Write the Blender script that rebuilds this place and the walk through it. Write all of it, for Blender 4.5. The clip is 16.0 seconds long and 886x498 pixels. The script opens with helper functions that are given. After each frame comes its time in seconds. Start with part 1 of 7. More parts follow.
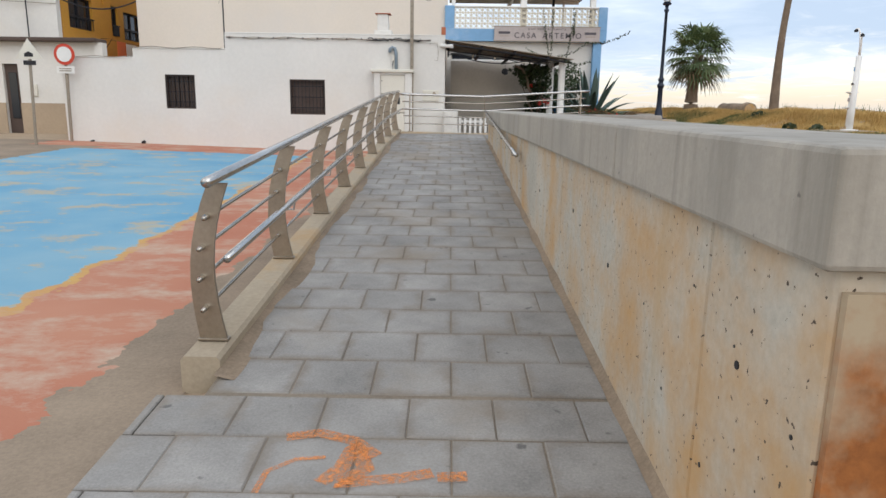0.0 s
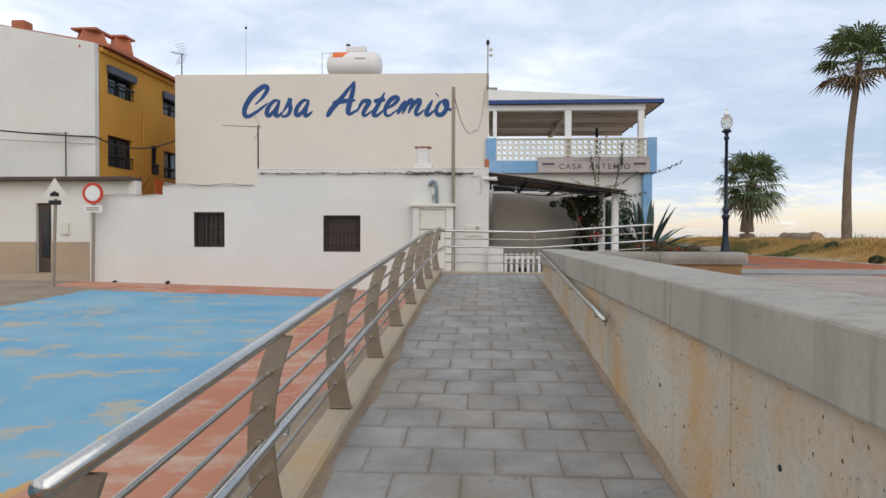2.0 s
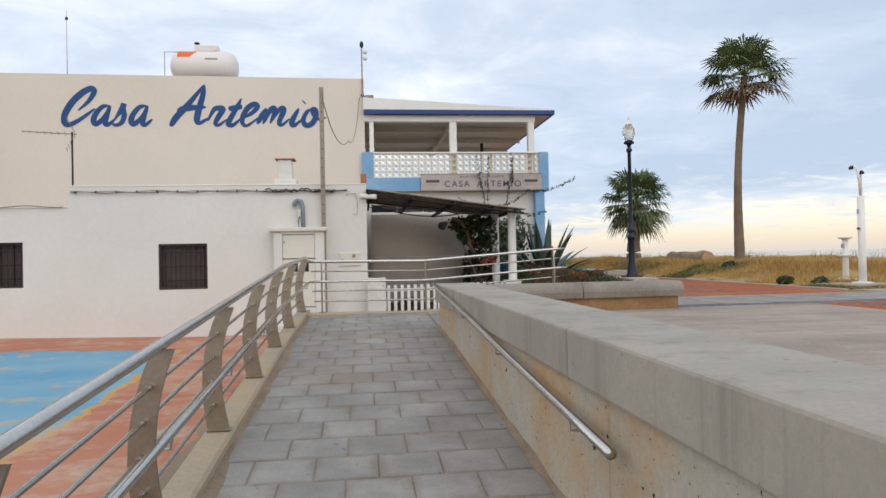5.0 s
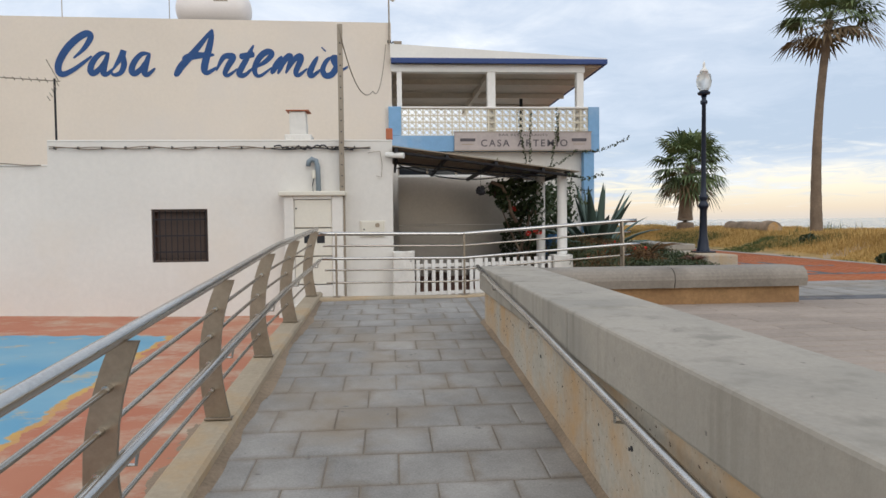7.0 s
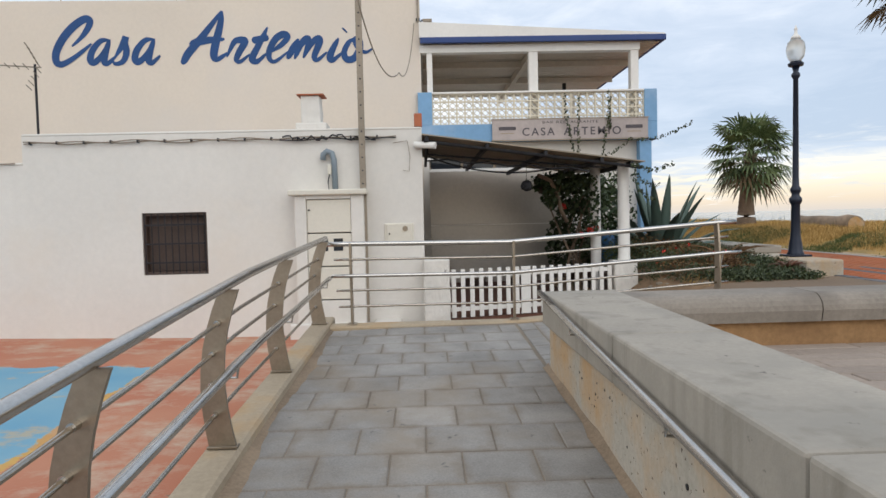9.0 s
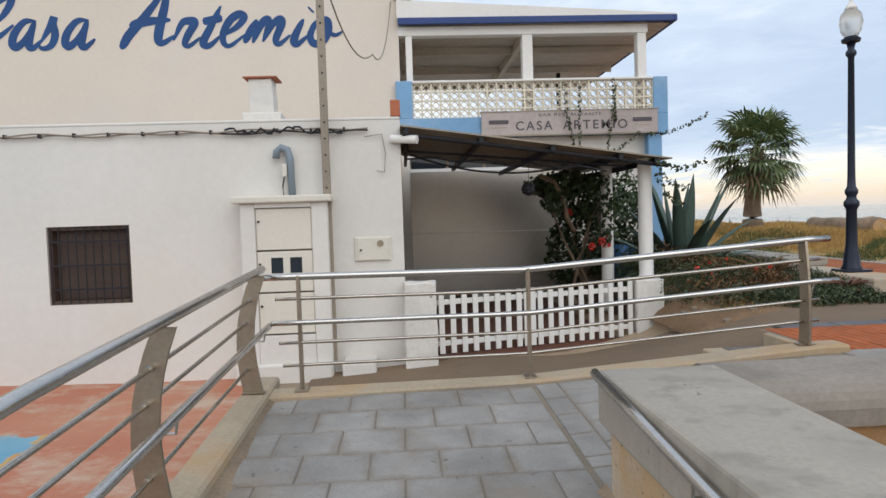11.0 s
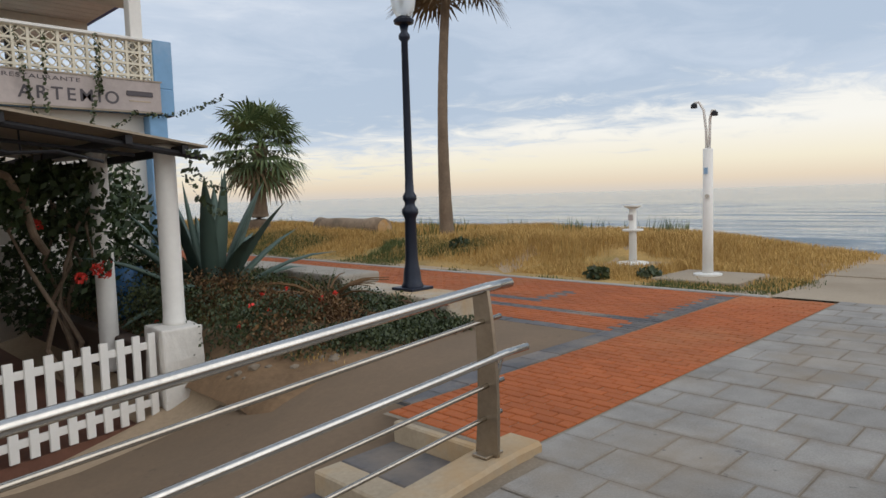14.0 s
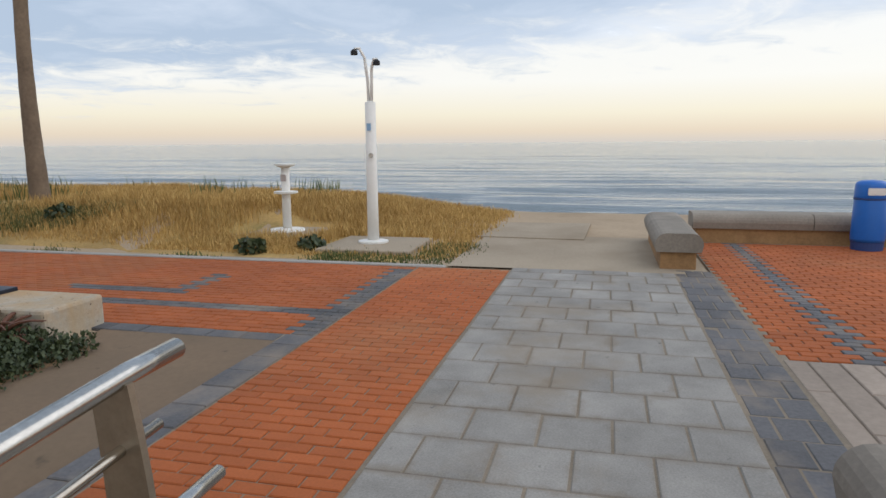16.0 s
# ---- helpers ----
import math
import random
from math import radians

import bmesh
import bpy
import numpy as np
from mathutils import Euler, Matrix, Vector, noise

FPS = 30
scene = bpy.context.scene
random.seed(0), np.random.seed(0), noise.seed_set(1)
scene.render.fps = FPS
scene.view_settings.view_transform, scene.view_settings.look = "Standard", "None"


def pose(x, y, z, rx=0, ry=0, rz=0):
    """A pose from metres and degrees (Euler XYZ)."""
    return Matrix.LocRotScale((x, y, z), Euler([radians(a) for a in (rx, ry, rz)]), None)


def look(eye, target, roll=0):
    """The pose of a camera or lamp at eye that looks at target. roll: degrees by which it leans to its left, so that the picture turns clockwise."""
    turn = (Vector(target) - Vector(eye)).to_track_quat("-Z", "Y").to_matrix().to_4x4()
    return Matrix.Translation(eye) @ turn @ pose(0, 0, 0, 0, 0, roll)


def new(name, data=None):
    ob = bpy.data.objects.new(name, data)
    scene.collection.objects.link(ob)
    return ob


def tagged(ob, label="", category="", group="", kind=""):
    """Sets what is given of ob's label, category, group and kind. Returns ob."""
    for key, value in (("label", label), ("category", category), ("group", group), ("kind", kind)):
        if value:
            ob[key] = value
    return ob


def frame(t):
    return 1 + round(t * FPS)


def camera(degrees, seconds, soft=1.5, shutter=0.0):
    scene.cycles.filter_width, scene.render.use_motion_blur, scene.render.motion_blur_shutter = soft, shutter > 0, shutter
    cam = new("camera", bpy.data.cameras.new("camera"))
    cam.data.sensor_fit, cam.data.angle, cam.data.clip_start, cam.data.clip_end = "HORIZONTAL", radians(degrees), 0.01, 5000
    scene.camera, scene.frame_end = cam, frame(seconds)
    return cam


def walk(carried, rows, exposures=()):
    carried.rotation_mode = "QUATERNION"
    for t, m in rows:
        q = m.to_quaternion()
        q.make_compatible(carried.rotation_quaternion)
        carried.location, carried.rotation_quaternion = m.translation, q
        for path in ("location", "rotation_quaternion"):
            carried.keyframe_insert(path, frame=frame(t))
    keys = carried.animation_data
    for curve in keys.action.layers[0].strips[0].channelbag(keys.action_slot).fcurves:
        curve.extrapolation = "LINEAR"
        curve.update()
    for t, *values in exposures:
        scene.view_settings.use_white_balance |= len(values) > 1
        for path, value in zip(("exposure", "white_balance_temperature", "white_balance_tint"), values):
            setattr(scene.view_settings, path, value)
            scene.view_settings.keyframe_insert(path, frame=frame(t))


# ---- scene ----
cam = camera(66.8, 16.0)
EXPOSE = [(0, 0.18, 6250, 10), (1, 0.12, 6250, 10), (1.5, 0.1, 6250, 10), (3, -0.27, 6250, 10), (6, 0.13, 6420, 10), (6.5, 0.05, 6417, 10), (7, 0, 6413, 10), (7.5, 0.22, 6410, 10), (9, 0.06, 6400, 10), (11.5, 0.08, 6250, 10), (12, 0.48, 6300, 10), (12.5, 0.8, 6350, 10), (13, 0.3, 6450, 10), (13.5, 0, 6445, 10), (14, -0.22, 6440, 10), (15, -0.14, 6380, 10), (16, -0.17, 6290, 10)]
PATH = [
    (0, (0.265, 0.499, 1.523), (0.253, 2.456, 1.109), 0.83),
    (0.5, (0.186, 0.924, 1.564), (0.231, 2.874, 1.121), -0.14),
    (1, (0.090, 1.366, 1.610), (0.257, 3.319, 1.213), 0.59),
    (1.5, (0.043, 1.923, 1.661), (0.006, 3.917, 1.513), -0.13),
    (2, (0.026, 2.467, 1.704), (-0.099, 4.462, 1.664), 0.15),
    (2.5, (0.005, 2.968, 1.737), (-0.105, 4.965, 1.770), -0.48),
    (3, (-0.025, 3.470, 1.767), (-0.136, 5.467, 1.816), -1.27),
    (3.5, (0.003, 3.919, 1.766), (0.030, 5.917, 1.840), -0.95),
    (3.7, (0.016, 4.100, 1.767), (0.126, 6.095, 1.853), -1.02),
    (5.8, (0.023, 6.369, 1.894), (0.267, 8.354, 1.890), -1.16),
    (6, (0.025, 6.605, 1.906), (0.184, 8.599, 1.907), -1.30),
    (6.5, (0.026, 7.180, 1.934), (0.005, 9.180, 1.926), -1.16),
    (7, (0.070, 7.752, 1.956), (0.224, 9.744, 1.876), -0.63),
    (7.5, (0.139, 8.240, 1.995), (0.329, 10.228, 1.884), -1.19),
    (8, (0.139, 8.764, 2.037), (0.293, 10.754, 1.913), -0.90),
    (8.5, (0.144, 9.306, 2.061), (0.269, 11.298, 1.942), -1.26),
    (9, (0.110, 9.855, 2.069), (0.167, 11.852, 1.977), -1.33),
    (9.2, (0.085, 10.055, 2.083), (0.156, 12.052, 1.991), -1.20),
    (11.3, (0.165, 12.296, 2.248), (0.280, 14.291, 2.154), -1.76),
    (11.5, (0.200, 12.461, 2.259), (0.323, 14.455, 2.168), -1.73),
    (12, (0.285, 13.049, 2.289), (0.552, 15.030, 2.210), -2.05),
    (12.5, (0.403, 13.632, 2.322), (0.980, 15.544, 2.232), -2.42),
    (13, (0.453, 14.283, 2.366), (1.492, 15.989, 2.263), -2.46),
    (13.5, (0.683, 14.748, 2.394), (1.891, 16.339, 2.298), -2.45),
    (14, (0.885, 15.220, 2.431), (2.302, 16.622, 2.273), -1.70),
    (14.5, (1.075, 15.493, 2.449), (2.665, 16.688, 2.243), -2.55),
    (15, (1.405, 15.880, 2.455), (3.128, 16.865, 2.208), -2.50),
    (15.5, (1.823, 16.197, 2.444), (3.690, 16.858, 2.163), -1.05),
    (16, (2.241, 16.441, 2.473), (4.160, 16.909, 2.160), -0.45),
]
walk(cam, [(t, look(eye, target, roll)) for t, eye, target, roll in PATH], EXPOSE)

# ---- light ----
SUN_ELEV, SUN_AZ = 38.0, 152.0   # degrees; azimuth clockwise from +y
world = bpy.data.worlds.new("sky")
scene.world = world
world.use_nodes = True


def nd(nt, kind, **kw):
    n = nt.nodes.new(kind)
    for k, v in kw.items():
        if k in n.inputs:
            n.inputs[k].default_value = v
        else:
            setattr(n, k, v)
    return n


def ramp(nt, fac, stops):
    r = nt.nodes.new("ShaderNodeValToRGB")
    e = r.color_ramp.elements
    while len(e) < len(stops):
        e.new(0.5)
    for el, (p, c) in zip(e, stops):
        el.position = p
        el.color = (*c, 1) if len(c) == 3 else c
    nt.links.new(fac, r.inputs[0])
    return r.outputs[0]


def mix(nt, fac, a, b, mode="MIX"):
    m = nt.nodes.new("ShaderNodeMix")
    m.data_type, m.blend_type = "RGBA", mode
    for sock, v in ((m.inputs[0], fac), (m.inputs[6], a), (m.inputs[7], b)):
        if isinstance(v, (int, float)):
            sock.default_value = v
        elif isinstance(v, tuple):
            sock.default_value = (*v, 1) if len(v) == 3 else v
        else:
            nt.links.new(v, sock)
    return m.outputs[2]


def mth(nt, op, a, b=0.0, clamp=False):
    m = nt.nodes.new("ShaderNodeMath")
    m.operation, m.use_clamp = op, clamp
    for sock, v in zip(m.inputs, (a, b)):
        if isinstance(v, (int, float)):
            sock.default_value = v
        else:
            nt.links.new(v, sock)
    return m.outputs[0]


def build_sky():
    nt = world.node_tree
    nt.nodes.clear()
    out = nt.nodes.new("ShaderNodeOutputWorld")
    bg = nt.nodes.new("ShaderNodeBackground")
    sky = nd(nt, "ShaderNodeTexSky", sky_type="NISHITA", sun_disc=False, sun_elevation=radians(SUN_ELEV), sun_rotation=radians(SUN_AZ))
    tc = nt.nodes.new("ShaderNodeTexCoord")
    sep = nt.nodes.new("ShaderNodeSeparateXYZ")
    nt.links.new(tc.outputs["Generated"], sep.inputs[0])
    # cloud deck: direction projected on a high flat layer, so that the clouds flatten towards the horizon
    h = mth(nt, "MAXIMUM", sep.outputs[2], 0.0)
    d = mth(nt, "ADD", h, 0.10)
    px, py = mth(nt, "DIVIDE", sep.outputs[0], d), mth(nt, "DIVIDE", sep.outputs[1], d)
    cmb = nt.nodes.new("ShaderNodeCombineXYZ")
    nt.links.new(px, cmb.inputs[0])
    nt.links.new(py, cmb.inputs[1])
    big = nd(nt, "ShaderNodeTexNoise", Scale=0.40, Detail=7.0, Roughness=0.52, Distortion=0.5)
    nt.links.new(cmb.outputs[0], big.inputs["Vector"])
    fine = nd(nt, "ShaderNodeTexNoise", Scale=2.1, Detail=6.0, Roughness=0.62, Distortion=0.6)
    nt.links.new(cmb.outputs[0], fine.inputs["Vector"])
    dens = mth(nt, "ADD", mth(nt, "MULTIPLY", big.outputs[0], 0.72), mth(nt, "MULTIPLY", fine.outputs[0], 0.28))
    dens = mth(nt, "SUBTRACT", dens, mth(nt, "MULTIPLY", mth(nt, "ADD", sep.outputs[0], 0.10), 0.14))
    cloud = ramp(nt, dens, [(0.34, (0.58, 0.69, 0.84)), (0.45, (0.73, 0.82, 0.95)), (0.53, (0.96, 1.01, 1.08)), (0.61, (1.45, 1.45, 1.43))])
    # warm clear band over the sea, brightest towards the sun
    glow = ramp(nt, h, [(0.0, (0.84, 0.76, 0.68)), (0.014, (0.99, 0.83, 0.64)), (0.04, (1.12, 1.02, 0.80)), (0.085, (1.18, 1.14, 1.05)), (0.30, (1.1, 1.12, 1.14))])
    edge = mth(nt, "ADD", h, mth(nt, "MULTIPLY", mth(nt, "SUBTRACT", fine.outputs[0], 0.5), 0.20))
    # the band stands higher over the south-east
    se = mth(nt, "MULTIPLY", mth(nt, "SUBTRACT", mth(nt, "MULTIPLY", sep.outputs[0], 0.6), mth(nt, "MULTIPLY", sep.outputs[1], 0.8)), 0.085)
    lift = mth(nt, "SUBTRACT", edge, se)
    mr = nd(nt, "ShaderNodeMapRange", interpolation_type="SMOOTHSTEP")
    nt.links.new(lift, mr.inputs[0])
    mr.inputs[1].default_value, mr.inputs[2].default_value = 0.055, 0.135
    col = mix(nt, mr.outputs[0], glow, cloud)
    col = mix(nt, 0.12, col, mix(nt, 1.0, sky.outputs[0], (0.09, 0.09, 0.09), "MULTIPLY"))
    nt.links.new(col, bg.inputs[0])
    bg.inputs[1].default_value = SKY_STRENGTH
    nt.links.new(bg.outputs[0], out.inputs[0])


SKY_STRENGTH = 1.02
build_sky()
sun = new("sun", bpy.data.lights.new("sun", "SUN"))
sun.data.energy, sun.data.angle, sun.data.color = 0.85, radians(55), (1.0, 0.94, 0.85)
az = radians(SUN_AZ)
sun.matrix_world = look((0, 0, 30), (-30 * math.sin(az), -30 * math.cos(az), 30 - 30 * math.tan(radians(SUN_ELEV))))

# ---- materials ----


def material(name, base, rough=0.8, metal=0.0, vary=0.12, big=0.6, small=18.0, bump=0.15, spots=None, rand=0.0, tint=None, streak=None, spec=0.5):
    """base colour with variation at two scales, a fine relief, and optional spots (colour, scale, from, to), vertical streaks and per-piece change."""
    m = bpy.data.materials.new(name)
    m.use_nodes = True
    nt = m.node_tree
    b = nt.nodes["Principled BSDF"]
    g = nt.nodes.new("ShaderNodeNewGeometry")
    pos = g.outputs["Position"]
    n1 = nd(nt, "ShaderNodeTexNoise", Scale=big, Detail=5.0, Roughness=0.6)
    n2 = nd(nt, "ShaderNodeTexNoise", Scale=small, Detail=4.0, Roughness=0.65)
    nt.links.new(pos, n1.inputs["Vector"])
    nt.links.new(pos, n2.inputs["Vector"])
    f = mth(nt, "ADD", mth(nt, "MULTIPLY", n1.outputs[0], 0.6), mth(nt, "MULTIPLY", n2.outputs[0], 0.4))
    lo = tuple(max(0.0, c * (1 - vary * 1.6)) for c in base)
    hi = tuple(min(0.95, c * (1 + vary)) for c in base)
    col = ramp(nt, f, [(0.32, lo), (0.66, hi)])
    if tint:
        n3 = nd(nt, "ShaderNodeTexNoise", Scale=tint[1], Detail=6.0, Roughness=0.62)
        nt.links.new(pos, n3.inputs["Vector"])
        col = mix(nt, ramp(nt, n3.outputs[0], [(tint[2], (0, 0, 0)), (tint[3], (1, 1, 1))]), col, tint[0])
    if streak:
        mp = nd(nt, "ShaderNodeMapping")
        mp.inputs["Scale"].default_value = (5.0, 5.0, 0.35)
        nt.links.new(pos, mp.inputs["Vector"])
        n5 = nd(nt, "ShaderNodeTexNoise", Scale=streak[1], Detail=5.0, Roughness=0.6)
        nt.links.new(mp.outputs[0], n5.inputs["Vector"])
        col = mix(nt, ramp(nt, n5.outputs[0], [(streak[2], (0, 0, 0)), (streak[3], (1, 1, 1))]), col, streak[0])
    if spots:
        n4 = nd(nt, "ShaderNodeTexNoise", Scale=spots[1], Detail=3.0, Roughness=0.55)
        nt.links.new(pos, n4.inputs["Vector"])
        col = mix(nt, ramp(nt, n4.outputs[0], [(spots[2], (0, 0, 0)), (spots[3], (1, 1, 1))]), col, spots[0])
    if rand:
        oi = nt.nodes.new("ShaderNodeObjectInfo")
        r = mth(nt, "ADD", mth(nt, "MULTIPLY", oi.outputs["Random"], 0.5), mth(nt, "MULTIPLY", g.outputs["Random Per Island"], 0.5))
        col = mix(nt, 1.0, col, ramp(nt, r, [(0.0, (1 - rand,) * 3), (1.0, (1 + rand * 0.6,) * 3)]), "MULTIPLY")
    nt.links.new(col, b.inputs["Base Color"])
    b.inputs["Roughness"].default_value, b.inputs["Metallic"].default_value = rough, metal
    b.inputs["Specular IOR Level"].default_value = spec
    if bump:
        bp = nd(nt, "ShaderNodeBump", Strength=bump, Distance=0.02)
        nt.links.new(f, bp.inputs["Height"])
        nt.links.new(bp.outputs[0], b.inputs["Normal"])
    return m


RENDER = material("white_render", (0.71, 0.68, 0.63), 0.9, vary=0.05, big=0.5, small=9, bump=0.25, tint=((0.70, 0.63, 0.54), 0.35, 0.50, 0.80))
CREAM = material("cream_render", (0.73, 0.645, 0.55), 0.9, vary=0.04, big=0.3, small=12, bump=0.18, tint=((0.69, 0.63, 0.57), 0.25, 0.45, 0.75))
WHITE = material("white_paint", (0.78, 0.76, 0.72), 0.6, vary=0.05, small=14, bump=0.08)
OCHRE = material("ochre_render", (0.55, 0.27, 0.035), 0.9, vary=0.10, big=0.5, small=10, bump=0.2)
BLUE = material("blue_paint", (0.20, 0.38, 0.60), 0.7, vary=0.08, small=8, bump=0.1, tint=((0.40, 0.52, 0.66), 0.9, 0.5, 0.8))
NAVY = material("navy_paint", (0.020, 0.052, 0.19), 0.55, vary=0.1, bump=0.05)
NAVYLET = material("navy_lettering", (0.022, 0.075, 0.22), 0.8, vary=0.15, big=2.0, small=20, bump=0.1)
CONC = material("concrete", (0.36, 0.34, 0.31), 0.92, vary=0.14, big=0.9, small=30, bump=0.3, streak=((0.27, 0.255, 0.23), 1.2, 0.55, 0.75), spots=((0.12, 0.11, 0.10), 38, 0.72, 0.78))
CONCTOP = material("coping_concrete", (0.37, 0.33, 0.275), 0.9, vary=0.12, big=0.7, small=40, bump=0.3, tint=((0.29, 0.265, 0.225), 1.3, 0.45, 0.7), streak=((0.25, 0.225, 0.185), 1.1, 0.52, 0.70), spots=((0.16, 0.14, 0.12), 16, 0.70, 0.75))
BENCHT = material("bench_concrete", (0.27, 0.235, 0.195), 0.9, vary=0.2, big=1.2, small=30, bump=0.3, tint=((0.17, 0.145, 0.12), 1.0, 0.5, 0.7))
BENCHB = material("bench_base", (0.33, 0.19, 0.085), 0.95, vary=0.25, big=1.2, small=24, bump=0.4, tint=((0.20, 0.11, 0.05), 1.4, 0.5, 0.7))
STAINED = material("stained_concrete", (0.46, 0.42, 0.35), 0.95, vary=0.18, big=0.8, small=26, bump=0.5, tint=((0.50, 0.29, 0.11), 0.9, 0.44, 0.66), streak=((0.44, 0.30, 0.15), 0.35, 0.56, 0.78), spots=((0.07, 0.05, 0.035), 34, 0.665, 0.69))
KERB = material("kerb_concrete", (0.42, 0.34, 0.24), 0.95, vary=0.15, big=1.1, small=34, bump=0.3, tint=((0.44, 0.28, 0.13), 1.1, 0.52, 0.72))
SLAB = material("granite_slab", (0.30, 0.28, 0.255), 0.85, vary=0.24, big=2.2, small=85, bump=0.3, rand=0.17, tint=((0.27, 0.215, 0.155), 0.8, 0.52, 0.78), spots=((0.14, 0.13, 0.12), 9, 0.68, 0.74))
JOINT = material("sandy_joint", (0.235, 0.19, 0.14), 1.0, vary=0.2, big=2, small=50, bump=0.3)
BRICK = material("red_paver", (0.40, 0.105, 0.027), 0.9, vary=0.16, big=1.0, small=60, bump=0.25, rand=0.22, tint=((0.38, 0.135, 0.048), 0.6, 0.5, 0.75))
SLATE = material("dark_paver", (0.125, 0.122, 0.128), 0.85, vary=0.25, big=1.2, small=40, bump=0.3, rand=0.3, tint=((0.25, 0.205, 0.165), 1.6, 0.48, 0.70))
PLANK = material("pale_paving", (0.36, 0.29, 0.235), 0.9, vary=0.16, big=0.8, small=20, bump=0.2, rand=0.26)
STEELB = material("dull_steel_bar", (0.42, 0.38, 0.33), 0.26, 1.0, vary=0.14, big=3, small=50, bump=0.03)
STEEL = material("brushed_steel", (0.52, 0.50, 0.47), 0.22, 1.0, vary=0.12, big=2, small=60, bump=0.03)
POSTMET = material("dull_steel_post", (0.36, 0.30, 0.23), 0.40, 0.9, vary=0.14, big=3, small=40, bump=0.05)
SANDM = material("sand", (0.40, 0.30, 0.20), 1.0, vary=0.16, big=0.4, small=20, bump=0.4, tint=((0.30, 0.22, 0.14), 0.8, 0.5, 0.7))
DIRT = material("garden_soil", (0.21, 0.13, 0.07), 1.0, vary=0.25, big=1.5, small=16, bump=0.6)
WALKWAY = material("concrete_path", (0.195, 0.133, 0.083), 0.95, vary=0.12, big=0.5, small=24, bump=0.2, tint=((0.155, 0.11, 0.07), 0.9, 0.45, 0.75), spots=((0.10, 0.075, 0.05), 5, 0.66, 0.74))
SANDWALK = material("sandy_concrete", (0.36, 0.29, 0.21), 0.95, vary=0.14, big=0.6, small=30, bump=0.25, tint=((0.27, 0.21, 0.145), 0.8, 0.48, 0.72))
SHUTTER = material("grey_shutter", (0.52, 0.475, 0.42), 0.38, 0.85, vary=0.08, big=0.5, small=12, bump=0.05)
IRON = material("black_iron", (0.022, 0.022, 0.026), 0.55, 0.4, vary=0.2, bump=0.05)
DARKWOOD = material("dark_shutter_wood", (0.080, 0.052, 0.040), 0.7, vary=0.2, small=30, bump=0.1)
GLASS_D = material("dark_window_glass", (0.02, 0.024, 0.03), 0.08, vary=0.1, bump=0.0)
LAMP_B = material("lamp_post_paint", (0.012, 0.018, 0.035), 0.4, 0.3, vary=0.15, bump=0.03)
TERRA = material("terracotta", (0.42, 0.14, 0.07), 0.9, vary=0.15, bump=0.2)
TIN = material("corrugated_sheet", (0.34, 0.28, 0.21), 0.7, 0.1, vary=0.18, big=0.9, small=12, bump=0.1)
CEILW = material("terrace_boards", (0.60, 0.52, 0.42), 0.8, vary=0.1, small=10, bump=0.1)
SIGN = material("sign_panel", (0.44, 0.38, 0.36), 0.7, vary=0.10, big=1.5, small=12, bump=0.05)
SIGNTXT = material("sign_lettering", (0.09, 0.08, 0.09), 0.7, vary=0.1, bump=0.0)
RUST = material("rusty_stain", (0.34, 0.12, 0.03), 0.95, vary=0.35, big=1.8, small=20, bump=0.3, tint=((0.42, 0.33, 0.22), 1.6, 0.45, 0.62))
PALEMET = material("pale_cabinet", (0.68, 0.64, 0.55), 0.6, vary=0.05, bump=0.05)
GALV = material("galvanised_pole", (0.33, 0.28, 0.22), 0.6, 0.5, vary=0.15, bump=0.05)
RED = material("red_paint", (0.55, 0.05, 0.02), 0.6, vary=0.1, bump=0.0)
ORANGE = material("orange_paint", (0.75, 0.16, 0.03), 0.6, vary=0.1, bump=0.0)
TANKW = material("white_tank_paint", (0.78, 0.72, 0.68), 0.45, vary=0.05, bump=0.02)


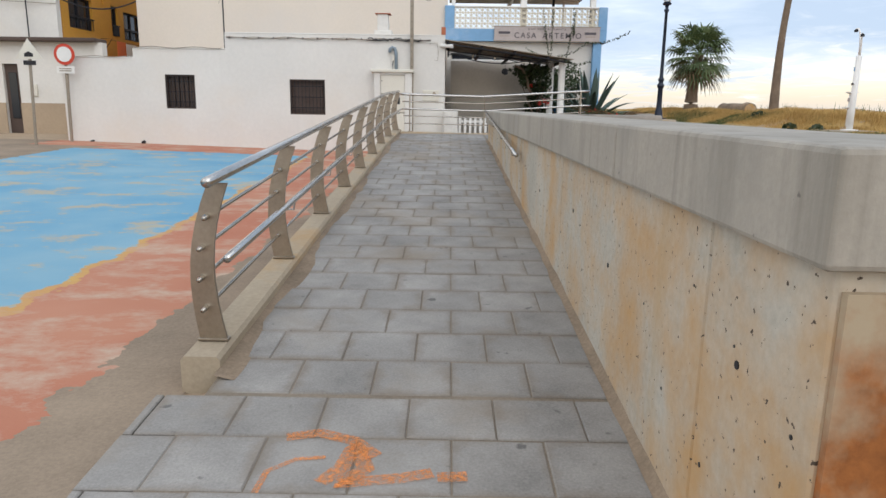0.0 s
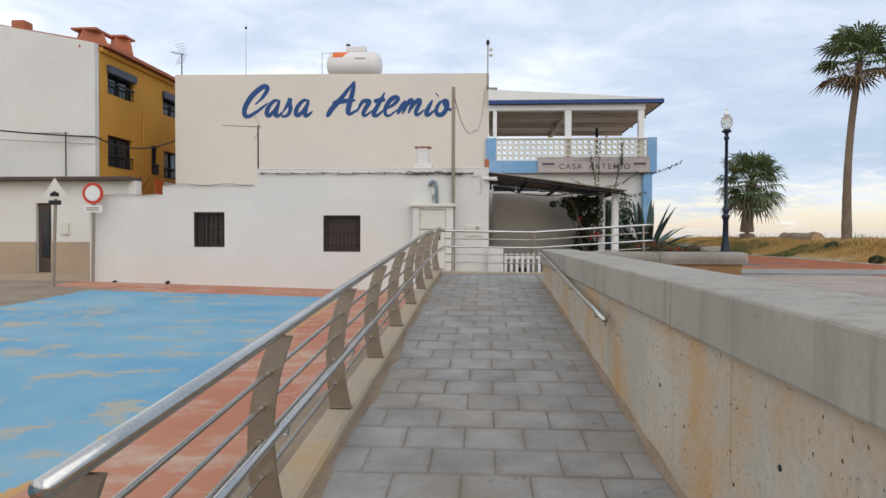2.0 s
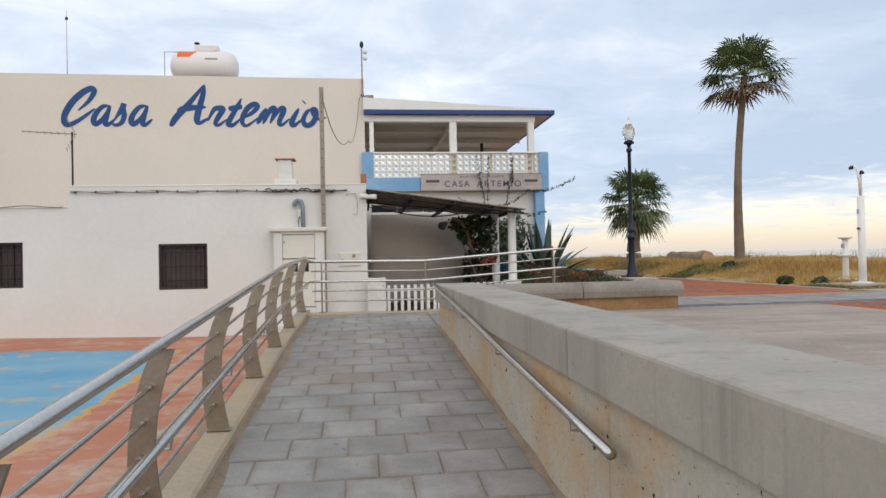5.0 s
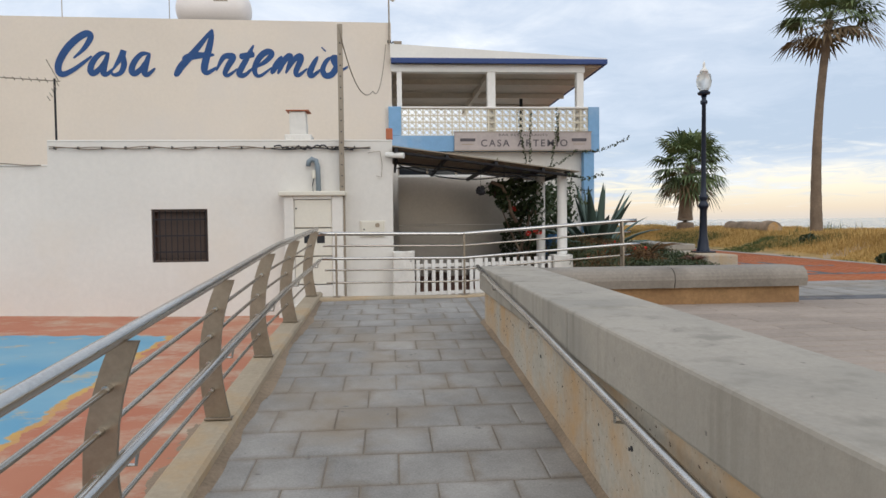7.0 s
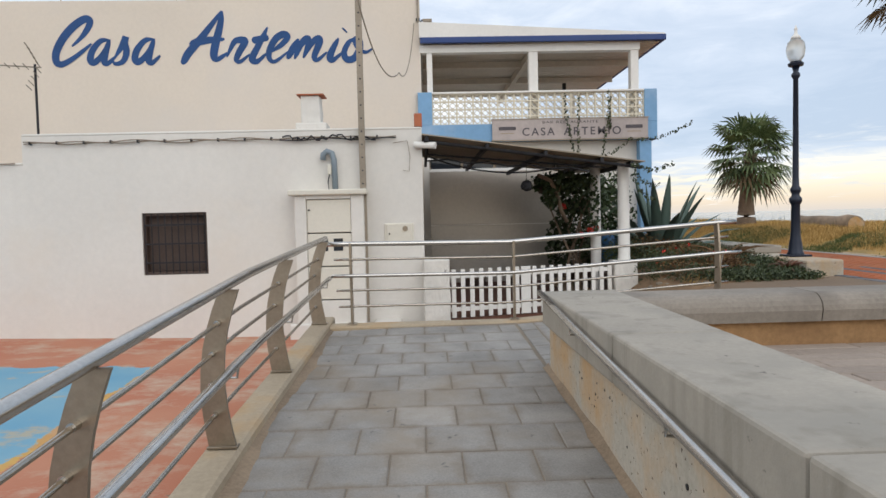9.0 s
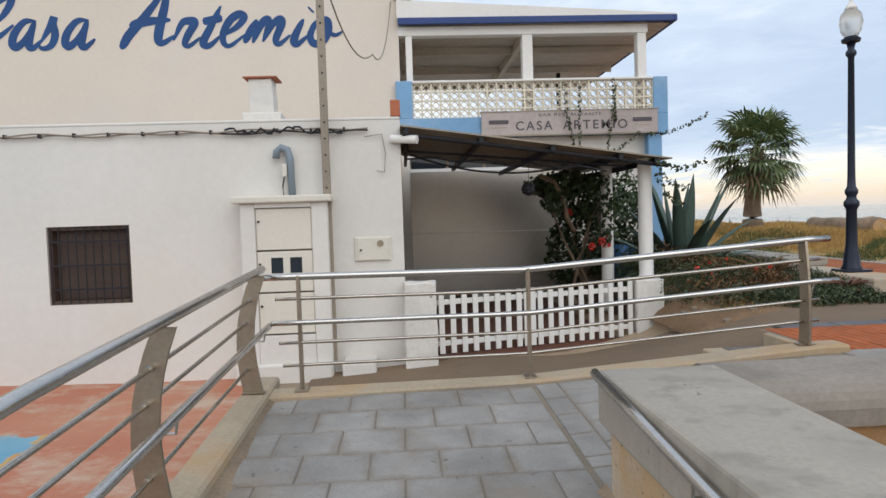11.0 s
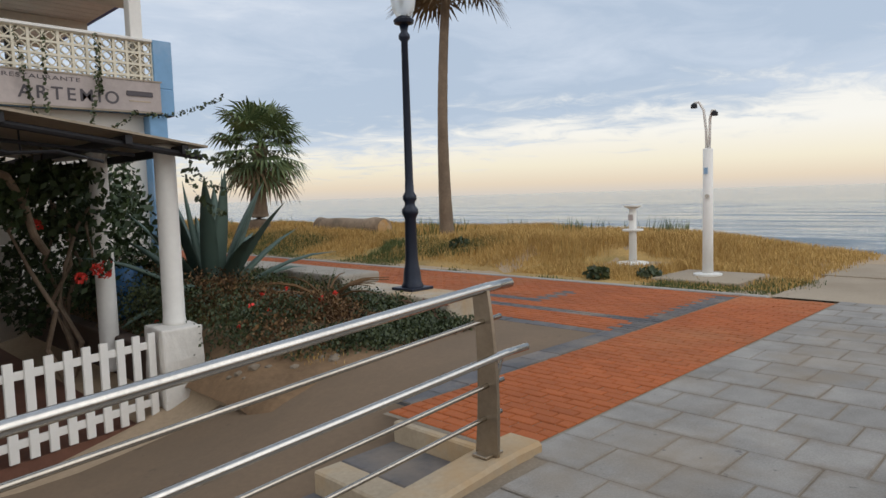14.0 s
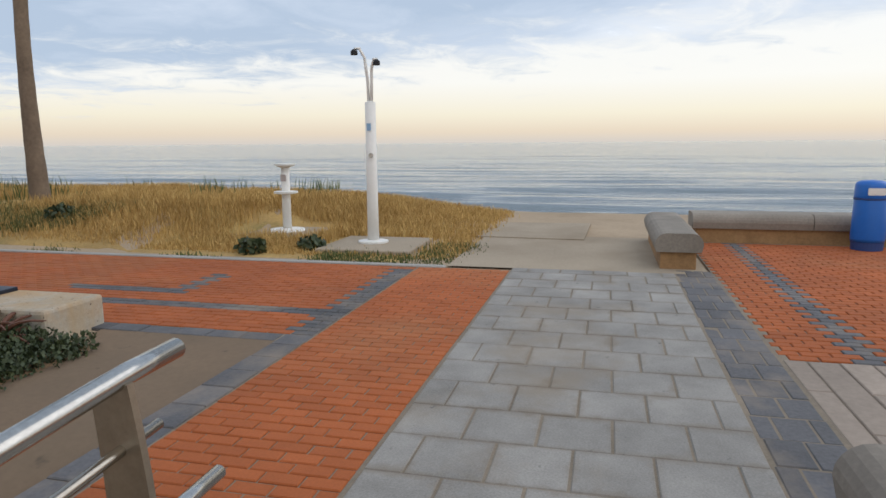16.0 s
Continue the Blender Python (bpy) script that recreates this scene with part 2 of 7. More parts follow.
def court_paint():
    """Worn painted court: blue field with a yellow border, red surround, bare asphalt beyond."""
    m = material("court_paint", (0.28, 0.21, 0.145), 0.95, vary=0.22, big=1.0, small=50, bump=0.3)
    nt = m.node_tree
    b = nt.nodes["Principled BSDF"]
    bare = b.inputs["Base Color"].links[0].from_socket
    g = nt.nodes.new("ShaderNodeNewGeometry")
    s = nt.nodes.new("ShaderNodeSeparateXYZ")
    nt.links.new(g.outputs["Position"], s.inputs[0])
    w = nd(nt, "ShaderNodeTexNoise", Scale=2.2, Detail=6.0, Roughness=0.65)
    nt.links.new(g.outputs["Position"], w.inputs["Vector"])
    wob = mth(nt, "MULTIPLY", mth(nt, "SUBTRACT", w.outputs[0], 0.5), 0.55)
    x, y = mth(nt, "ADD", s.outputs[0], wob), mth(nt, "ADD", s.outputs[1], wob)
    xs = mth(nt, "SUBTRACT", x, mth(nt, "MULTIPLY", mth(nt, "SUBTRACT", y, 8.0), -0.04))

    def inside(v, a, c):
        return mth(nt, "MULTIPLY", mth(nt, "GREATER_THAN", v, a), mth(nt, "LESS_THAN", v, c))

    blue = mth(nt, "MULTIPLY", inside(xs, -9.6, -3.12), inside(y, -9.0, 19.0))
    line = mth(nt, "MULTIPLY", inside(xs, -3.14, -3.02), inside(y, -9.0, 19.0))
    red = mth(nt, "MULTIPLY", inside(x, -11.6, -1.75), inside(y, -9.0, 21.2))
    redleft = mth(nt, "MULTIPLY", inside(x, -11.6, -9.5), inside(y, -9.0, 19.6))
    red = mth(nt, "SUBTRACT", red, redleft, True)
    mp = nd(nt, "ShaderNodeMapping")
    mp.inputs["Scale"].default_value = (0.62, 0.9, 1.0)
    nt.links.new(g.outputs["Position"], mp.inputs["Vector"])
    wear = nd(nt, "ShaderNodeTexNoise", Scale=1.7, Detail=10.0, Roughness=0.74)
    nt.links.new(mp.outputs[0], wear.inputs["Vector"])
    soft = nd(nt, "ShaderNodeTexNoise", Scale=0.5, Detail=4.0)
    nt.links.new(g.outputs["Position"], soft.inputs["Vector"])
    bluec = ramp(nt, soft.outputs[0], [(0.35, (0.12, 0.31, 0.45)), (0.65, (0.22, 0.38, 0.46))])
    bluec = mix(nt, ramp(nt, wear.outputs[0], [(0.53, (0, 0, 0)), (0.60, (0.85, 0.85, 0.85))]), bluec, (0.42, 0.36, 0.25))
    redc = ramp(nt, soft.outputs[0], [(0.35, (0.42, 0.15, 0.085)), (0.65, (0.47, 0.21, 0.125))])
    redc = mix(nt, ramp(nt, wear.outputs[0], [(0.48, (0, 0, 0)), (0.66, (1, 1, 1))]), redc, (0.50, 0.38, 0.28))
    c = mix(nt, red, bare, redc)
    c = mix(nt, blue, c, bluec)
    c = mix(nt, mth(nt, "MULTIPLY", line, ramp(nt, wear.outputs[0], [(0.35, (1, 1, 1)), (0.7, (0, 0, 0))])), c, (0.55, 0.34, 0.09))
    nt.links.new(c, b.inputs["Base Color"])
    return m


def dirty_edges(m):
    """Sand and grime that has settled unevenly along the edges of each slab."""
    nt = m.node_tree
    b = nt.nodes["Principled BSDF"]
    old = b.inputs["Base Color"].links[0].from_socket
    tc = nt.nodes.new("ShaderNodeTexCoord")
    s = nt.nodes.new("ShaderNodeSeparateXYZ")
    nt.links.new(tc.outputs["Object"], s.inputs[0])
    g = nt.nodes.new("ShaderNodeNewGeometry")
    n = nd(nt, "ShaderNodeTexNoise", Scale=3.2, Detail=6.0, Roughness=0.7)
    nt.links.new(g.outputs["Position"], n.inputs["Vector"])
    far = mth(nt, "MAXIMUM", mth(nt, "ABSOLUTE", s.outputs[0]), mth(nt, "ABSOLUTE", s.outputs[1]))
    lim = mth(nt, "ADD", far, mth(nt, "MULTIPLY", mth(nt, "SUBTRACT", n.outputs[0], 0.5), 0.22))
    fac = ramp(nt, lim, [(0.150, (0, 0, 0)), (0.215, (0.55, 0.55, 0.55))])
    nt.links.new(mix(nt, fac, old, (0.185, 0.145, 0.105)), b.inputs["Base Color"])


SLABE = SLAB.copy()
dirty_edges(SLAB)
COURT = court_paint()

# ---- building helpers ----


def box(bm, x0, x1, y0, y1, z0, z1, bevel=0.0, seg=2, m=None):
    c = Matrix.Translation(((x0 + x1) / 2, (y0 + y1) / 2, (z0 + z1) / 2)) @ Matrix.Diagonal((x1 - x0, y1 - y0, z1 - z0, 1))
    r = bmesh.ops.create_cube(bm, size=1, matrix=(m or Matrix()) @ c)
    if bevel:
        es = list({e for v in r["verts"] for e in v.link_edges})
        bmesh.ops.bevel(bm, geom=es, offset=bevel, segments=seg, affect="EDGES", profile=0.5)
    return bm


def prism(bm, pts, a0, a1, axis="x"):
    """Extrudes a closed outline along an axis; pts are the two other coordinates."""
    def at(p, a):
        return {"x": (a, p[0], p[1]), "y": (p[0], a, p[1]), "z": (p[0], p[1], a)}[axis]
    lo, hi = [bm.verts.new(at(p, a0)) for p in pts], [bm.verts.new(at(p, a1)) for p in pts]
    faces = [bm.faces.new(lo), bm.faces.new(hi[::-1])]
    for i in range(len(pts)):
        j = (i + 1) % len(pts)
        faces.append(bm.faces.new((lo[i], hi[i], hi[j], lo[j])))
    bmesh.ops.recalc_face_normals(bm, faces=faces)
    return bm


def cyl(bm, p0, p1, r0, r1=None, seg=16, caps=True):
    p0, p1 = Vector(p0), Vector(p1)
    r1 = r0 if r1 is None else r1
    d = p1 - p0
    m = Matrix.Translation((p0 + p1) / 2) @ d.to_track_quat("Z", "Y").to_matrix().to_4x4()
    bmesh.ops.create_cone(bm, cap_ends=caps, segments=seg, radius1=r0, radius2=r1, depth=d.length, matrix=m)
    return bm


def tube(bm, pts, r, seg=10):
    """A round bar along a line of points; r may be a list, one radius a point."""
    pts = [Vector(p) for p in pts]
    rs = r if isinstance(r, (list, tuple)) else [r] * len(pts)
    rings = []
    for i, p in enumerate(pts):
        d = (pts[min(i + 1, len(pts) - 1)] - pts[max(i - 1, 0)]).normalized()
        q = d.to_track_quat("Z", "Y").to_matrix()
        rings.append([bm.verts.new(p + q @ Vector((math.cos(6.2832 * k / seg) * rs[i], math.sin(6.2832 * k / seg) * rs[i], 0))) for k in range(seg)])
    for a, b in zip(rings, rings[1:]):
        for k in range(seg):
            bm.faces.new((a[k], a[(k + 1) % seg], b[(k + 1) % seg], b[k]))
    bm.faces.new(rings[0][::-1])
    bm.faces.new(rings[-1])
    return bm


def lathe(bm, profile, x, y, seg=20):
    """Turned shape about an upright axis from (radius, height) pairs."""
    rings = [[bm.verts.new((x + r * math.cos(6.2832 * k / seg), y + r * math.sin(6.2832 * k / seg), z)) for k in range(seg)] for r, z in profile]
    for a, b in zip(rings, rings[1:]):
        for k in range(seg):
            bm.faces.new((a[k], a[(k + 1) % seg], b[(k + 1) % seg], b[k]))
    bm.faces.new(rings[0][::-1])
    bm.faces.new(rings[-1])
    return bm


def mesh_of(name, bm, mat, smooth=False):
    me = bpy.data.meshes.new(name)
    bm.to_mesh(me)
    bm.free()
    me.materials.append(mat)
    if smooth:
        me.shade_smooth()
    return me


def solid(name, bm, mat, label="", category="", kind="structure", smooth=False, group=""):
    return tagged(new(name, mesh_of(name, bm, mat, smooth)), label, category, group, kind)


def thing(name, at, label, category, group="", kind=""):
    ob = new(name)
    ob.empty_display_size = 0.1
    ob.matrix_basis = Matrix.Translation(at)
    return tagged(ob, label, category, group, kind)


def part(name, bm, mat, parent, label="", smooth=False):
    ob = new(name, mesh_of(name, bm, mat, smooth))
    ob.parent = parent
    ob.matrix_parent_inverse = parent.matrix_basis.inverted()
    if label:
        ob["label"] = label
    return ob


def B():
    return bmesh.new()


def lerp(v, xs, ys):
    return float(np.interp(v, xs, ys))


# ---- levels ----
RX0, RX1, RY0 = -0.93, 1.10, 1.6          # ramp edges and foot
KY = 17.45                                # kerb and rail across the head of the ramp
EDGE = 9.90                               # seaward edge of the brick promenade
UPPER = 1.0                               # level of the promenade


def ramp_z(y):
    return lerp(y, [2.0, 14.0, 17.4], [0.0, 0.75, 0.87])


def deck_z(x, y):
    s = min(1.0, max(0.0, (x - 1.1) / 2.4))
    return ramp_z(y) * (1 - s) + UPPER * s


def alley_z(x, y=18.0):
    low = 0.26 * max(0.0, min(1.0, (y - 19.2) / 1.5)) * max(0.0, min(1.0, (x - 0.8) / 1.5, (4.4 - x) / 1.0))
    return -low + lerp(x, [-1.3, 0.5, 3.0, 4.9, 7.2], [0.20, 0.32, 0.68, 0.97, 1.0])


def dune_z(x, y):
    x += 11.05 - EDGE
    n = noise.noise((x * 0.23, y * 0.23, 0)) * 0.16 + noise.noise((x * 0.8, y * 0.8, 3)) * 0.06
    back = lerp(y, [21.8, 23.4], [1.0, 0.0])
    rise = lerp(y, [17.8, 19.2, 21.5, 25.0, 60, 90], [0.0, 0.12, 0.36, 0.46, 0.5, 0.3]) * lerp(x, [11.4 + 2.6 * back, 13.2 + 2.3 * back, 16.5, 19.0], [0.0, 1.0, 1.0, 0.0])
    z = UPPER - 0.03 + rise + n * lerp(x, [11.0, 13.0], [0.0, 1.0]) * lerp(y, [17.5, 22.5, 24.0], [0.0, 0.1, 1.0])
    return z


def court_z(x, y):
    return lerp(y, [8.0, 21.0], [0.0, 1.0]) * lerp(x, [-12.0, -3.5], [0.38, 0.17])


def land_z(x, y):
    court = court_z(x, y)
    if x > EDGE - 0.15:
        z = dune_z(x, y)
        return z - max(0.0, x - 16.8) * 0.11
    if x < -1.02 or y < 1.78:
        return court
    if y > KY + 0.08:
        if x > 6.72:
            return UPPER - 0.09
        if 3.72 < x and 20.0 < y < 60:
            s = max(0.0, min(1.0, (y - 20.0) / 1.5, (x - 3.5) / 0.9))
            s = s * s * (3 - 2 * s)
            return (alley_z(x, 20.0) - 0.02) * (1 - s) + (UPPER + 0.03 + noise.noise((x * 1.2, y * 1.2, 5)) * 0.1) * s
        return alley_z(x, y) - 0.05 if y < 27 else 0.3
    if x < 1.35:
        return ramp_z(y) - 0.12
    return UPPER - 0.09 - (0.15 if y > 14.9 and x < 3.5 else 0.0)


def land():
    xs = [-400, -150, -60, -35] + list(np.arange(-24, -1.2, 1.2)) + [-1.04, -1.0] + [-0.5, 0.1, 0.7, 1.33, 1.37, 1.6, 2.0, 2.4, 2.8, 3.2, 3.5] + [3.68, 3.74] + list(np.arange(4.0, 6.6, 0.4)) + [6.70, 6.75]
    xs += [7.6, 8.5, 9.3, 9.73, 9.80] + list(np.arange(10.05, 20, 0.35)) + [21, 23, 26, 30, 36, 50]
    ys = [-400, -120, -50, -25] + list(np.arange(-14, 1.6, 1.5)) + [1.76, 1.80] + list(np.arange(2.5, 17.2, 0.8)) + [17.46, 17.50] + list(np.arange(17.8, 34, 0.4)) + list(np.arange(34, 60, 1.5)) + [70, 90, 130, 220, 400]
    bm = B()
    grid = [[bm.verts.new((x, y, land_z(x, y))) for y in ys] for x in xs]
    for i in range(len(xs) - 1):
        for j in range(len(ys) - 1):
            bm.faces.new((grid[i][j], grid[i + 1][j], grid[i + 1][j + 1], grid[i][j + 1]))
    return solid("ground", bm, SANDM, "sandy ground, dune and beach running down to the sea", "ground", smooth=True)


land()


def court_sheet():
    bm = B()
    xs, ys = [-60, -30, -12, -9, -6, -3.5, -1.12], list(np.arange(-30, 8.1, 2)) + list(np.arange(9.0, 20.8, 1.17)) + [21.0]
    g = [[bm.verts.new((x, y, court_z(x, y) + 0.008)) for y in ys] for x in xs]
    for i in range(len(xs) - 1):
        for j in range(len(ys) - 1):
            bm.faces.new((g[i][j], g[i + 1][j], g[i + 1][j + 1], g[i][j + 1]))
    # the foot of the ramp, in front of the wall
    a = [bm.verts.new(p) for p in ((-1.12, -30, 0.008), (12, -30, 0.008), (12, 1.7, 0.008), (-1.12, 1.7, 0.008))]
    bm.faces.new(a)
    solid("court", bm, COURT, "worn painted court in blue and red with yellow lines", "court")


court_sheet()

# ---- sea ----
def sea():
    m = material("sea_water", (0.15, 0.18, 0.19), 0.10, vary=0.15, big=0.05, small=0.4, bump=0.0)
    nt = m.node_tree
    b = nt.nodes["Principled BSDF"]
    b.inputs["IOR"].default_value = 1.33
    g = nt.nodes.new("ShaderNodeNewGeometry")
    mp = nd(nt, "ShaderNodeMapping")
    mp.inputs["Scale"].default_value = (0.55, 0.075, 1.0)
    nt.links.new(g.outputs["Position"], mp.inputs["Vector"])
    n1 = nd(nt, "ShaderNodeTexNoise", Scale=0.55, Detail=5.0, Roughness=0.6)
    n2 = nd(nt, "ShaderNodeTexNoise", Scale=3.5, Detail=4.0, Roughness=0.6)
    nt.links.new(mp.outputs[0], n1.inputs["Vector"])
    nt.links.new(mp.outputs[0], n2.inputs["Vector"])
    n3 = nd(nt, "ShaderNodeTexNoise", Scale=0.10, Detail=4.0, Roughness=0.55)
    nt.links.new(mp.outputs[0], n3.inputs["Vector"])
    h = mth(nt, "ADD", mth(nt, "ADD", n1.outputs[0], mth(nt, "MULTIPLY", n2.outputs[0], 0.20)), mth(nt, "MULTIPLY", n3.outputs[0], 5.0))
    bp = nd(nt, "ShaderNodeBump", Strength=1.0, Distance=0.40)
    nt.links.new(h, bp.inputs["Height"])
    nt.links.new(bp.outputs[0], b.inputs["Normal"])
    # foam along the breaking crests
    sp = nt.nodes.new("ShaderNodeSeparateXYZ")
    nt.links.new(g.outputs["Position"], sp.inputs[0])
    fn = nd(nt, "ShaderNodeTexNoise", Scale=2.2, Detail=5.0, Roughness=0.7)
    nt.links.new(mp.outputs[0], fn.inputs["Vector"])
    crest = mth(nt, "ADD", mth(nt, "MULTIPLY", mth(nt, "ADD", sp.outputs[2], 0.55), 1.1), mth(nt, "MULTIPLY", fn.outputs[0], 0.6))
    foam = ramp(nt, crest, [(0.54, (0, 0, 0)), (0.70, (1, 1, 1))])
    old = b.inputs["Base Color"].links[0].from_socket
    nt.links.new(mix(nt, foam, old, (0.7, 0.72, 0.74)), b.inputs["Base Color"])
    bm = B()
    xs = list(np.arange(24, 62, 0.3)) + list(np.arange(62.5, 160, 0.75)) + [170, 200, 250, 600, 1500, 4200]
    ys = [-4000, -1200, -400, -150, -80] + list(np.arange(-50, 90, 2.0)) + [100, 150, 300, 800, 2000, 4000]

    def wave(x, y):
        z = -0.55
        for c, amp, wd, ph in ((29.5, 0.20, 0.6, 0.0), (33.5, 0.50, 0.9, 1.7), (39, 0.34, 1.2, 4.0), (46, 0.30, 1.5, 2.2), (55, 0.25, 1.6, 5.2)):
            cc = c + 1.4 * math.sin(y * 0.09 + ph) + 0.6 * math.sin(y * 0.23 + ph * 2)
            s = 0.55 + 0.45 * math.sin(y * 0.06 + ph * 3)
            z += 0.75 * amp * s * math.exp(-((x - cc) / wd) ** 2)
        swell = lerp(x, [26, 34, 110, 165], [0.0, 1.0, 0.8, 0.0])
        z += swell * (0.14 * noise.noise((x * 0.30, y * 0.035, 2)) + 0.07 * noise.noise((x * 0.75, y * 0.10, 5)))
        return z
    g2 = [[bm.verts.new((x, y, wave(x, y))) for y in ys] for x in xs]
    for i in range(len(xs) - 1):
        for j in range(len(ys) - 1):
            bm.faces.new((g2[i][j], g2[i + 1][j], g2[i + 1][j + 1], g2[i][j + 1]))
    solid("water", bm, m, "calm sea with low waves under a dawn sky", "sea", smooth=True)


sea()


# ---- ramp, kerbs and retaining wall ----
def ramp_bed():
    bm = B()
    ys = list(np.arange(RY0, KY + 0.01, 0.2))
    xs = [RX0, -0.4, 0.2, 0.7, RX1 + 0.03]
    g = [[bm.verts.new((x, y, ramp_z(y) + 0.003)) for y in ys] for x in xs]
    for i in range(len(xs) - 1):
        for j in range(len(ys) - 1):
            bm.faces.new((g[i][j], g[i + 1][j], g[i + 1][j + 1], g[i][j + 1]))
    return solid("floor_ramp", bm, JOINT, "long paved ramp of grey slabs with sandy joints", "ramp")


RAMP = ramp_bed()


def ramp_kerb():
    bm = B()
    pts = []
    y0, y1 = 3.85, KY + 0.12
    for x, up in ((-1.14, -0.3), (-1.14, 0.075), (-1.12, 0.095), (-0.95, 0.095), (-0.93, 0.075), (-0.93, -0.3)):
        pts.append((x, up))
    n = 26
    rings = []
    for i in range(n + 1):
        y = y0 + (y1 - y0) * i / n
        rings.append([bm.verts.new((x, y, ramp_z(y) + up)) for x, up in pts])
    for a, b in zip(rings, rings[1:]):
        for k in range(len(pts)):
            bm.faces.new((a[k], a[(k + 1) % len(pts)], b[(k + 1) % len(pts)], b[k]))
    bm.faces.new(rings[0]), bm.faces.new(rings[-1][::-1])
    bmesh.ops.recalc_face_normals(bm, faces=bm.faces)
    solid("kerb_ramp", bm, KERB, "low sandy concrete kerb along the ramp", "kerb")
    # across the head of the ramp
    bm = B()
    rings = []
    for i in range(25):
        x = -0.93 + (3.82 + 0.93) * i / 24
        y = lerp(x, [-1.0, 1.1, 3.6], [17.14, 17.37, 17.42])
        z = lerp(x, [-0.93, 1.1, 3.6], [0.92, 0.89, 1.06])
        rings.append([bm.verts.new((x, y + a, z + b)) for a, b in ((-0.02, -0.4), (-0.02, -0.02), (0.0, 0.0), (0.20, 0.0), (0.22, -0.02), (0.22, -0.85))])
    for a, b in zip(rings, rings[1:]):
        for k in range(6):
            bm.faces.new((a[k], a[(k + 1) % 6], b[(k + 1) % 6], b[k]))
    bm.faces.new(rings[0]), bm.faces.new(rings[-1][::-1])
    bmesh.ops.recalc_face_normals(bm, faces=bm.faces)
    solid("kerb_head", bm, KERB, "low ochre-stained concrete kerb under the cross rail", "kerb")


ramp_kerb()

WY0, WY1 = 1.92, 15.25


DRIFT = material("drifted_sand", (0.27, 0.20, 0.135), 1.0, vary=0.25, big=2.0, small=40, bump=0.4)


def sand_drift():
    """Sand lying along the inner foot of the kerb, thin and ragged."""
    bm = B()
    rows = []
    for y in np.linspace(3.76, 17.25, 150):
        w = 0.05 + 0.16 * max(0.0, noise.noise((3, y * 0.8, 1)) + 0.25) + 0.05 * noise.noise((8, y * 4, 1)) + (0.08 if y < 4.6 else 0.0) * (1 - abs(y - 3.9) / 0.7 if abs(y - 3.9) < 0.7 else 0)
        w = max(0.02, w * 0.65)
        rows.append([bm.verts.new((-0.935, y, ramp_z(y) + 0.035)), bm.verts.new((-0.93 + w * 0.5, y, ramp_z(y) + 0.019)), bm.verts.new((-0.93 + w, y, ramp_z(y) + 0.009))])
    for a, b in zip(rows, rows[1:]):
        for k in range(2):
            bm.faces.new((a[k], b[k], b[k + 1], a[k + 1]))
    solid("sand_drift", bm, DRIFT, "brown sand drifted along the foot of the kerb", "sand", smooth=True)


sand_drift()


def retaining_wall():
    ycuts = [WY0, 2.62, 5.5, 8.4, 11.3, WY1]
    w = thing("wall_retaining", (1.35, 8, 0.5), "retaining wall of cast concrete with rusty orange stains", "wall", kind="structure")
    for a, b in zip(ycuts, ycuts[1:]):
        part("wall_panel", box(B(), 1.115, 1.60, a + 0.004, b - 0.004, ramp_z(a) - 0.4, 1.195, 0.008, 1), STAINED, w)
    random.seed(12)
    for k in range(46):
        y = random.uniform(2.0, 14.5)
        z = random.uniform(ramp_z(y) + 0.15, 1.1)
        r = random.choice((0.005, 0.007, 0.009))
        part("pit", cyl(B(), (1.1155, y, z), (1.1125, y, z), r, seg=8), IRON, w)
    for y, z in ((3.95, 0.72), (2.35, 0.80), (5.0, 0.85), (6.7, 0.78), (8.6, 0.9), (10.6, 0.95), (12.4, 1.0)):
        part("tie_hole", cyl(B(), (1.1155, y, z), (1.111, y, z), 0.013, seg=12), IRON, w)
    bm = B()
    ys = np.linspace(WY0, WY1 + 0.1, 60)
    rows = []
    for y in ys:
        n = noise.noise((0, y * 2.3, 4)) * 0.03
        rows.append([bm.verts.new((1.07 - n, y, ramp_z(y) + 0.0145)), bm.verts.new((1.095, y, ramp_z(y) + 0.022 + abs(n) * 0.3)), bm.verts.new((1.118, y, ramp_z(y) + 0.05 + n))])
    for a, b in zip(rows, rows[1:]):
        for k in range(2):
            bm.faces.new((a[k], a[k + 1], b[k + 1], b[k]))
    solid("trim_wall_foot", bm, DRIFT, "rough sandy mortar along the foot of the wall", "mortar", smooth=True)
    bm = B()
    box(bm, 1.13, 9.0, WY0 - 0.02, WY0 + 0.25, -0.3, 1.14)
    solid("wall_end", bm, RUST, "rust-stained concrete end wall of the terrace", "wall")
    cop = tagged(new("coping"), "", "coping", kind="structure")
    cop["label"] = "grey precast concrete coping blocks on the wall"
    cy = [WY0 - 0.04, 3.76, 6.3, 8.85, 11.5, 13.25, WY1 + 0.03]
    for a, b in zip(cy, cy[1:]):
        part("coping_block", box(B(), 1.062, 1.66, a + 0.005, b - 0.005, 1.19, 1.455, 0.016, 2), CONCTOP, cop)
    part("coping_block", box(B(), 1.67, 9.0, WY0 - 0.04, WY0 + 0.5, 1.19, 1.455, 0.016, 2), CONCTOP, cop)


retaining_wall()


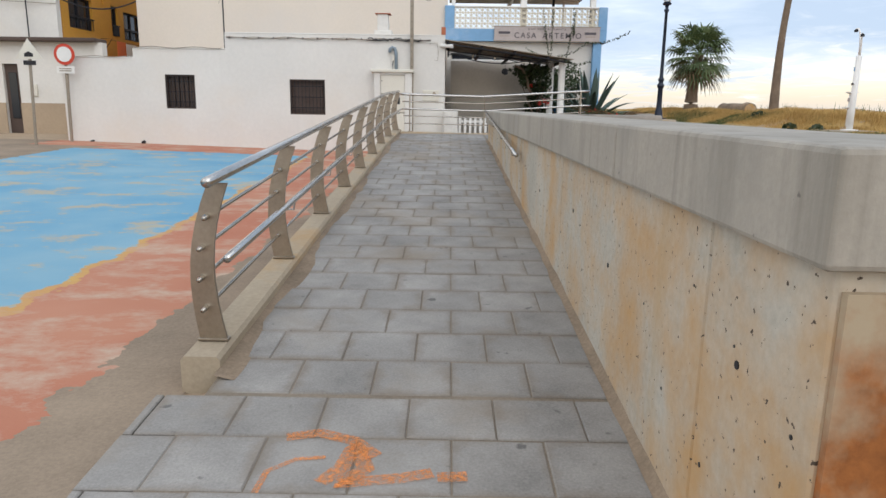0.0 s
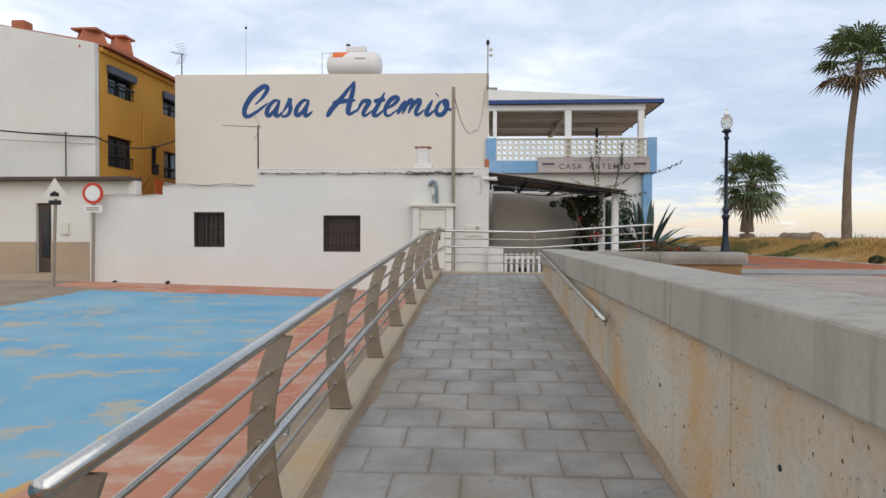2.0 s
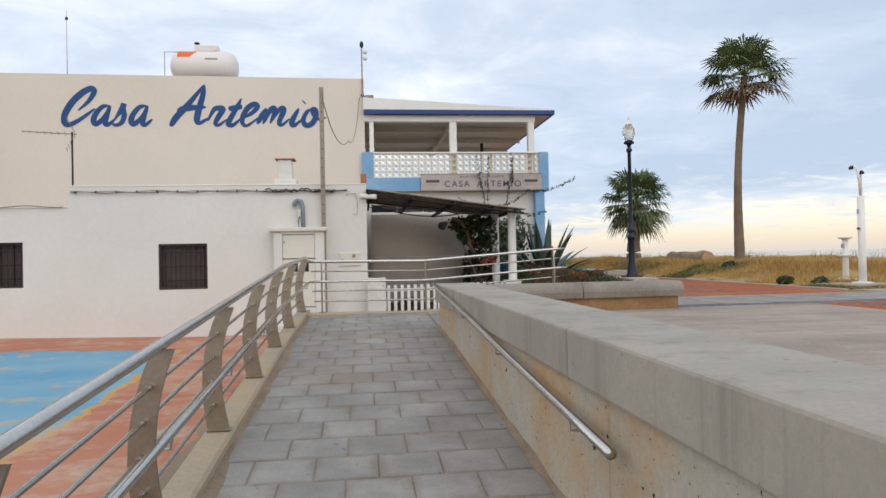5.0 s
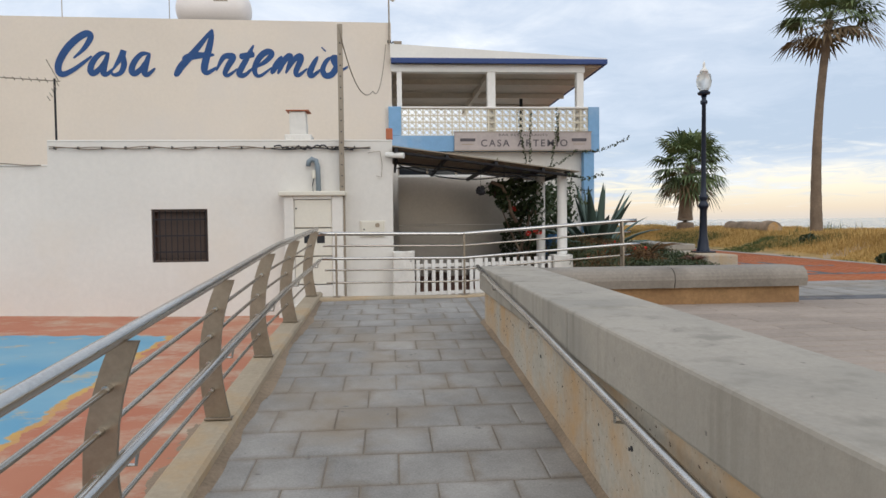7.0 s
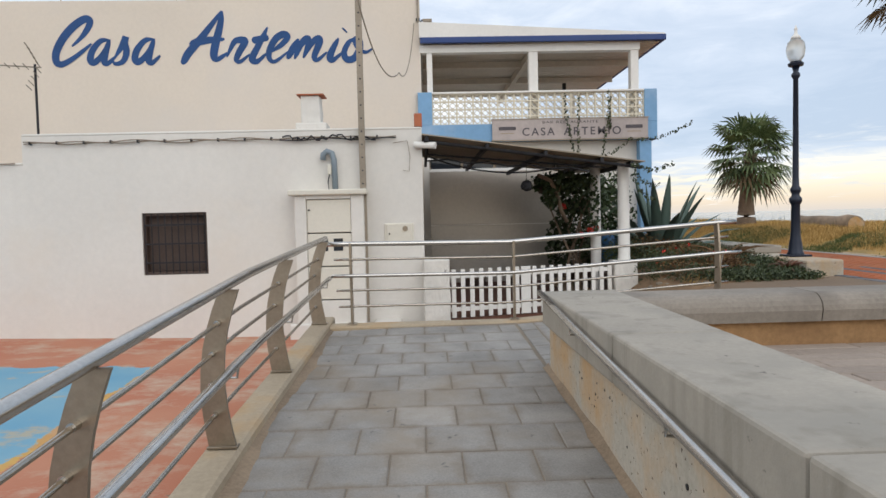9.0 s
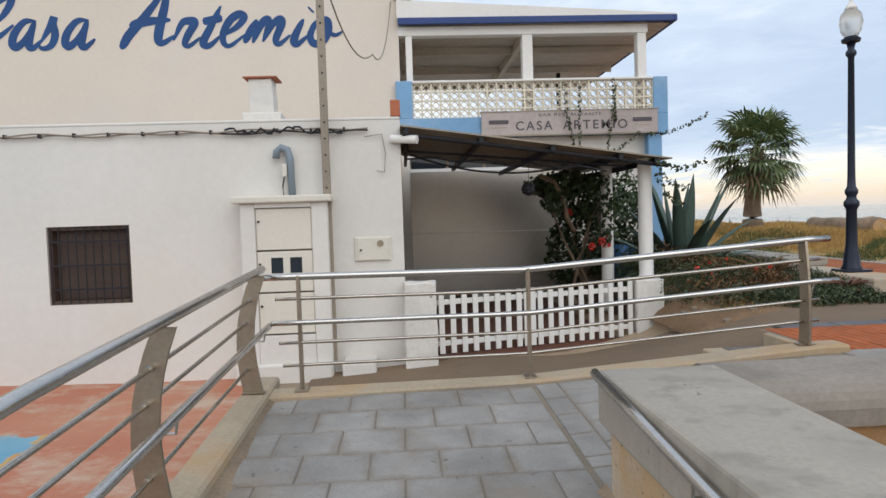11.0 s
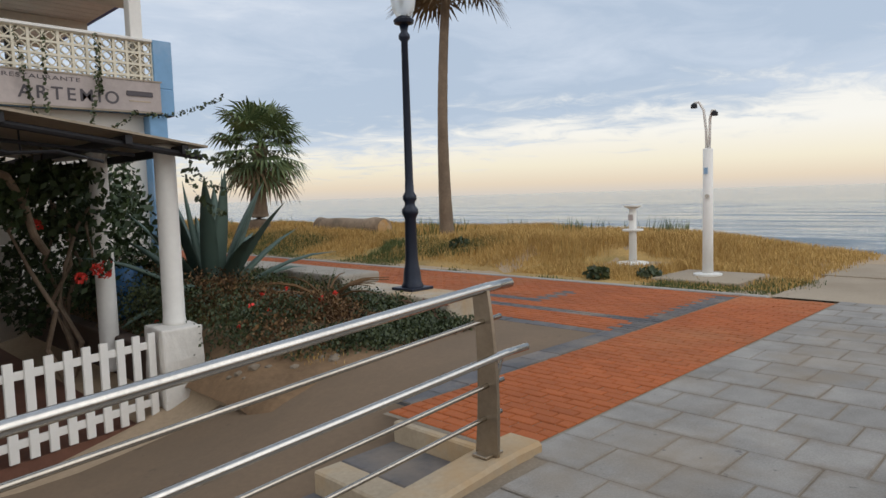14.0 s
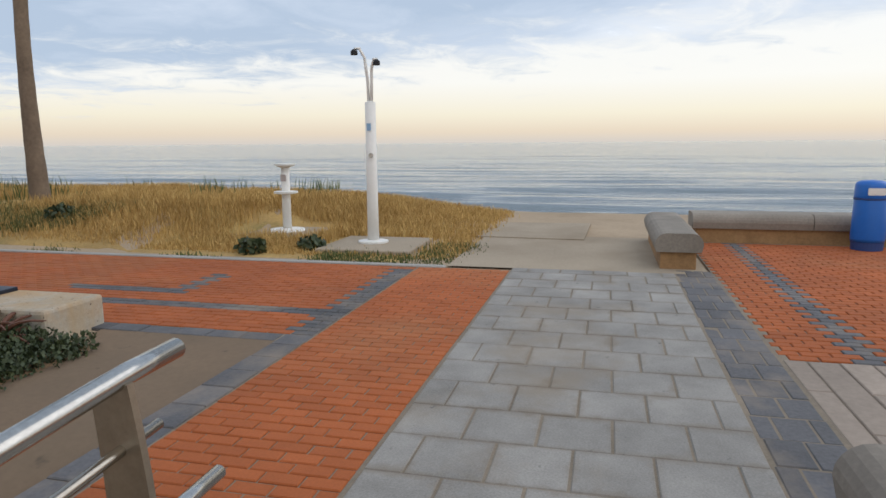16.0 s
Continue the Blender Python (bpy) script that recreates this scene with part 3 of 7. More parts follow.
def round_bench(name, x0, x1, y0, y1, z0, axis, label):
    """A low seat wall: rounded grey concrete top over a stained base."""
    t = thing(name, ((x0 + x1) / 2, (y0 + y1) / 2, z0), label, "bench wall", kind="structure")
    top, h = z0 + 0.44, 0.22
    if axis == "x":
        part("base", box(B(), x0 + 0.05, x1 - 0.06, y0 + 0.07, y1 - 0.07, z0 - 0.05, top - h + 0.01, 0.01, 1), BENCHB, t)
        c0, c1, e0, e1 = y0, y1, x0, x1
    else:
        part("base", box(B(), x0 + 0.07, x1 - 0.07, y0 + 0.05, y1 - 0.06, z0 - 0.05, top - h + 0.01, 0.01, 1), BENCHB, t)
        c0, c1, e0, e1 = x0, x1, y0, y1
    r = 0.13
    prof = [(c0 + 0.02, top - h)]
    prof += [(c0 + r - r * math.cos(a), top - r + r * math.sin(a)) for a in np.linspace(0, math.pi / 2, 6)]
    prof += [(c1 - r + r * math.sin(a), top - r + r * math.cos(a)) for a in np.linspace(0, math.pi / 2, 6)]
    prof += [(c1 - 0.02, top - h)]
    n = max(1, round((e1 - e0) / 1.7))
    for i in range(n):
        a, b = e0 + (e1 - e0) * i / n, e0 + (e1 - e0) * (i + 1) / n
        bm = prism(B(), prof, a + 0.005, b - 0.005, axis)
        part("seat_block", bm, BENCHT, t)
    return t


round_bench("bench_wall_1", 1.67, 4.78, 15.0, 15.62, UPPER - 0.03, "x", "low rounded concrete bench wall on a stained base")
round_bench("bench_wall_2", 12.62, 13.25, 2.2, 15.2, UPPER - 0.02, "y", "long rounded concrete bench wall facing the sea")
round_bench("bench_wall_3", 10.30, 12.75, 15.34, 15.88, UPPER - 0.02, "x", "weathered concrete bench wall end on the promenade")


def rail_post(x, y, z, ang, lean=1.0):
    """Flat curved steel post: wide at the foot, bowed, narrow at the head, on a foot plate. Returns the thing."""
    m = Matrix.Translation((x, y, z)) @ Matrix.Rotation(ang, 4, "Z")
    pr = []
    for s in np.linspace(0, 1, 9):
        h = 0.88 * s
        mid = lean * (-0.07 * math.sin(s * 2.6) + 0.10 * s * s)
        w = 0.075 - 0.022 * s
        pr.append((mid, h, w))
    bm = B()
    rows = [[bm.verts.new(m @ Vector((c + sx * w, sy * 0.011, h))) for sx, sy in ((-1, -1), (1, -1), (1, 1), (-1, 1))] for c, h, w in pr]
    for a, b in zip(rows, rows[1:]):
        for k in range(4):
            bm.faces.new((a[k], a[(k + 1) % 4], b[(k + 1) % 4], b[k]))
    bm.faces.new(rows[0][::-1]), bm.faces.new(rows[-1])
    return bm, m, pr


def ramp_rail():
    t = thing("ramp_railing", (-1.03, 10, 0.6), "curved steel railing with tubular handrail along the ramp kerb", "railing")
    py = [4.07, 5.70, 7.34, 8.90, 10.44, 12.05, 13.57, 15.13, 17.08]
    offs = [(-0.06, 0.70), (-0.085, 0.53), (-0.085, 0.36), (-0.06, 0.19)]
    for y in py:
        bm, m, pr = rail_post(-1.03, y, ramp_z(y) + 0.10, 0.0, 1.0)
        p = part("post", bm, POSTMET, t)
        part("foot_plate", box(B(), -0.085, 0.085, -0.03, 0.03, 0.0, 0.014, 0.003, 1, m), POSTMET, p)
        for o, h in offs:
            cx = float(np.interp(h, [q[1] for q in pr], [q[0] for q in pr]))
            part("stud", cyl(B(), m @ Vector((cx, -0.05, h)), m @ Vector((cx, 0.05, h)), 0.017, seg=10), STEEL, p)
    def line(dx, h, r, y0, y1, name, lab=""):
        pts = [(-1.03 + dx, y, ramp_z(y) + 0.10 + h) for y in sorted([14.0, *np.linspace(y0, y1, 12)])]
        part(name, tube(B(), pts, r, 14), STEELB if name == "bar" else STEEL, t, lab, True)
    pr = rail_post(0, 0, 0, 0)[2]
    line(pr[-1][0], 0.91, 0.029, 3.90, 17.24, "handrail", "polished steel tube handrail")
    for o, h in offs:
        cx = float(np.interp(h, [q[1] for q in pr], [q[0] for q in pr]))
        line(cx, h, 0.012, 4.0, 17.1, "bar")
    line(0.10, 0.47, 0.024, 4.05, 17.25, "lower_handrail", "second, lower steel handrail on hooks")
    for y in py[1:]:
        z = ramp_z(y) + 0.10
        part("bracket", tube(B(), [(-1.06, y, z + 0.44), (-1.0, y, z + 0.39), (-0.94, y, z + 0.39), (-0.93, y, z + 0.45)], 0.008, 8), STEEL, t)


ramp_rail()


def cross_rail():
    t = thing("cross_railing", (1.4, KY, 1.0), "steel railing with five bars across the head of the ramp", "railing")
    def z(x):
        return lerp(x, [-0.93, 1.1, 3.6], [0.92, 0.89, 1.06])
    def yy(x):
        return lerp(x, [-1.0, 1.1, 3.6], [17.24, 17.47, 17.52])
    posts = [(-0.70, "thin"), (1.13, "thin"), (3.50, "wide")]
    for x, k in posts:
        if k == "wide":
            bm, m, pr = rail_post(x, yy(x), z(x), math.pi / 2, 0.35)
        else:
            m = Matrix.Translation((x, yy(x), z(x)))
            bm = box(B(), -0.013, 0.013, -0.035, 0.035, 0, 0.90, 0.003, 1, m)
        p = part("post", bm, POSTMET, t)
        part("foot_plate", box(B(), -0.05, 0.05, -0.07, 0.07, 0.0, 0.014, 0.003, 1, m), POSTMET, p)
    def line(h, r, x0, x1, name, dy=0.0):
        pts = [(x, yy(x) + dy, z(x) + h) for x in np.linspace(x0, x1, 26)]
        part(name, tube(B(), pts, r, 14), STEELB if name == "bar" else STEEL, t, "", True)
    line(0.89, 0.027, -0.99, 3.72, "handrail")
    line(0.72, 0.014, -0.88, 3.63, "bar")
    line(0.545, 0.020, -0.90, 3.74, "lower_handrail", -0.09)
    line(0.38, 0.013, -0.86, 3.62, "bar", -0.02)
    line(0.20, 0.013, -0.84, 3.62, "bar", 0.0)
    part("bracket", tube(B(), [(3.50, 17.50, z(3.5) + 0.45), (3.51, 17.45, z(3.5) + 0.40), (3.53, 17.43, z(3.5) + 0.53)], 0.008, 8), STEEL, t)


cross_rail()


def wall_rail():
    t = thing("wall_handrail", (1.02, 11, 1.2), "round steel handrail bracketed to the retaining wall", "handrail")
    def p(y):
        return (1.03, y, lerp(y, [8.15, 10.4, 12.4, 14.1, 15.2], [1.0, 1.135, 1.275, 1.375, 1.455]))
    ys = np.linspace(8.15, 15.2, 12)
    part("tube", tube(B(), [p(y) for y in ys], 0.024, 14), STEEL, t, "", True)
    for y in (8.7, 10.58, 12.4, 14.1):
        q = Vector(p(y))
        part("bracket", tube(B(), [q + Vector((0, 0, -0.02)), q + Vector((0.0, 0, -0.07)), q + Vector((0.05, 0, -0.075)), q + Vector((0.10, 0, -0.06))], 0.008, 8), STEEL, t)


wall_rail()


# ---- promenade beds ----
def bed(name, x0, x1, y0, y1, mat, label, z=UPPER - 0.012, zf=None):
    bm = B()
    nx, ny = max(1, round((x1 - x0) / 0.5)), max(1, round((y1 - y0) / 0.5))
    g = [[bm.verts.new((x, y, (zf(x, y) - 0.006) if zf else z)) for y in np.linspace(y0, y1, ny + 1)] for x in np.linspace(x0, x1, nx + 1)]
    for i in range(nx):
        for j in range(ny):
            bm.faces.new((g[i][j], g[i + 1][j], g[i + 1][j + 1], g[i][j + 1]))
    return solid(name, bm, mat, label, "paving")


DECK = bed("floor_promenade", 1.13, 10.05, 15.2, 17.5, JOINT, "promenade walk of large grey granite slabs", zf=deck_z)
BRICKS = bed("floor_brick", 3.70, EDGE, 17.502, 18.62, JOINT, "band of red brick paving beside the slab walk", z=UPPER - 0.010)
BRICKN = bed("floor_brick_promenade", 6.92, EDGE, 18.622, 30.0, JOINT, "red brick promenade with dark bands", z=UPPER - 0.010)
bed("floor_brick_far", 6.92, EDGE, 30.002, 90.0, BRICK, "red brick promenade running along the dune", z=UPPER - 0.006)
SOUTH = bed("floor_terrace", 1.6, 7.06, 2.2, 15.26, JOINT, "pale plank-like paving of the upper terrace", z=UPPER - 0.010)
SOUTHB = bed("floor_terrace_brick", 7.062, 12.72, 2.2, 15.26, JOINT, "red brick paving beside the bench walls", z=UPPER - 0.012)
BAND = bed("floor_dark_band", 4.80, 10.28, 15.262, 15.66, JOINT, "dark slate paver band along the slab walk", z=UPPER - 0.011)
bed("floor_beach_walk", 10.052, 12.9, 15.3, 18.3, SANDWALK, "sand-dusted concrete walk towards the beach", z=UPPER - 0.004)
solid("beach_pad", prism(B(), [(12.5, 16.75), (14.6, 16.7), (14.5, 18.6), (12.6, 18.4)], UPPER - 0.3, UPPER + 0.01, "z"), SANDWALK, "pale concrete pad at the beach edge", "pad")
solid("trim_promenade", box(B(), EDGE, EDGE + 0.12, 18.3, 90.0, UPPER - 0.2, UPPER + 0.012, 0.01, 1), CONC, "narrow concrete edging between bricks and dune", "edging")

WHITEWASH = material("flaking_whitewash", (0.70, 0.67, 0.62), 0.95, vary=0.10, big=2.0, small=14, bump=0.6, spots=((0.10, 0.08, 0.07), 3.4, 0.70, 0.72))


def rough_block(x0, x1, y0, y1, z0, z1, n=9):
    """An upright block of lumpy masonry with soft, uneven corners."""
    bm = box(B(), x0, x1, y0, y1, z0, z1, 0.02, 2)
    bmesh.ops.subdivide_edges(bm, edges=[e for e in bm.edges if e.calc_length() > 0.2], cuts=n, use_grid_fill=True)
    for v in bm.verts:
        v.co += Vector(noise.noise_vector(v.co * 5.0)) * 0.016 + Vector(noise.noise_vector(v.co * 16.0)) * 0.006
    return bm



# ---- white low house with blue lettering on the wall behind ----
def low_house():
    t = thing("low_house", (-6, 21., 0.18), "long low whitewashed house with barred windows and stepped parapet", "house", kind="structure")
    bm = B()
    wins = [(-8.20, -7.31, 1.36, 2.35), (-4.49, -3.44, 1.24, 2.26)]
    def seg(x0, x1, z0, z1):
        part("wall_section", box(B(), x0, x1, 21., 21.25, z0, z1), RENDER, t)
    seg(-11.25, -9.10, -0.1, 2.80)
    seg(-9.10, -8.20, -0.1, 3.08)
    for i, (a, b, z0, z1) in enumerate(wins):
        top = 3.08 if i == 0 else 3.54
        nxt = (-7.31, -6.36) if i == 0 else (-3.44, 0.12)
        seg(a, b, -0.1, z0)
        seg(a, b, z1, top)
        seg(nxt[0], nxt[1], -0.1, top)
    seg(-6.36, -4.49, -0.1, 3.54)
    bm = B()
    box(bm, -0.13, 0.12, 21.25, 27.0, -0.1, 3.54)
    part("wall_side", bm, RENDER, t)
    part("wall_side", box(B(), -11.25, -11.0, 21.25, 27.0, -0.1, 2.80), RENDER, t)
    part("roof", box(B(), -11.0, -0.13, 21.25, 27.08, 2.3, 2.5), CONC, t)
    bm = B()
    for x0, x1, z in ((-11.29, -9.07, 2.80), (-9.13, -6.33, 3.08), (-6.40, 0.15, 3.54)):
        box(bm, x0 + 0.04, x1 - 0.03, 20.994, 21.3, z, z + 0.04, 0.015, 2)
    part("parapet_cap", bm, RENDER, t)
    for a, b, z0, z1 in wins:
        w = part("window", box(B(), a, b, 21.16, 21.2, z0, z1), DARKWOOD, t, "dark wooden shutters behind iron bars")
        part("window_frame", box(box(box(box(B(), a, a + 0.05, 21.04, 21.16, z0, z1), b - 0.05, b, 21.04, 21.16, z0, z1), a + 0.05, b - 0.05, 21.04, 21.16, z1 - 0.05, z1), a + 0.05, b - 0.05, 21.04, 21.16, z0, z0 + 0.05), DARKWOOD, w)
        n = 10
        for k in range(n):
            x = a + 0.04 + (b - a - 0.08) * k / (n - 1)
            part("bar", cyl(B(), (x, 21.015, z0 + 0.02), (x, 21.015, z1 - 0.02), 0.009, seg=8), IRON, w)
        for z in (z0 + 0.2, (z0 + z1) / 2, z1 - 0.2):
            part("cross_bar", box(B(), a + 0.03, b - 0.03, 21.008, 21.022, z - 0.012, z + 0.012), IRON, w)
        for k in range(5):
            x = a + 0.1 + (b - a - 0.2) * (k + 0.5) / 5
            part("board", box(B(), x - 0.085, x + 0.085, 21.145, 21.165, z0 + 0.06, z1 - 0.06, 0.004, 1), DARKWOOD, w)
    for x in (-10.5, -8.95):
        part("drain_pipe", tube(B(), [(x, 21.02, 0.36), (x, 20.9, 0.34)], 0.05, 12), IRON, t)
    # raised step and pier at the foot
    part("step", box(B(), -0.72, -0.28, 20.6, 21.02, 0.0, 0.42, 0.04, 2), RENDER, t)
    part("stub_wall", rough_block(0.10, 0.52, 20.62, 20.99, 0.1, 1.40), WHITEWASH, t)
    # chimney flue on the roof edge
    f = part("chimney", rough_block(-1.90, -1.58, 21.32, 21.66, 3.0, 4.18), RENDER, t)
    part("chimney_foot", rough_block(-2.0, -1.48, 21.28, 21.72, 3.0, 3.72), RENDER, f)
    part("chimney_cap", box(B(), -1.97, -1.51, 21.28, 21.70, 4.18, 4.205, 0.01, 1), TERRA, f)
    part("ridge_tile", box(B(), 0.0, 0.13, 21., 21.2, 3.585, 3.80, 0.01, 1), TERRA, t)


low_house()


def text_mesh(name, body, size, mat, parent, m, shear=0.0, bold=0.0, depth=0.01, width=None, spacing=1.0):
    cu = bpy.data.curves.new(name, "FONT")
    cu.body, cu.size, cu.shear, cu.offset, cu.extrude, cu.space_character = body, size, shear, bold, depth, spacing
    tmp = new("tmp_text", cu)
    bpy.context.view_layer.update()
    me = bpy.data.meshes.new_from_object(tmp.evaluated_get(bpy.context.evaluated_depsgraph_get()))
    bpy.data.objects.remove(tmp)
    me.materials.clear()
    me.materials.append(mat)
    xs = [v.co.x for v in me.vertices]
    w = max(xs) - min(xs)
    k = width / w if width else 1.0
    me.transform(m @ Matrix.Diagonal((k, 1, 1, 1)) @ Matrix.Translation((-min(xs), 0, 0)))
    ob = new(name, me)
    ob.parent = parent
    ob.matrix_parent_inverse = parent.matrix_basis.inverted()
    return ob


def settle(ob, x, y, z, s=1.0):
    """Moves a finished thing, with its parts, and may scale it about the foot of the ramp."""
    c = Matrix.Translation((0.1, 8.0, 1.5))
    ob.matrix_basis = Matrix.Translation((x, y, z)) @ c @ Matrix.Scale(s, 4) @ c.inverted() @ ob.matrix_basis


UPR = Matrix.Rotation(math.pi / 2, 4, "X")


# Brush script: each letter is a few centre lines in metres (baseline at 0), then the step to the next letter.
SCRIPT = {
    "C": ([[(.49, .46), (.78, .73), (.96, 1.03), (.86, 1.13), (.60, .99), (.31, .70), (.11, .35), (.09, .10), (.22, .02), (.49, .15), (.78, .36), (.98, .52)]], .90),
    "a": ([[(.52, .60), (.30, .58), (.10, .36), (.03, .14), (.11, .05), (.28, .18), (.45, .44), (.53, .62)], [(.53, .62), (.42, .32), (.37, .09), (.46, .03), (.66, .20)]], .62),
    "s": ([[(.0, .14), (.18, .42), (.30, .66), (.27, .52), (.31, .30), (.22, .08), (.04, .01), (-.05, .09)]], .48),
    "A": ([[(.05, .02), (.13, .06), (.26, .26), (.55, .58), (.88, .98), (1.12, 1.28)], [(1.12, 1.28), (1.06, .92), (.92, .42), (.88, .16), (.98, .09), (1.22, .24)], [(.28, .46), (.62, .55), (1.16, .58)]], 1.20),
    "r": ([[(.0, .14), (.18, .48), (.30, .55), (.47, .52), (.32, .26), (.24, .07), (.34, .02), (.58, .20)]], .54),
    "t": ([[(.50, .86), (.30, .48), (.10, .12), (.14, .02), (.26, .04), (.46, .22)], [(.10, .53), (.52, .61)]], .45),
    "e": ([[(.05, .22), (.36, .40), (.54, .60), (.44, .68), (.24, .56), (.08, .28), (.08, .07), (.22, .01), (.54, .24)]], .52),
    "m": ([[(.0, .06), (.16, .34), (.30, .56)], [(.18, .06), (.34, .40), (.50, .56), (.54, .48), (.40, .08)], [(.40, .08), (.60, .42), (.78, .56), (.82, .46), (.68, .12), (.76, .03), (1.0, .22)]], .98),
    "i": ([[(.32, .56), (.16, .28), (.09, .08), (.17, .02), (.40, .20)], [(.47, .74), (.50, .77)]], .40),
    "o": ([[(.38, .56), (.18, .46), (.05, .20), (.12, .03), (.30, .06), (.44, .28), (.44, .50), (.34, .52), (.38, .34), (.58, .20), (.76, .28)]], .70),
}


def brush_word(name, word, parent, x, y, z):
    """Painted brush lettering: round-ended ribbons of changing width laid flat on a wall that faces -y."""
    bm, layer = B(), 0
    for ch in word:
        strokes, step = SCRIPT[ch]
        for st in strokes:
            pts = [Vector((a, 0, b)) for a, b in st]
            fine = []
            for i in range(len(pts) - 1):
                p0, p1, p2, p3 = pts[max(i - 1, 0)], pts[i], pts[i + 1], pts[min(i + 2, len(pts) - 1)]
                for k in range(7):
                    u = k / 7
                    fine.append(0.5 * (2 * p1 + (p2 - p0) * u + (2 * p0 - 5 * p1 + 4 * p2 - p3) * u * u + (3 * p1 - p0 - 3 * p2 + p3) * u ** 3))
            fine.append(pts[-1])
            n, prev = len(fine) - 1, None
            deep = y - 0.00033 * layer
            layer += 1
            for i, p in enumerate(fine):
                d = (fine[min(i + 1, n)] - fine[max(i - 1, 0)]).normalized()
                s = i / n
                w = (0.046 + 0.042 * max(0.0, math.sin(math.pi * min(1.0, s * 1.15)))) * (1.15 if ch in "CA" else 1.0)
                if n < 8:
                    w = 0.085
                w *= min(1.0, 0.45 + 5 * min(s, 1 - s))
                q = Vector((-d.z, 0, d.x)) * w
                row = [bm.verts.new((x + (p + k * q).x, deep - 0.0001 * i, z + (p + k * q).z)) for k in (-1, 1)]
                if prev:
                    bm.faces.new((prev[0], row[0], row[1], prev[1]))
                prev = row
        x += step
    return part(name, bm, NAVYLET, parent, "blue brush script painted on the render")


def tall_house():
    t = thing("restaurant_building", (-6, 27.1, 0.2), "tall cream rendered house wall with large blue painted lettering", "building", kind="structure")
    bm = B()
    prism(bm, [(-11.60, 0.0), (0.15, 0.0), (0.15, 7.62), (-11.60, 7.70)], 27.1, 27.35, "y")
    part("wall_front", bm, CREAM, t)
    part("wall_side", box(B(), -11.60, -11.35, 27.35, 36, 0.0, 7.65), CREAM, t)
    part("wall_side", box(B(), -0.13, 0.12, 27.35, 36, 0.0, 7.4), CREAM, t)
    part("wall_back", box(B(), -11.35, -0.13, 35.8, 36, 0.0, 7.4), CREAM, t)
    part("roof", box(B(), -11.35, -0.13, 27.35, 35.8, 7.0, 7.2), CONC, t)
    brush_word("lettering", "Casa", t, -9.03, 27.095, 6.10)
    brush_word("lettering", "Artemio", t, -5.92, 27.095, 6.10)


tall_house()


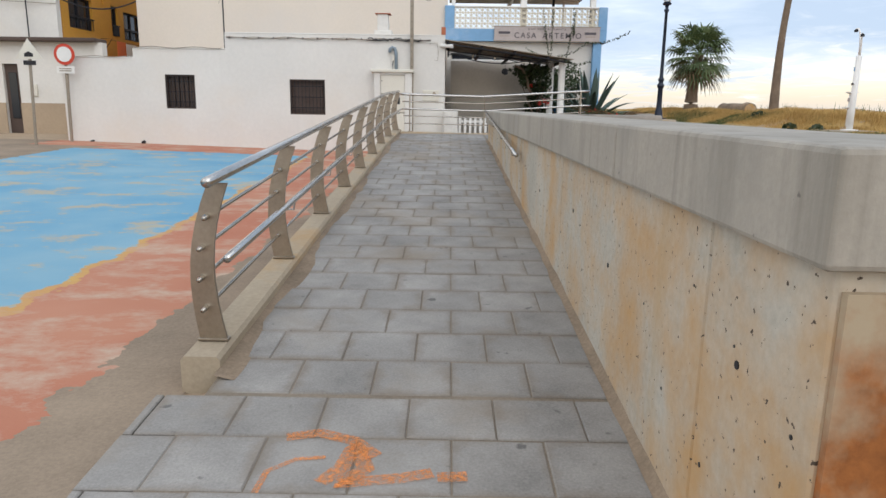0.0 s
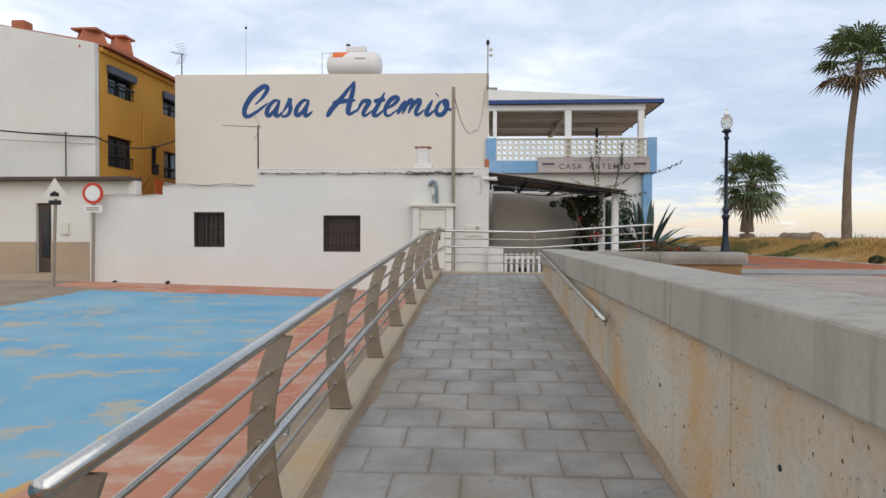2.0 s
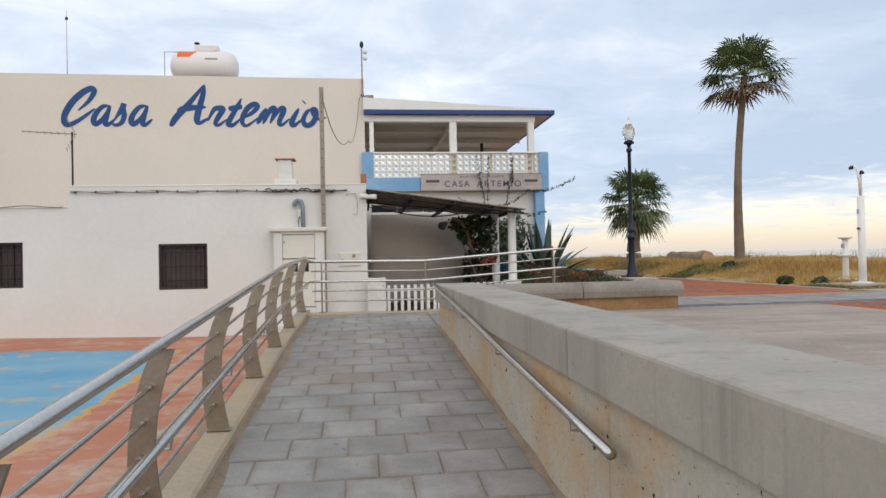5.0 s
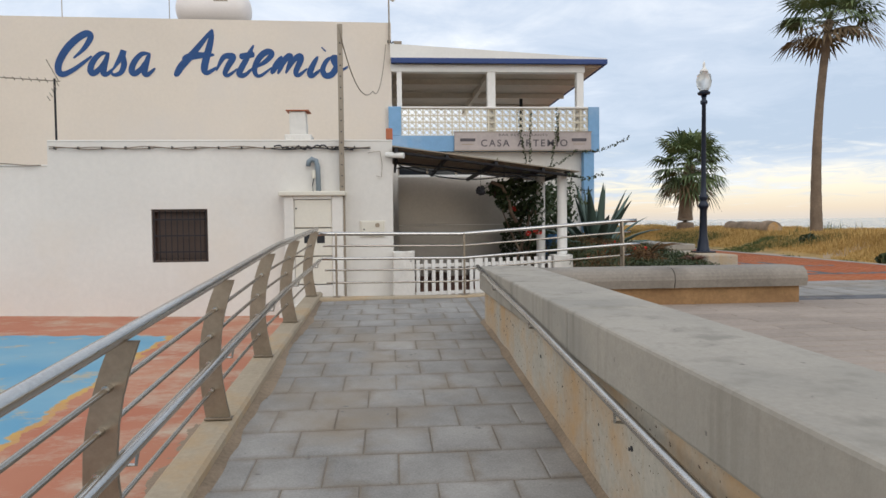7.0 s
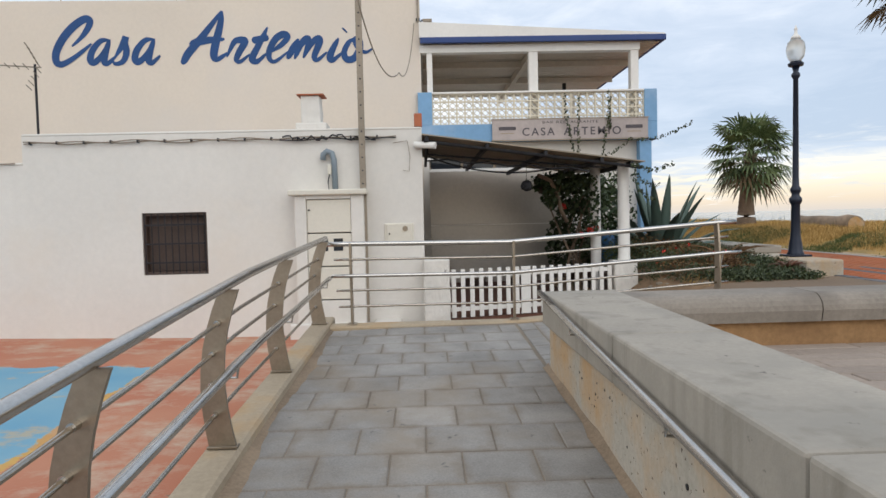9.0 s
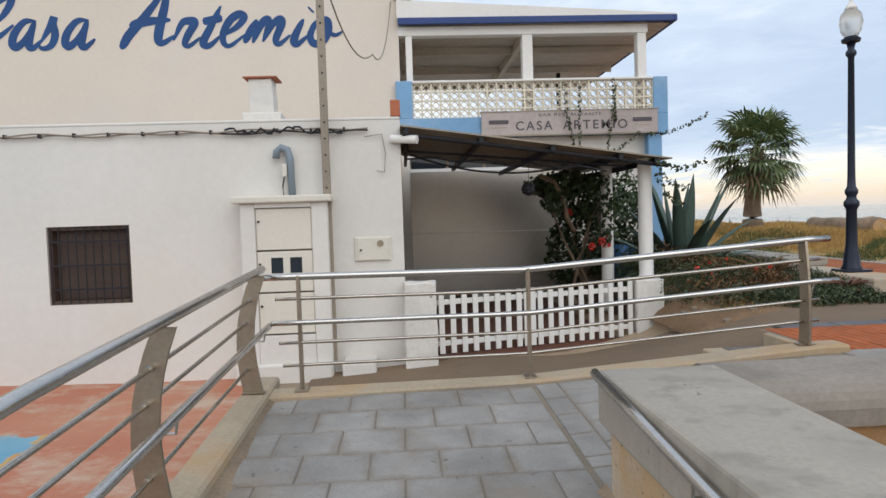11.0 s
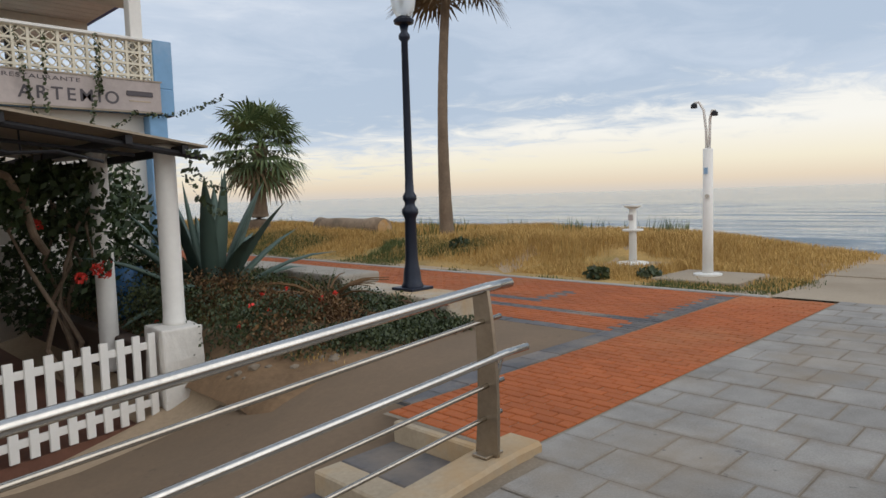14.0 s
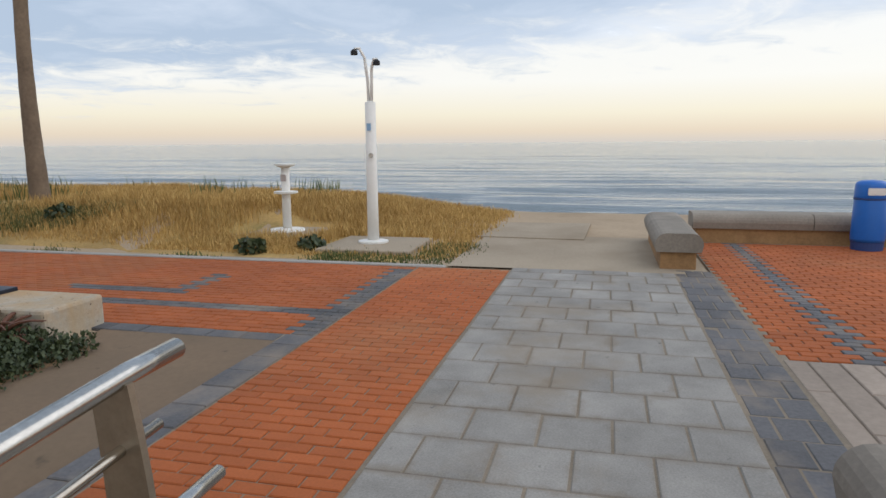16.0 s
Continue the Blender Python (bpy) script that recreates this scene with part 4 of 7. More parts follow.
def terrace_house():
    t = thing("terrace_building", (3, 26.6, 0.3), "white restaurant front with blue balcony and roofed upper terrace", "building", kind="structure")
    Y = 26.6
    # ground floor
    part("wall_front", box(box(box(B(), 0.12, 0.3, Y, Y + 0.2, 0.2, 3.9), 3.55, 5.75, Y, Y + 0.2, 0.2, 3.9), 0.3, 3.55, Y, Y + 0.2, 3.5, 3.9), RENDER, t)
    part("wall_side", box(B(), 5.55, 5.75, Y + 0.2, 36, 0.2, 3.9), RENDER, t)
    part("corner_column", box(B(), 5.5, 5.8, Y - 0.25, Y - 0.001, 0.5, 3.87, 0.01, 1), BLUE, t, "pale blue painted corner column")
    sh = part("shutter", box(B(), 0.3, 3.55, Y - 0.02, Y + 0.05, 0.3, 3.2), SHUTTER, t, "closed smooth grey metal shutter")
    part("rail", box(B(), 0.3, 3.55, Y - 0.035, Y - 0.021, 1.86, 1.875), WHITE, sh)
    part("window_frame", box(B(), 0.3, 3.55, Y - 0.03, Y + 0.05, 3.2, 3.27), WHITE, t)
    for k in range(4):
        a = 0.3 + 3.25 * k / 4
        part("window", box(B(), a + 0.03, a + 0.78, Y + 0.03, Y + 0.06, 3.27, 3.5), GLASS_D, t)
    # balcony slab and parapet
    part("balcony_floor", box(B(), 0.12, 6.0, Y - 0.12, 36, 3.9, 4.05), WHITE, t)
    part("parapet", box(B(), 0.05, 5.98, Y - 0.16, Y - 0.02, 3.9, 4.34, 0.01, 1), BLUE, t, "blue painted lower parapet")
    part("parapet_pier", box(B(), 0.05, 0.40, Y - 0.16, Y - 0.02, 4.34, 5.14, 0.01, 1), BLUE, t)
    part("parapet_pier", box(B(), 5.66, 5.98, Y - 0.16, Y - 0.02, 4.34, 5.14, 0.01, 1), BLUE, t)
    part("parapet_step", box(B(), -0.55, 0.05, Y + 0.30, Y + 0.495, 3.85, 4.12, 0.01, 1), BLUE, t)
    part("parapet_side", box(B(), 5.82, 5.98, Y - 0.02, 33.5, 3.9, 4.5), BLUE, t)
    part("parapet_cap", box(B(), 0.40, 5.66, Y - 0.17, Y - 0.01, 5.09, 5.14, 0.01, 1), WHITE, t)
    for x in (0.36, 2.95, 5.47):
        w = 0.20 if x > 1 else 0.14
        part("post", box(B(), x - w / 2 - (0.03 if x == 2.95 else 0), x + w / 2, Y - 0.02, Y + 0.2, 4.05, 6.2, 0.01, 1), WHITE, t)
    part("beam", box(B(), 0.12, 5.6, Y - 0.04, Y + 0.2, 6.12, 6.32, 0.01, 1), WHITE, t)
    part("back_post", box(B(), 5.4, 5.5, 33.3, 33.4, 4.05, 6.2), WHITE, t)
    part("back_post", box(B(), 4.6, 4.7, 31, 31.1, 4.05, 6.2), IRON, t)
    # roof
    part("fascia", box(B(), 0.14, 6.12, Y - 0.22, Y - 0.12, 6.32, 6.46, 0.01, 1), NAVY, t, "navy blue roof fascia board")
    part("fascia", box(B(), 6.12, 6.2, Y - 0.22, 34, 6.32, 6.46, 0.01, 1), NAVY, t)
    bm = prism(B(), [(0.12, 6.46), (6.18, 6.46), (6.18, 6.49), (0.12, 6.84)], Y - 0.20, 34.0, "y")
    part("roof", bm, WHITE, t, "white sloping terrace roof")
    bm = B()
    for k in range(24):
        y = Y - 0.05 + k * 0.30
        prism(bm, [(0.2, 6.36), (6.08, 6.30), (6.08, 6.325), (0.2, 6.385)], y, y + 0.27, "y")
    part("ceiling_boards", bm, CEILW, t)
    for y in (28.4, 30.6, 32.8):
        part("rafter", box(B(), 0.2, 6.05, y, y + 0.1, 6.14, 6.30), CEILW, t)
    part("rafter", box(B(), 2.9, 3.02, Y + 0.2, 34, 6.1, 6.29), CEILW, t)
    settle(t, 0, 0, 0, 1.028)


terrace_house()


def patio_canopy():
    t = thing("patio_canopy", (2, 21, 3.2), "lean-to canopy of brown corrugated sheet over the patio", "canopy")
    bm = B()
    def cz(x, y):
        return lerp(x, [0.1, 4.0], [3.42, 2.94]) + lerp(y, [20.7, 26.5], [0.0, 0.15])
    nx = 60
    def fy(x):
        return lerp(x, [0.1, 4.0], [20.75, 21.45])
    top, bot = [], []
    for i in range(nx + 1):
        x = 0.12 + (3.98 - 0.12) * i / nx
        row_t, row_b = [], []
        for s in np.linspace(0, 1, 8):
            y = fy(x) + (26.4 - fy(x)) * s
            z = cz(x, y)
            row_t.append(bm.verts.new((x, y, z + 0.02)))
            row_b.append(bm.verts.new((x, y, z)))
        top.append(row_t), bot.append(row_b)
    for i in range(nx):
        for j in range(7):
            bm.faces.new((top[i][j], top[i + 1][j], top[i + 1][j + 1], top[i][j + 1]))
            bm.faces.new((bot[i][j], bot[i][j + 1], bot[i + 1][j + 1], bot[i + 1][j]))
        bm.faces.new((top[i][0], bot[i][0], bot[i + 1][0], top[i + 1][0]))
        bm.faces.new((top[i][7], top[i + 1][7], bot[i + 1][7], bot[i][7]))
    bm.faces.new([v for v in top[0]] + [v for v in bot[0][::-1]])
    bm.faces.new([v for v in top[-1][::-1]] + [v for v in bot[-1]])
    part("sheet", bm, TIN, t)
    for x in (0.2, 1.2, 2.2, 3.2, 3.75):
        ya = fy(x) + 0.03
        part("purlin", box(B(), x - 0.03, x + 0.03, ya, 26.3, cz(x, ya) - 0.09, cz(x, ya) - 0.012), IRON, t)
    bm = B()
    for x0, x1 in ((0.15, 3.95),):
        tube(bm, [(x, fy(x) + 0.1, cz(x, fy(x)) - 0.09) for x in np.linspace(x0, x1, 8)], 0.03, 8)
    part("front_beam", bm, IRON, t)
    part("drain_pipe", tube(B(), [(0.0, 20.95, 3.28), (0.34, 20.82, 3.25)], 0.055, 12), WHITE, t)
    # festoon truss under the sheet
    a = [(0.2 + 0.35 * k, 21.4, 3.05 - 0.03 * k + 0.05 * ((k % 2))) for k in range(9)]
    part("truss", tube(B(), a, 0.015, 6), IRON, t)
    part("truss", tube(B(), [(0.2, 21.4, 3.16), (3.3, 21.5, 2.88)], 0.018, 6), IRON, t)
    for x, y, z0 in ((3.70, 21.80, 1.22), (3.58, 23.3, 0.55)):
        part("pillar", lathe(B(), [(0.115, z0), (0.11, z0 + 0.06), (0.105, z0 + 0.1), (0.10, cz(x, y) - 0.08), (0.115, cz(x, y) - 0.04), (0.115, cz(x, y) + 0.0)], x, y), WHITE, t, "white painted round pillar", True)
    h = part("hanging_ball", lathe(B(), [(0.01, 2.52), (0.1, 2.56), (0.14, 2.66), (0.10, 2.76), (0.01, 2.80)], 2.75, 24.5, 12), DARKWOOD, t, "dark dried hanging basket")
    part("cord", cyl(B(), (2.75, 24.5, 2.79), (2.75, 24.5, 3.12), 0.006, seg=6), IRON, h)


patio_canopy()


PATIO = material("patio_tile", (0.15, 0.065, 0.042), 0.7, vary=0.2, big=1.5, small=14, bump=0.15)


def patio():
    bm = B()
    prism(bm, [(0.12, 20.95), (0.52, 20.9), (3.5, 21.65), (3.6, 27.1), (0.12, 27.1)], 0.2, 0.40, "z")
    solid("floor_patio", bm, PATIO, "red tiled patio floor", "floor")
    t = thing("gate_pier", (3.55, 21.35, 0.4), "rough whitewashed pier with a pillar standing on it", "pier", kind="structure")
    part("pier_body", rough_block(3.46, 3.86, 21.52, 21.98, 0.25, 1.24), WHITEWASH, t)
    part("rear_wall", box(B(), 3.60, 3.82, 22.0, 26.9, 0.2, 0.95, 0.03, 2), DARKWOOD, t)
    f = thing("picket_fence", (2, 21.0, 0.4), "white painted picket fence with a small gate", "fence")
    x0, y0, x1, y1 = 0.54, 20.86, 3.43, 21.62
    ang = math.atan2(y1 - y0, x1 - x0)
    m = Matrix.Translation((x0, y0, 0)) @ Matrix.Rotation(ang, 4, "Z")
    ln = math.hypot(x1 - x0, y1 - y0)
    n = 19
    for k in range(n):
        x = 0.05 + (ln - 0.1) * k / (n - 1)
        w = 0.085 if k == 8 else 0.036
        bm = prism(B(), [(x - w, 0.42), (x + w, 0.42), (x + w, 1.22), (x, 1.2205), (x - w, 1.22)], -0.012, 0.012, "y")
        bm.transform(m)
        part("picket", bm, WHITE, f)
    for z in (0.52, 1.07):
        part("rail", box(B(), 0, ln, 0.013, 0.04, z, z + 0.07, 0.004, 1, m), WHITE, f)


patio()


# ---- alley with steps, between the rail and the fence ----
def alley():
    bm = B()
    xs = list(np.arange(-1.12, 6.6, 0.4)) + [6.74]
    ys = [17.52, 18.0, 18.52, 19.2, 19.9, 20.4, 20.9]
    g = []
    for x in xs:
        g.append([bm.verts.new((x, y, alley_z(x, y))) for y in ys])
    for i in range(len(xs) - 1):
        for j in range(len(ys) - 1):
            if (xs[i] < 3.6 or ys[j] > 18.5) and not (xs[i] > 3.5 and ys[j] > 20.3):
                bm.faces.new((g[i][j], g[i + 1][j], g[i + 1][j + 1], g[i][j + 1]))
    solid("floor_alley", bm, WALKWAY, "sandy concrete path sloping down behind the railing", "path", smooth=True)
    t = thing("alley_steps", (2.6, 17.9, 0.6), "three low concrete steps with dark slate treads", "steps", kind="structure")
    for k in range(4):
        x1 = 3.85 - 0.62 * k
        z = UPPER - 0.012 - 0.13 * k
        part("step_edge", box(B(), x1 - 0.20, x1, 17.53, 18.46, z - 0.3, z, 0.012, 1), KERB, t)
        if k < 3:
            part("tread", box(B(), x1 - 0.62, x1 - 0.20, 17.53, 18.46, z - 0.45, z - 0.13, 0.008, 1), SLATE, t)


alley()


# ---- garden edge wall with bench slab ----
def garden_wall():
    t = thing("garden_wall", (6.7, 22, 1.0), "low stained concrete planter wall round the garden", "planter wall", kind="structure")
    part("wall_block", box(B(), 6.28, 6.90, 20.50, 27.5, 0.7, 1.25, 0.03, 2), STAINED, t)
    part("bench_slab", box(B(), 6.28, 6.96, 22.5, 25.8, 1.25, 1.40, 0.03, 2), CONCTOP, t, "grey concrete seat slab")


garden_wall()


# ---- street lamp ----
def street_lamp(x, y, z):
    t = thing("street_lamp", (x, y, z), "black cast iron lamp post with a clear globe lantern", "street lamp")
    prof = [(0.17, 0), (0.17, 0.05), (0.14, 0.10), (0.13, 0.22), (0.105, 0.32), (0.095, 0.42), (0.085, 0.9), (0.10, 0.93), (0.125, 0.97), (0.125, 1.02), (0.085, 1.06), (0.075, 1.10), (0.105, 1.15), (0.105, 1.19), (0.07, 1.24), (0.062, 1.4), (0.05, 3.1), (0.085, 3.14), (0.085, 3.18), (0.05, 3.22), (0.07, 3.30)]
    part("post", lathe(B(), [(r * 0.84, z + h) for r, h in prof], x, y, 16), LAMP_B, t, "", True)
    part("base_plate", box(B(), x - 0.19, x + 0.19, y - 0.19, y + 0.19, z, z + 0.035, 0.005, 1), LAMP_B, t)
    part("collar", lathe(B(), [(0.05, z + 3.30), (0.12, z + 3.32), (0.13, z + 3.36), (0.08, z + 3.40)], x, y, 16), LAMP_B, t)
    gm = bpy.data.materials.new("lantern_globe")
    gm.use_nodes = True
    b = gm.node_tree.nodes["Principled BSDF"]
    b.inputs["Base Color"].default_value = (0.85, 0.85, 0.82, 1)
    b.inputs["Transmission Weight"].default_value, b.inputs["Roughness"].default_value = 0.75, 0.35
    gl = part("globe", lathe(B(), [(0.08, z + 3.39), (0.135, z + 3.48), (0.155, z + 3.60), (0.135, z + 3.72), (0.07, z + 3.79)], x, y, 18), gm, t, "frosted lantern globe", True)
    part("lantern_cap", lathe(B(), [(0.085, z + 3.785), (0.07, z + 3.83), (0.03, z + 3.87), (0.022, z + 3.93), (0.03, z + 3.95), (0.006, z + 4.02)], x, y, 14), WHITE, t, "", True)
    return t


street_lamp(6.66, 21.5, 1.25)


# ---- beach shower and foot wash ----
def shower(x, y):
    z = land_z(x, y)
    t = thing("beach_shower", (x, y, UPPER), "white beach shower column with curved twin heads", "shower")
    part("pad", box(B(), x - 0.75, x + 0.6, y - 0.75, y + 0.6, z - 0.12, UPPER + 0.035, 0.015, 1), SANDWALK, t)
    part("foot_plate", lathe(B(), [(0.22, UPPER + 0.035), (0.22, UPPER + 0.06), (0.09, UPPER + 0.075)], x, y), WHITE, t)
    part("column", lathe(B(), [(0.085, UPPER + 0.05), (0.08, UPPER + 0.6), (0.075, 3.05), (0.03, 3.06)], x, y, 16), WHITE, t, "", True)
    part("button", cyl(B(), (x - 0.07, y - 0.02, 2.3), (x - 0.11, y - 0.03, 2.3), 0.035, seg=12), STEEL, t)
    for s in (-1, 1):
        top, far = (3.80, 0.20) if s > 0 else (3.65, 0.13)
        pts = [(x, y + s * 0.02, 3.0), (x, y + s * 0.03, 3.35), (x - 0.02, y + s * far * 0.3, top - 0.14), (x - 0.04, y + s * far * 0.65, top - 0.01), (x - 0.06, y + s * far, top - 0.02)]
        part("arm", tube(B(), pts, 0.022, 10), WHITE, t, "", True)
        q = pts[-1]
        part("shower_head", lathe(B(), [(0.02, q[2] - 0.0), (0.05, q[2] - 0.03), (0.05, q[2] - 0.08)], q[0], q[1], 12), IRON, t)
    part("sign_plate", box(B(), x - 0.086, x - 0.080, y - 0.03, y + 0.03, 2.65, 2.75), BLUE, t)


shower(11.5, 19.75)


def foot_wash(x, y):
    t = thing("foot_wash", (x, y, UPPER), "white beach foot wash stand with a round tray", "foot wash")
    part("pad", box(B(), x - 0.75, x + 0.7, y - 0.7, y + 0.7, UPPER - 0.15, UPPER + 0.03, 0.015, 1), SANDWALK, t)
    part("foot_plate", lathe(B(), [(0.30, UPPER + 0.03), (0.28, UPPER + 0.06), (0.10, UPPER + 0.075)], x, y), WHITE, t)
    part("column", lathe(B(), [(0.075, UPPER + 0.05), (0.07, UPPER + 1.1)], x, y, 14), WHITE, t, "", True)
    part("tray", lathe(B(), [(0.10, UPPER + 0.64), (0.20, UPPER + 0.66), (0.20, UPPER + 0.69), (0.08, UPPER + 0.695)], x, y), WHITE, t)
    part("cap", lathe(B(), [(0.07, UPPER + 1.08), (0.17, UPPER + 1.12), (0.17, UPPER + 1.145)], x, y), WHITE, t)
    part("sign_plate", box(B(), x - 0.084, x - 0.078, y - 0.05, y + 0.05, UPPER + 0.86, UPPER + 0.97), SIGN, t)


foot_wash(12.55, 21.65)


# ---- fittings of the low house ----
def meter_cabinet():
    t = thing("meter_cabinet", (-1.25, 20.8, 0.2), "tall cream electric meter cupboard built against the house", "cabinet")
    part("surround", box(box(box(box(B(), -1.83, -1.64, 20.7, 20.999, 0.16, 2.48, 0.02, 2), -0.93, -0.72, 20.7, 20.999, 0.16, 2.48, 0.02, 2), -1.64, -0.93, 20.7, 20.999, 2.42, 2.48), -1.64, -0.93, 20.7, 20.999, 0.16, 0.78), RENDER, t)
    part("plinth", box(B(), -1.95, -0.73, 20.63, 20.7, 0.1, 0.42, 0.03, 2), RENDER, t)
    part("top_slab", box(B(), -1.92, -0.66, 20.63, 20.999, 2.48, 2.57, 0.02, 2), PALEMET, t)
    for z0, z1 in ((1.88, 2.41), (1.34, 1.86), (0.80, 1.32)):
        d = part("door", box(B(), -1.635, -0.935, 20.73, 20.75, z0, z1, 0.006, 1), PALEMET, t, "flat cream cupboard door")
        part("lock", cyl(B(), (-1.60, 20.731, (z0 + z1) / 2 + 0.1), (-1.60, 20.71, (z0 + z1) / 2 + 0.1), 0.015, seg=10), IRON, d)
        if z0 == 1.34:
            for x in (-1.46, -1.22):
                part("window", box(B(), x, x + 0.15, 20.724, 20.732, 1.58, 1.78, 0.003, 1), GLASS_D, d)
    settle(t, -0.12, 0, 0)
    m = thing("water_meter_box", (-0.1, 21., 1.9), "grey metal meter box set on the white wall", "meter box")
    part("body", box(B(), -0.40, 0.08, 20.975, 20.999, 1.68, 2.0, 0.006, 1), PALEMET, m)
    part("door", box(B(), -0.365, 0.045, 20.96, 20.976, 1.695, 1.985, 0.004, 1), PALEMET, m)
    part("dial", cyl(B(), (-0.06, 20.96, 1.91), (-0.06, 20.95, 1.91), 0.045, seg=16), POSTMET, m)
    part("lock", cyl(B(), (-0.32, 20.96, 1.83), (-0.32, 20.945, 1.83), 0.014, seg=10), IRON, m)
    settle(m, -0.13, 0, 0)
    u = thing("utility_pole", (-0.85, 20.85, 0.42), "tall flat perforated steel utility pole beside the house", "pole")
    part("pole", box(B(), -0.90, -0.80, 20.82, 20.87, 1.12, 5.75, 0.004, 1), GALV, u)
    part("foot", box(B(), -0.88, -0.80, 20.8, 20.89, 0.40, 1.14, 0.006, 1), GALV, u)
    for k in range(20):
        part("hole", cyl(B(), (-0.85, 20.821, 1.4 + 0.21 * k), (-0.85, 20.815, 1.4 + 0.21 * k), 0.014, seg=8), IRON, u)
    c = thing("conduit", (-1.4, 20.95, 2.9), "bent grey plastic conduit bringing cables to the cupboard", "conduit")
    part("pipe", tube(B(), [(-1.50, 20.92, 3.06), (-1.49, 20.92, 3.15), (-1.43, 20.92, 3.20), (-1.35, 20.92, 3.17), (-1.32, 20.92, 3.05), (-1.31, 20.92, 2.58)], 0.048, 12), BLUEGREY, c, "", True)
    part("junction", box(B(), -1.42, -1.36, 20.86, 20.92, 2.82, 2.98, 0.01, 1), PALEMET, c)
    part("wire", tube(B(), [(-1.39, 20.88, 2.84), (-1.42, 20.88, 2.7), (-1.41, 20.88, 2.57)], 0.010, 6), IRON, c)


BLUEGREY = material("grey_conduit", (0.22, 0.27, 0.31), 0.5, vary=0.1, bump=0.03)
meter_cabinet()


def wire(name, pts, sag, r, label, mat=None, n=14, category="cable"):
    out = []
    for (a, b) in zip(pts, pts[1:]):
        for i in range(n):
            s = i / n
            p = Vector(a).lerp(Vector(b), s)
            p.z -= sag * 4 * s * (1 - s)
            out.append(p)
    out.append(Vector(pts[-1]))
    return solid(name, tube(B(), out, r, 6), mat or IRON, label, category, kind="", smooth=True)


def wall_cable():
    t = thing("wall_cables", (-4, 20.96, 3.3), "twisted grey and black cables clipped along the parapet", "cable")
    for dz, dy, mat, x0 in ((0.0, 0.0, GALV, -6.3), (0.02, -0.015, GALV, -6.3), (-0.015, -0.02, IRON, -2.2)):
        xs = np.linspace(x0, -0.3, 60)
        part("cable", tube(B(), [(x, 20.955 + dy, 3.42 + dz + 0.012 * math.sin(x * 7 + dz * 90) - 0.015 * math.sin(x * 2.1) ** 2) for x in xs], 0.011, 6), mat, t)
    xs = np.linspace(-9.05, -6.45, 30)
    part("cable", tube(B(), [(x, 20.94, 3.12 + 0.02 * math.sin(x * 5)) for x in xs], 0.013, 6), GALV, t)
    xs = np.linspace(-11.1, -9.2, 20)
    part("cable", tube(B(), [(x, 20.94, 2.84 + 0.015 * math.sin(x * 6)) for x in xs], 0.011, 6), GALV, t)
    random.seed(5)
    for k in range(5):
        x = -2.15 + 0.3 * k
        pts = [(x + 0.06 * j + random.uniform(-0.02, 0.02), 20.93, 3.42 + random.uniform(-0.05, 0.05)) for j in range(6)]
        part("tangle", tube(B(), pts, 0.014, 6), IRON, t)
    part("loop", tube(B(), [(-0.35, 20.96, 3.32), (-0.12, 20.96, 3.35), (-0.08, 20.96, 3.1), (-0.1, 20.96, 2.85), (-0.2, 20.96, 2.87)], 0.007, 6), GALV, t)
    for k in range(14):
        x = -6.2 + 0.43 * k
        part("clip", box(B(), x - 0.012, x + 0.012, 20.93, 21., 3.40, 3.45), IRON, t)


wall_cable()
wire("slack_wire", [(-0.85, 20.55, 5.6), (-0.3, 23.5, 5.0), (0.0, 27.08, 7.0)], 0.5, 0.012, "thin slack wire from the pole to the house wall", GALV)
wire("street_cable", [(-24, 23.0, 6.6), (-13.69, 25.4, 5.15), (-11.61, 27.1, 5.25)], 0.35, 0.028, "black street cable slung between the houses")
wire("street_cable", [(-24, 24.0, 5.6), (-13.69, 25.39, 4.9)], 0.12, 0.012, "thin cable slung between the houses", GALV)


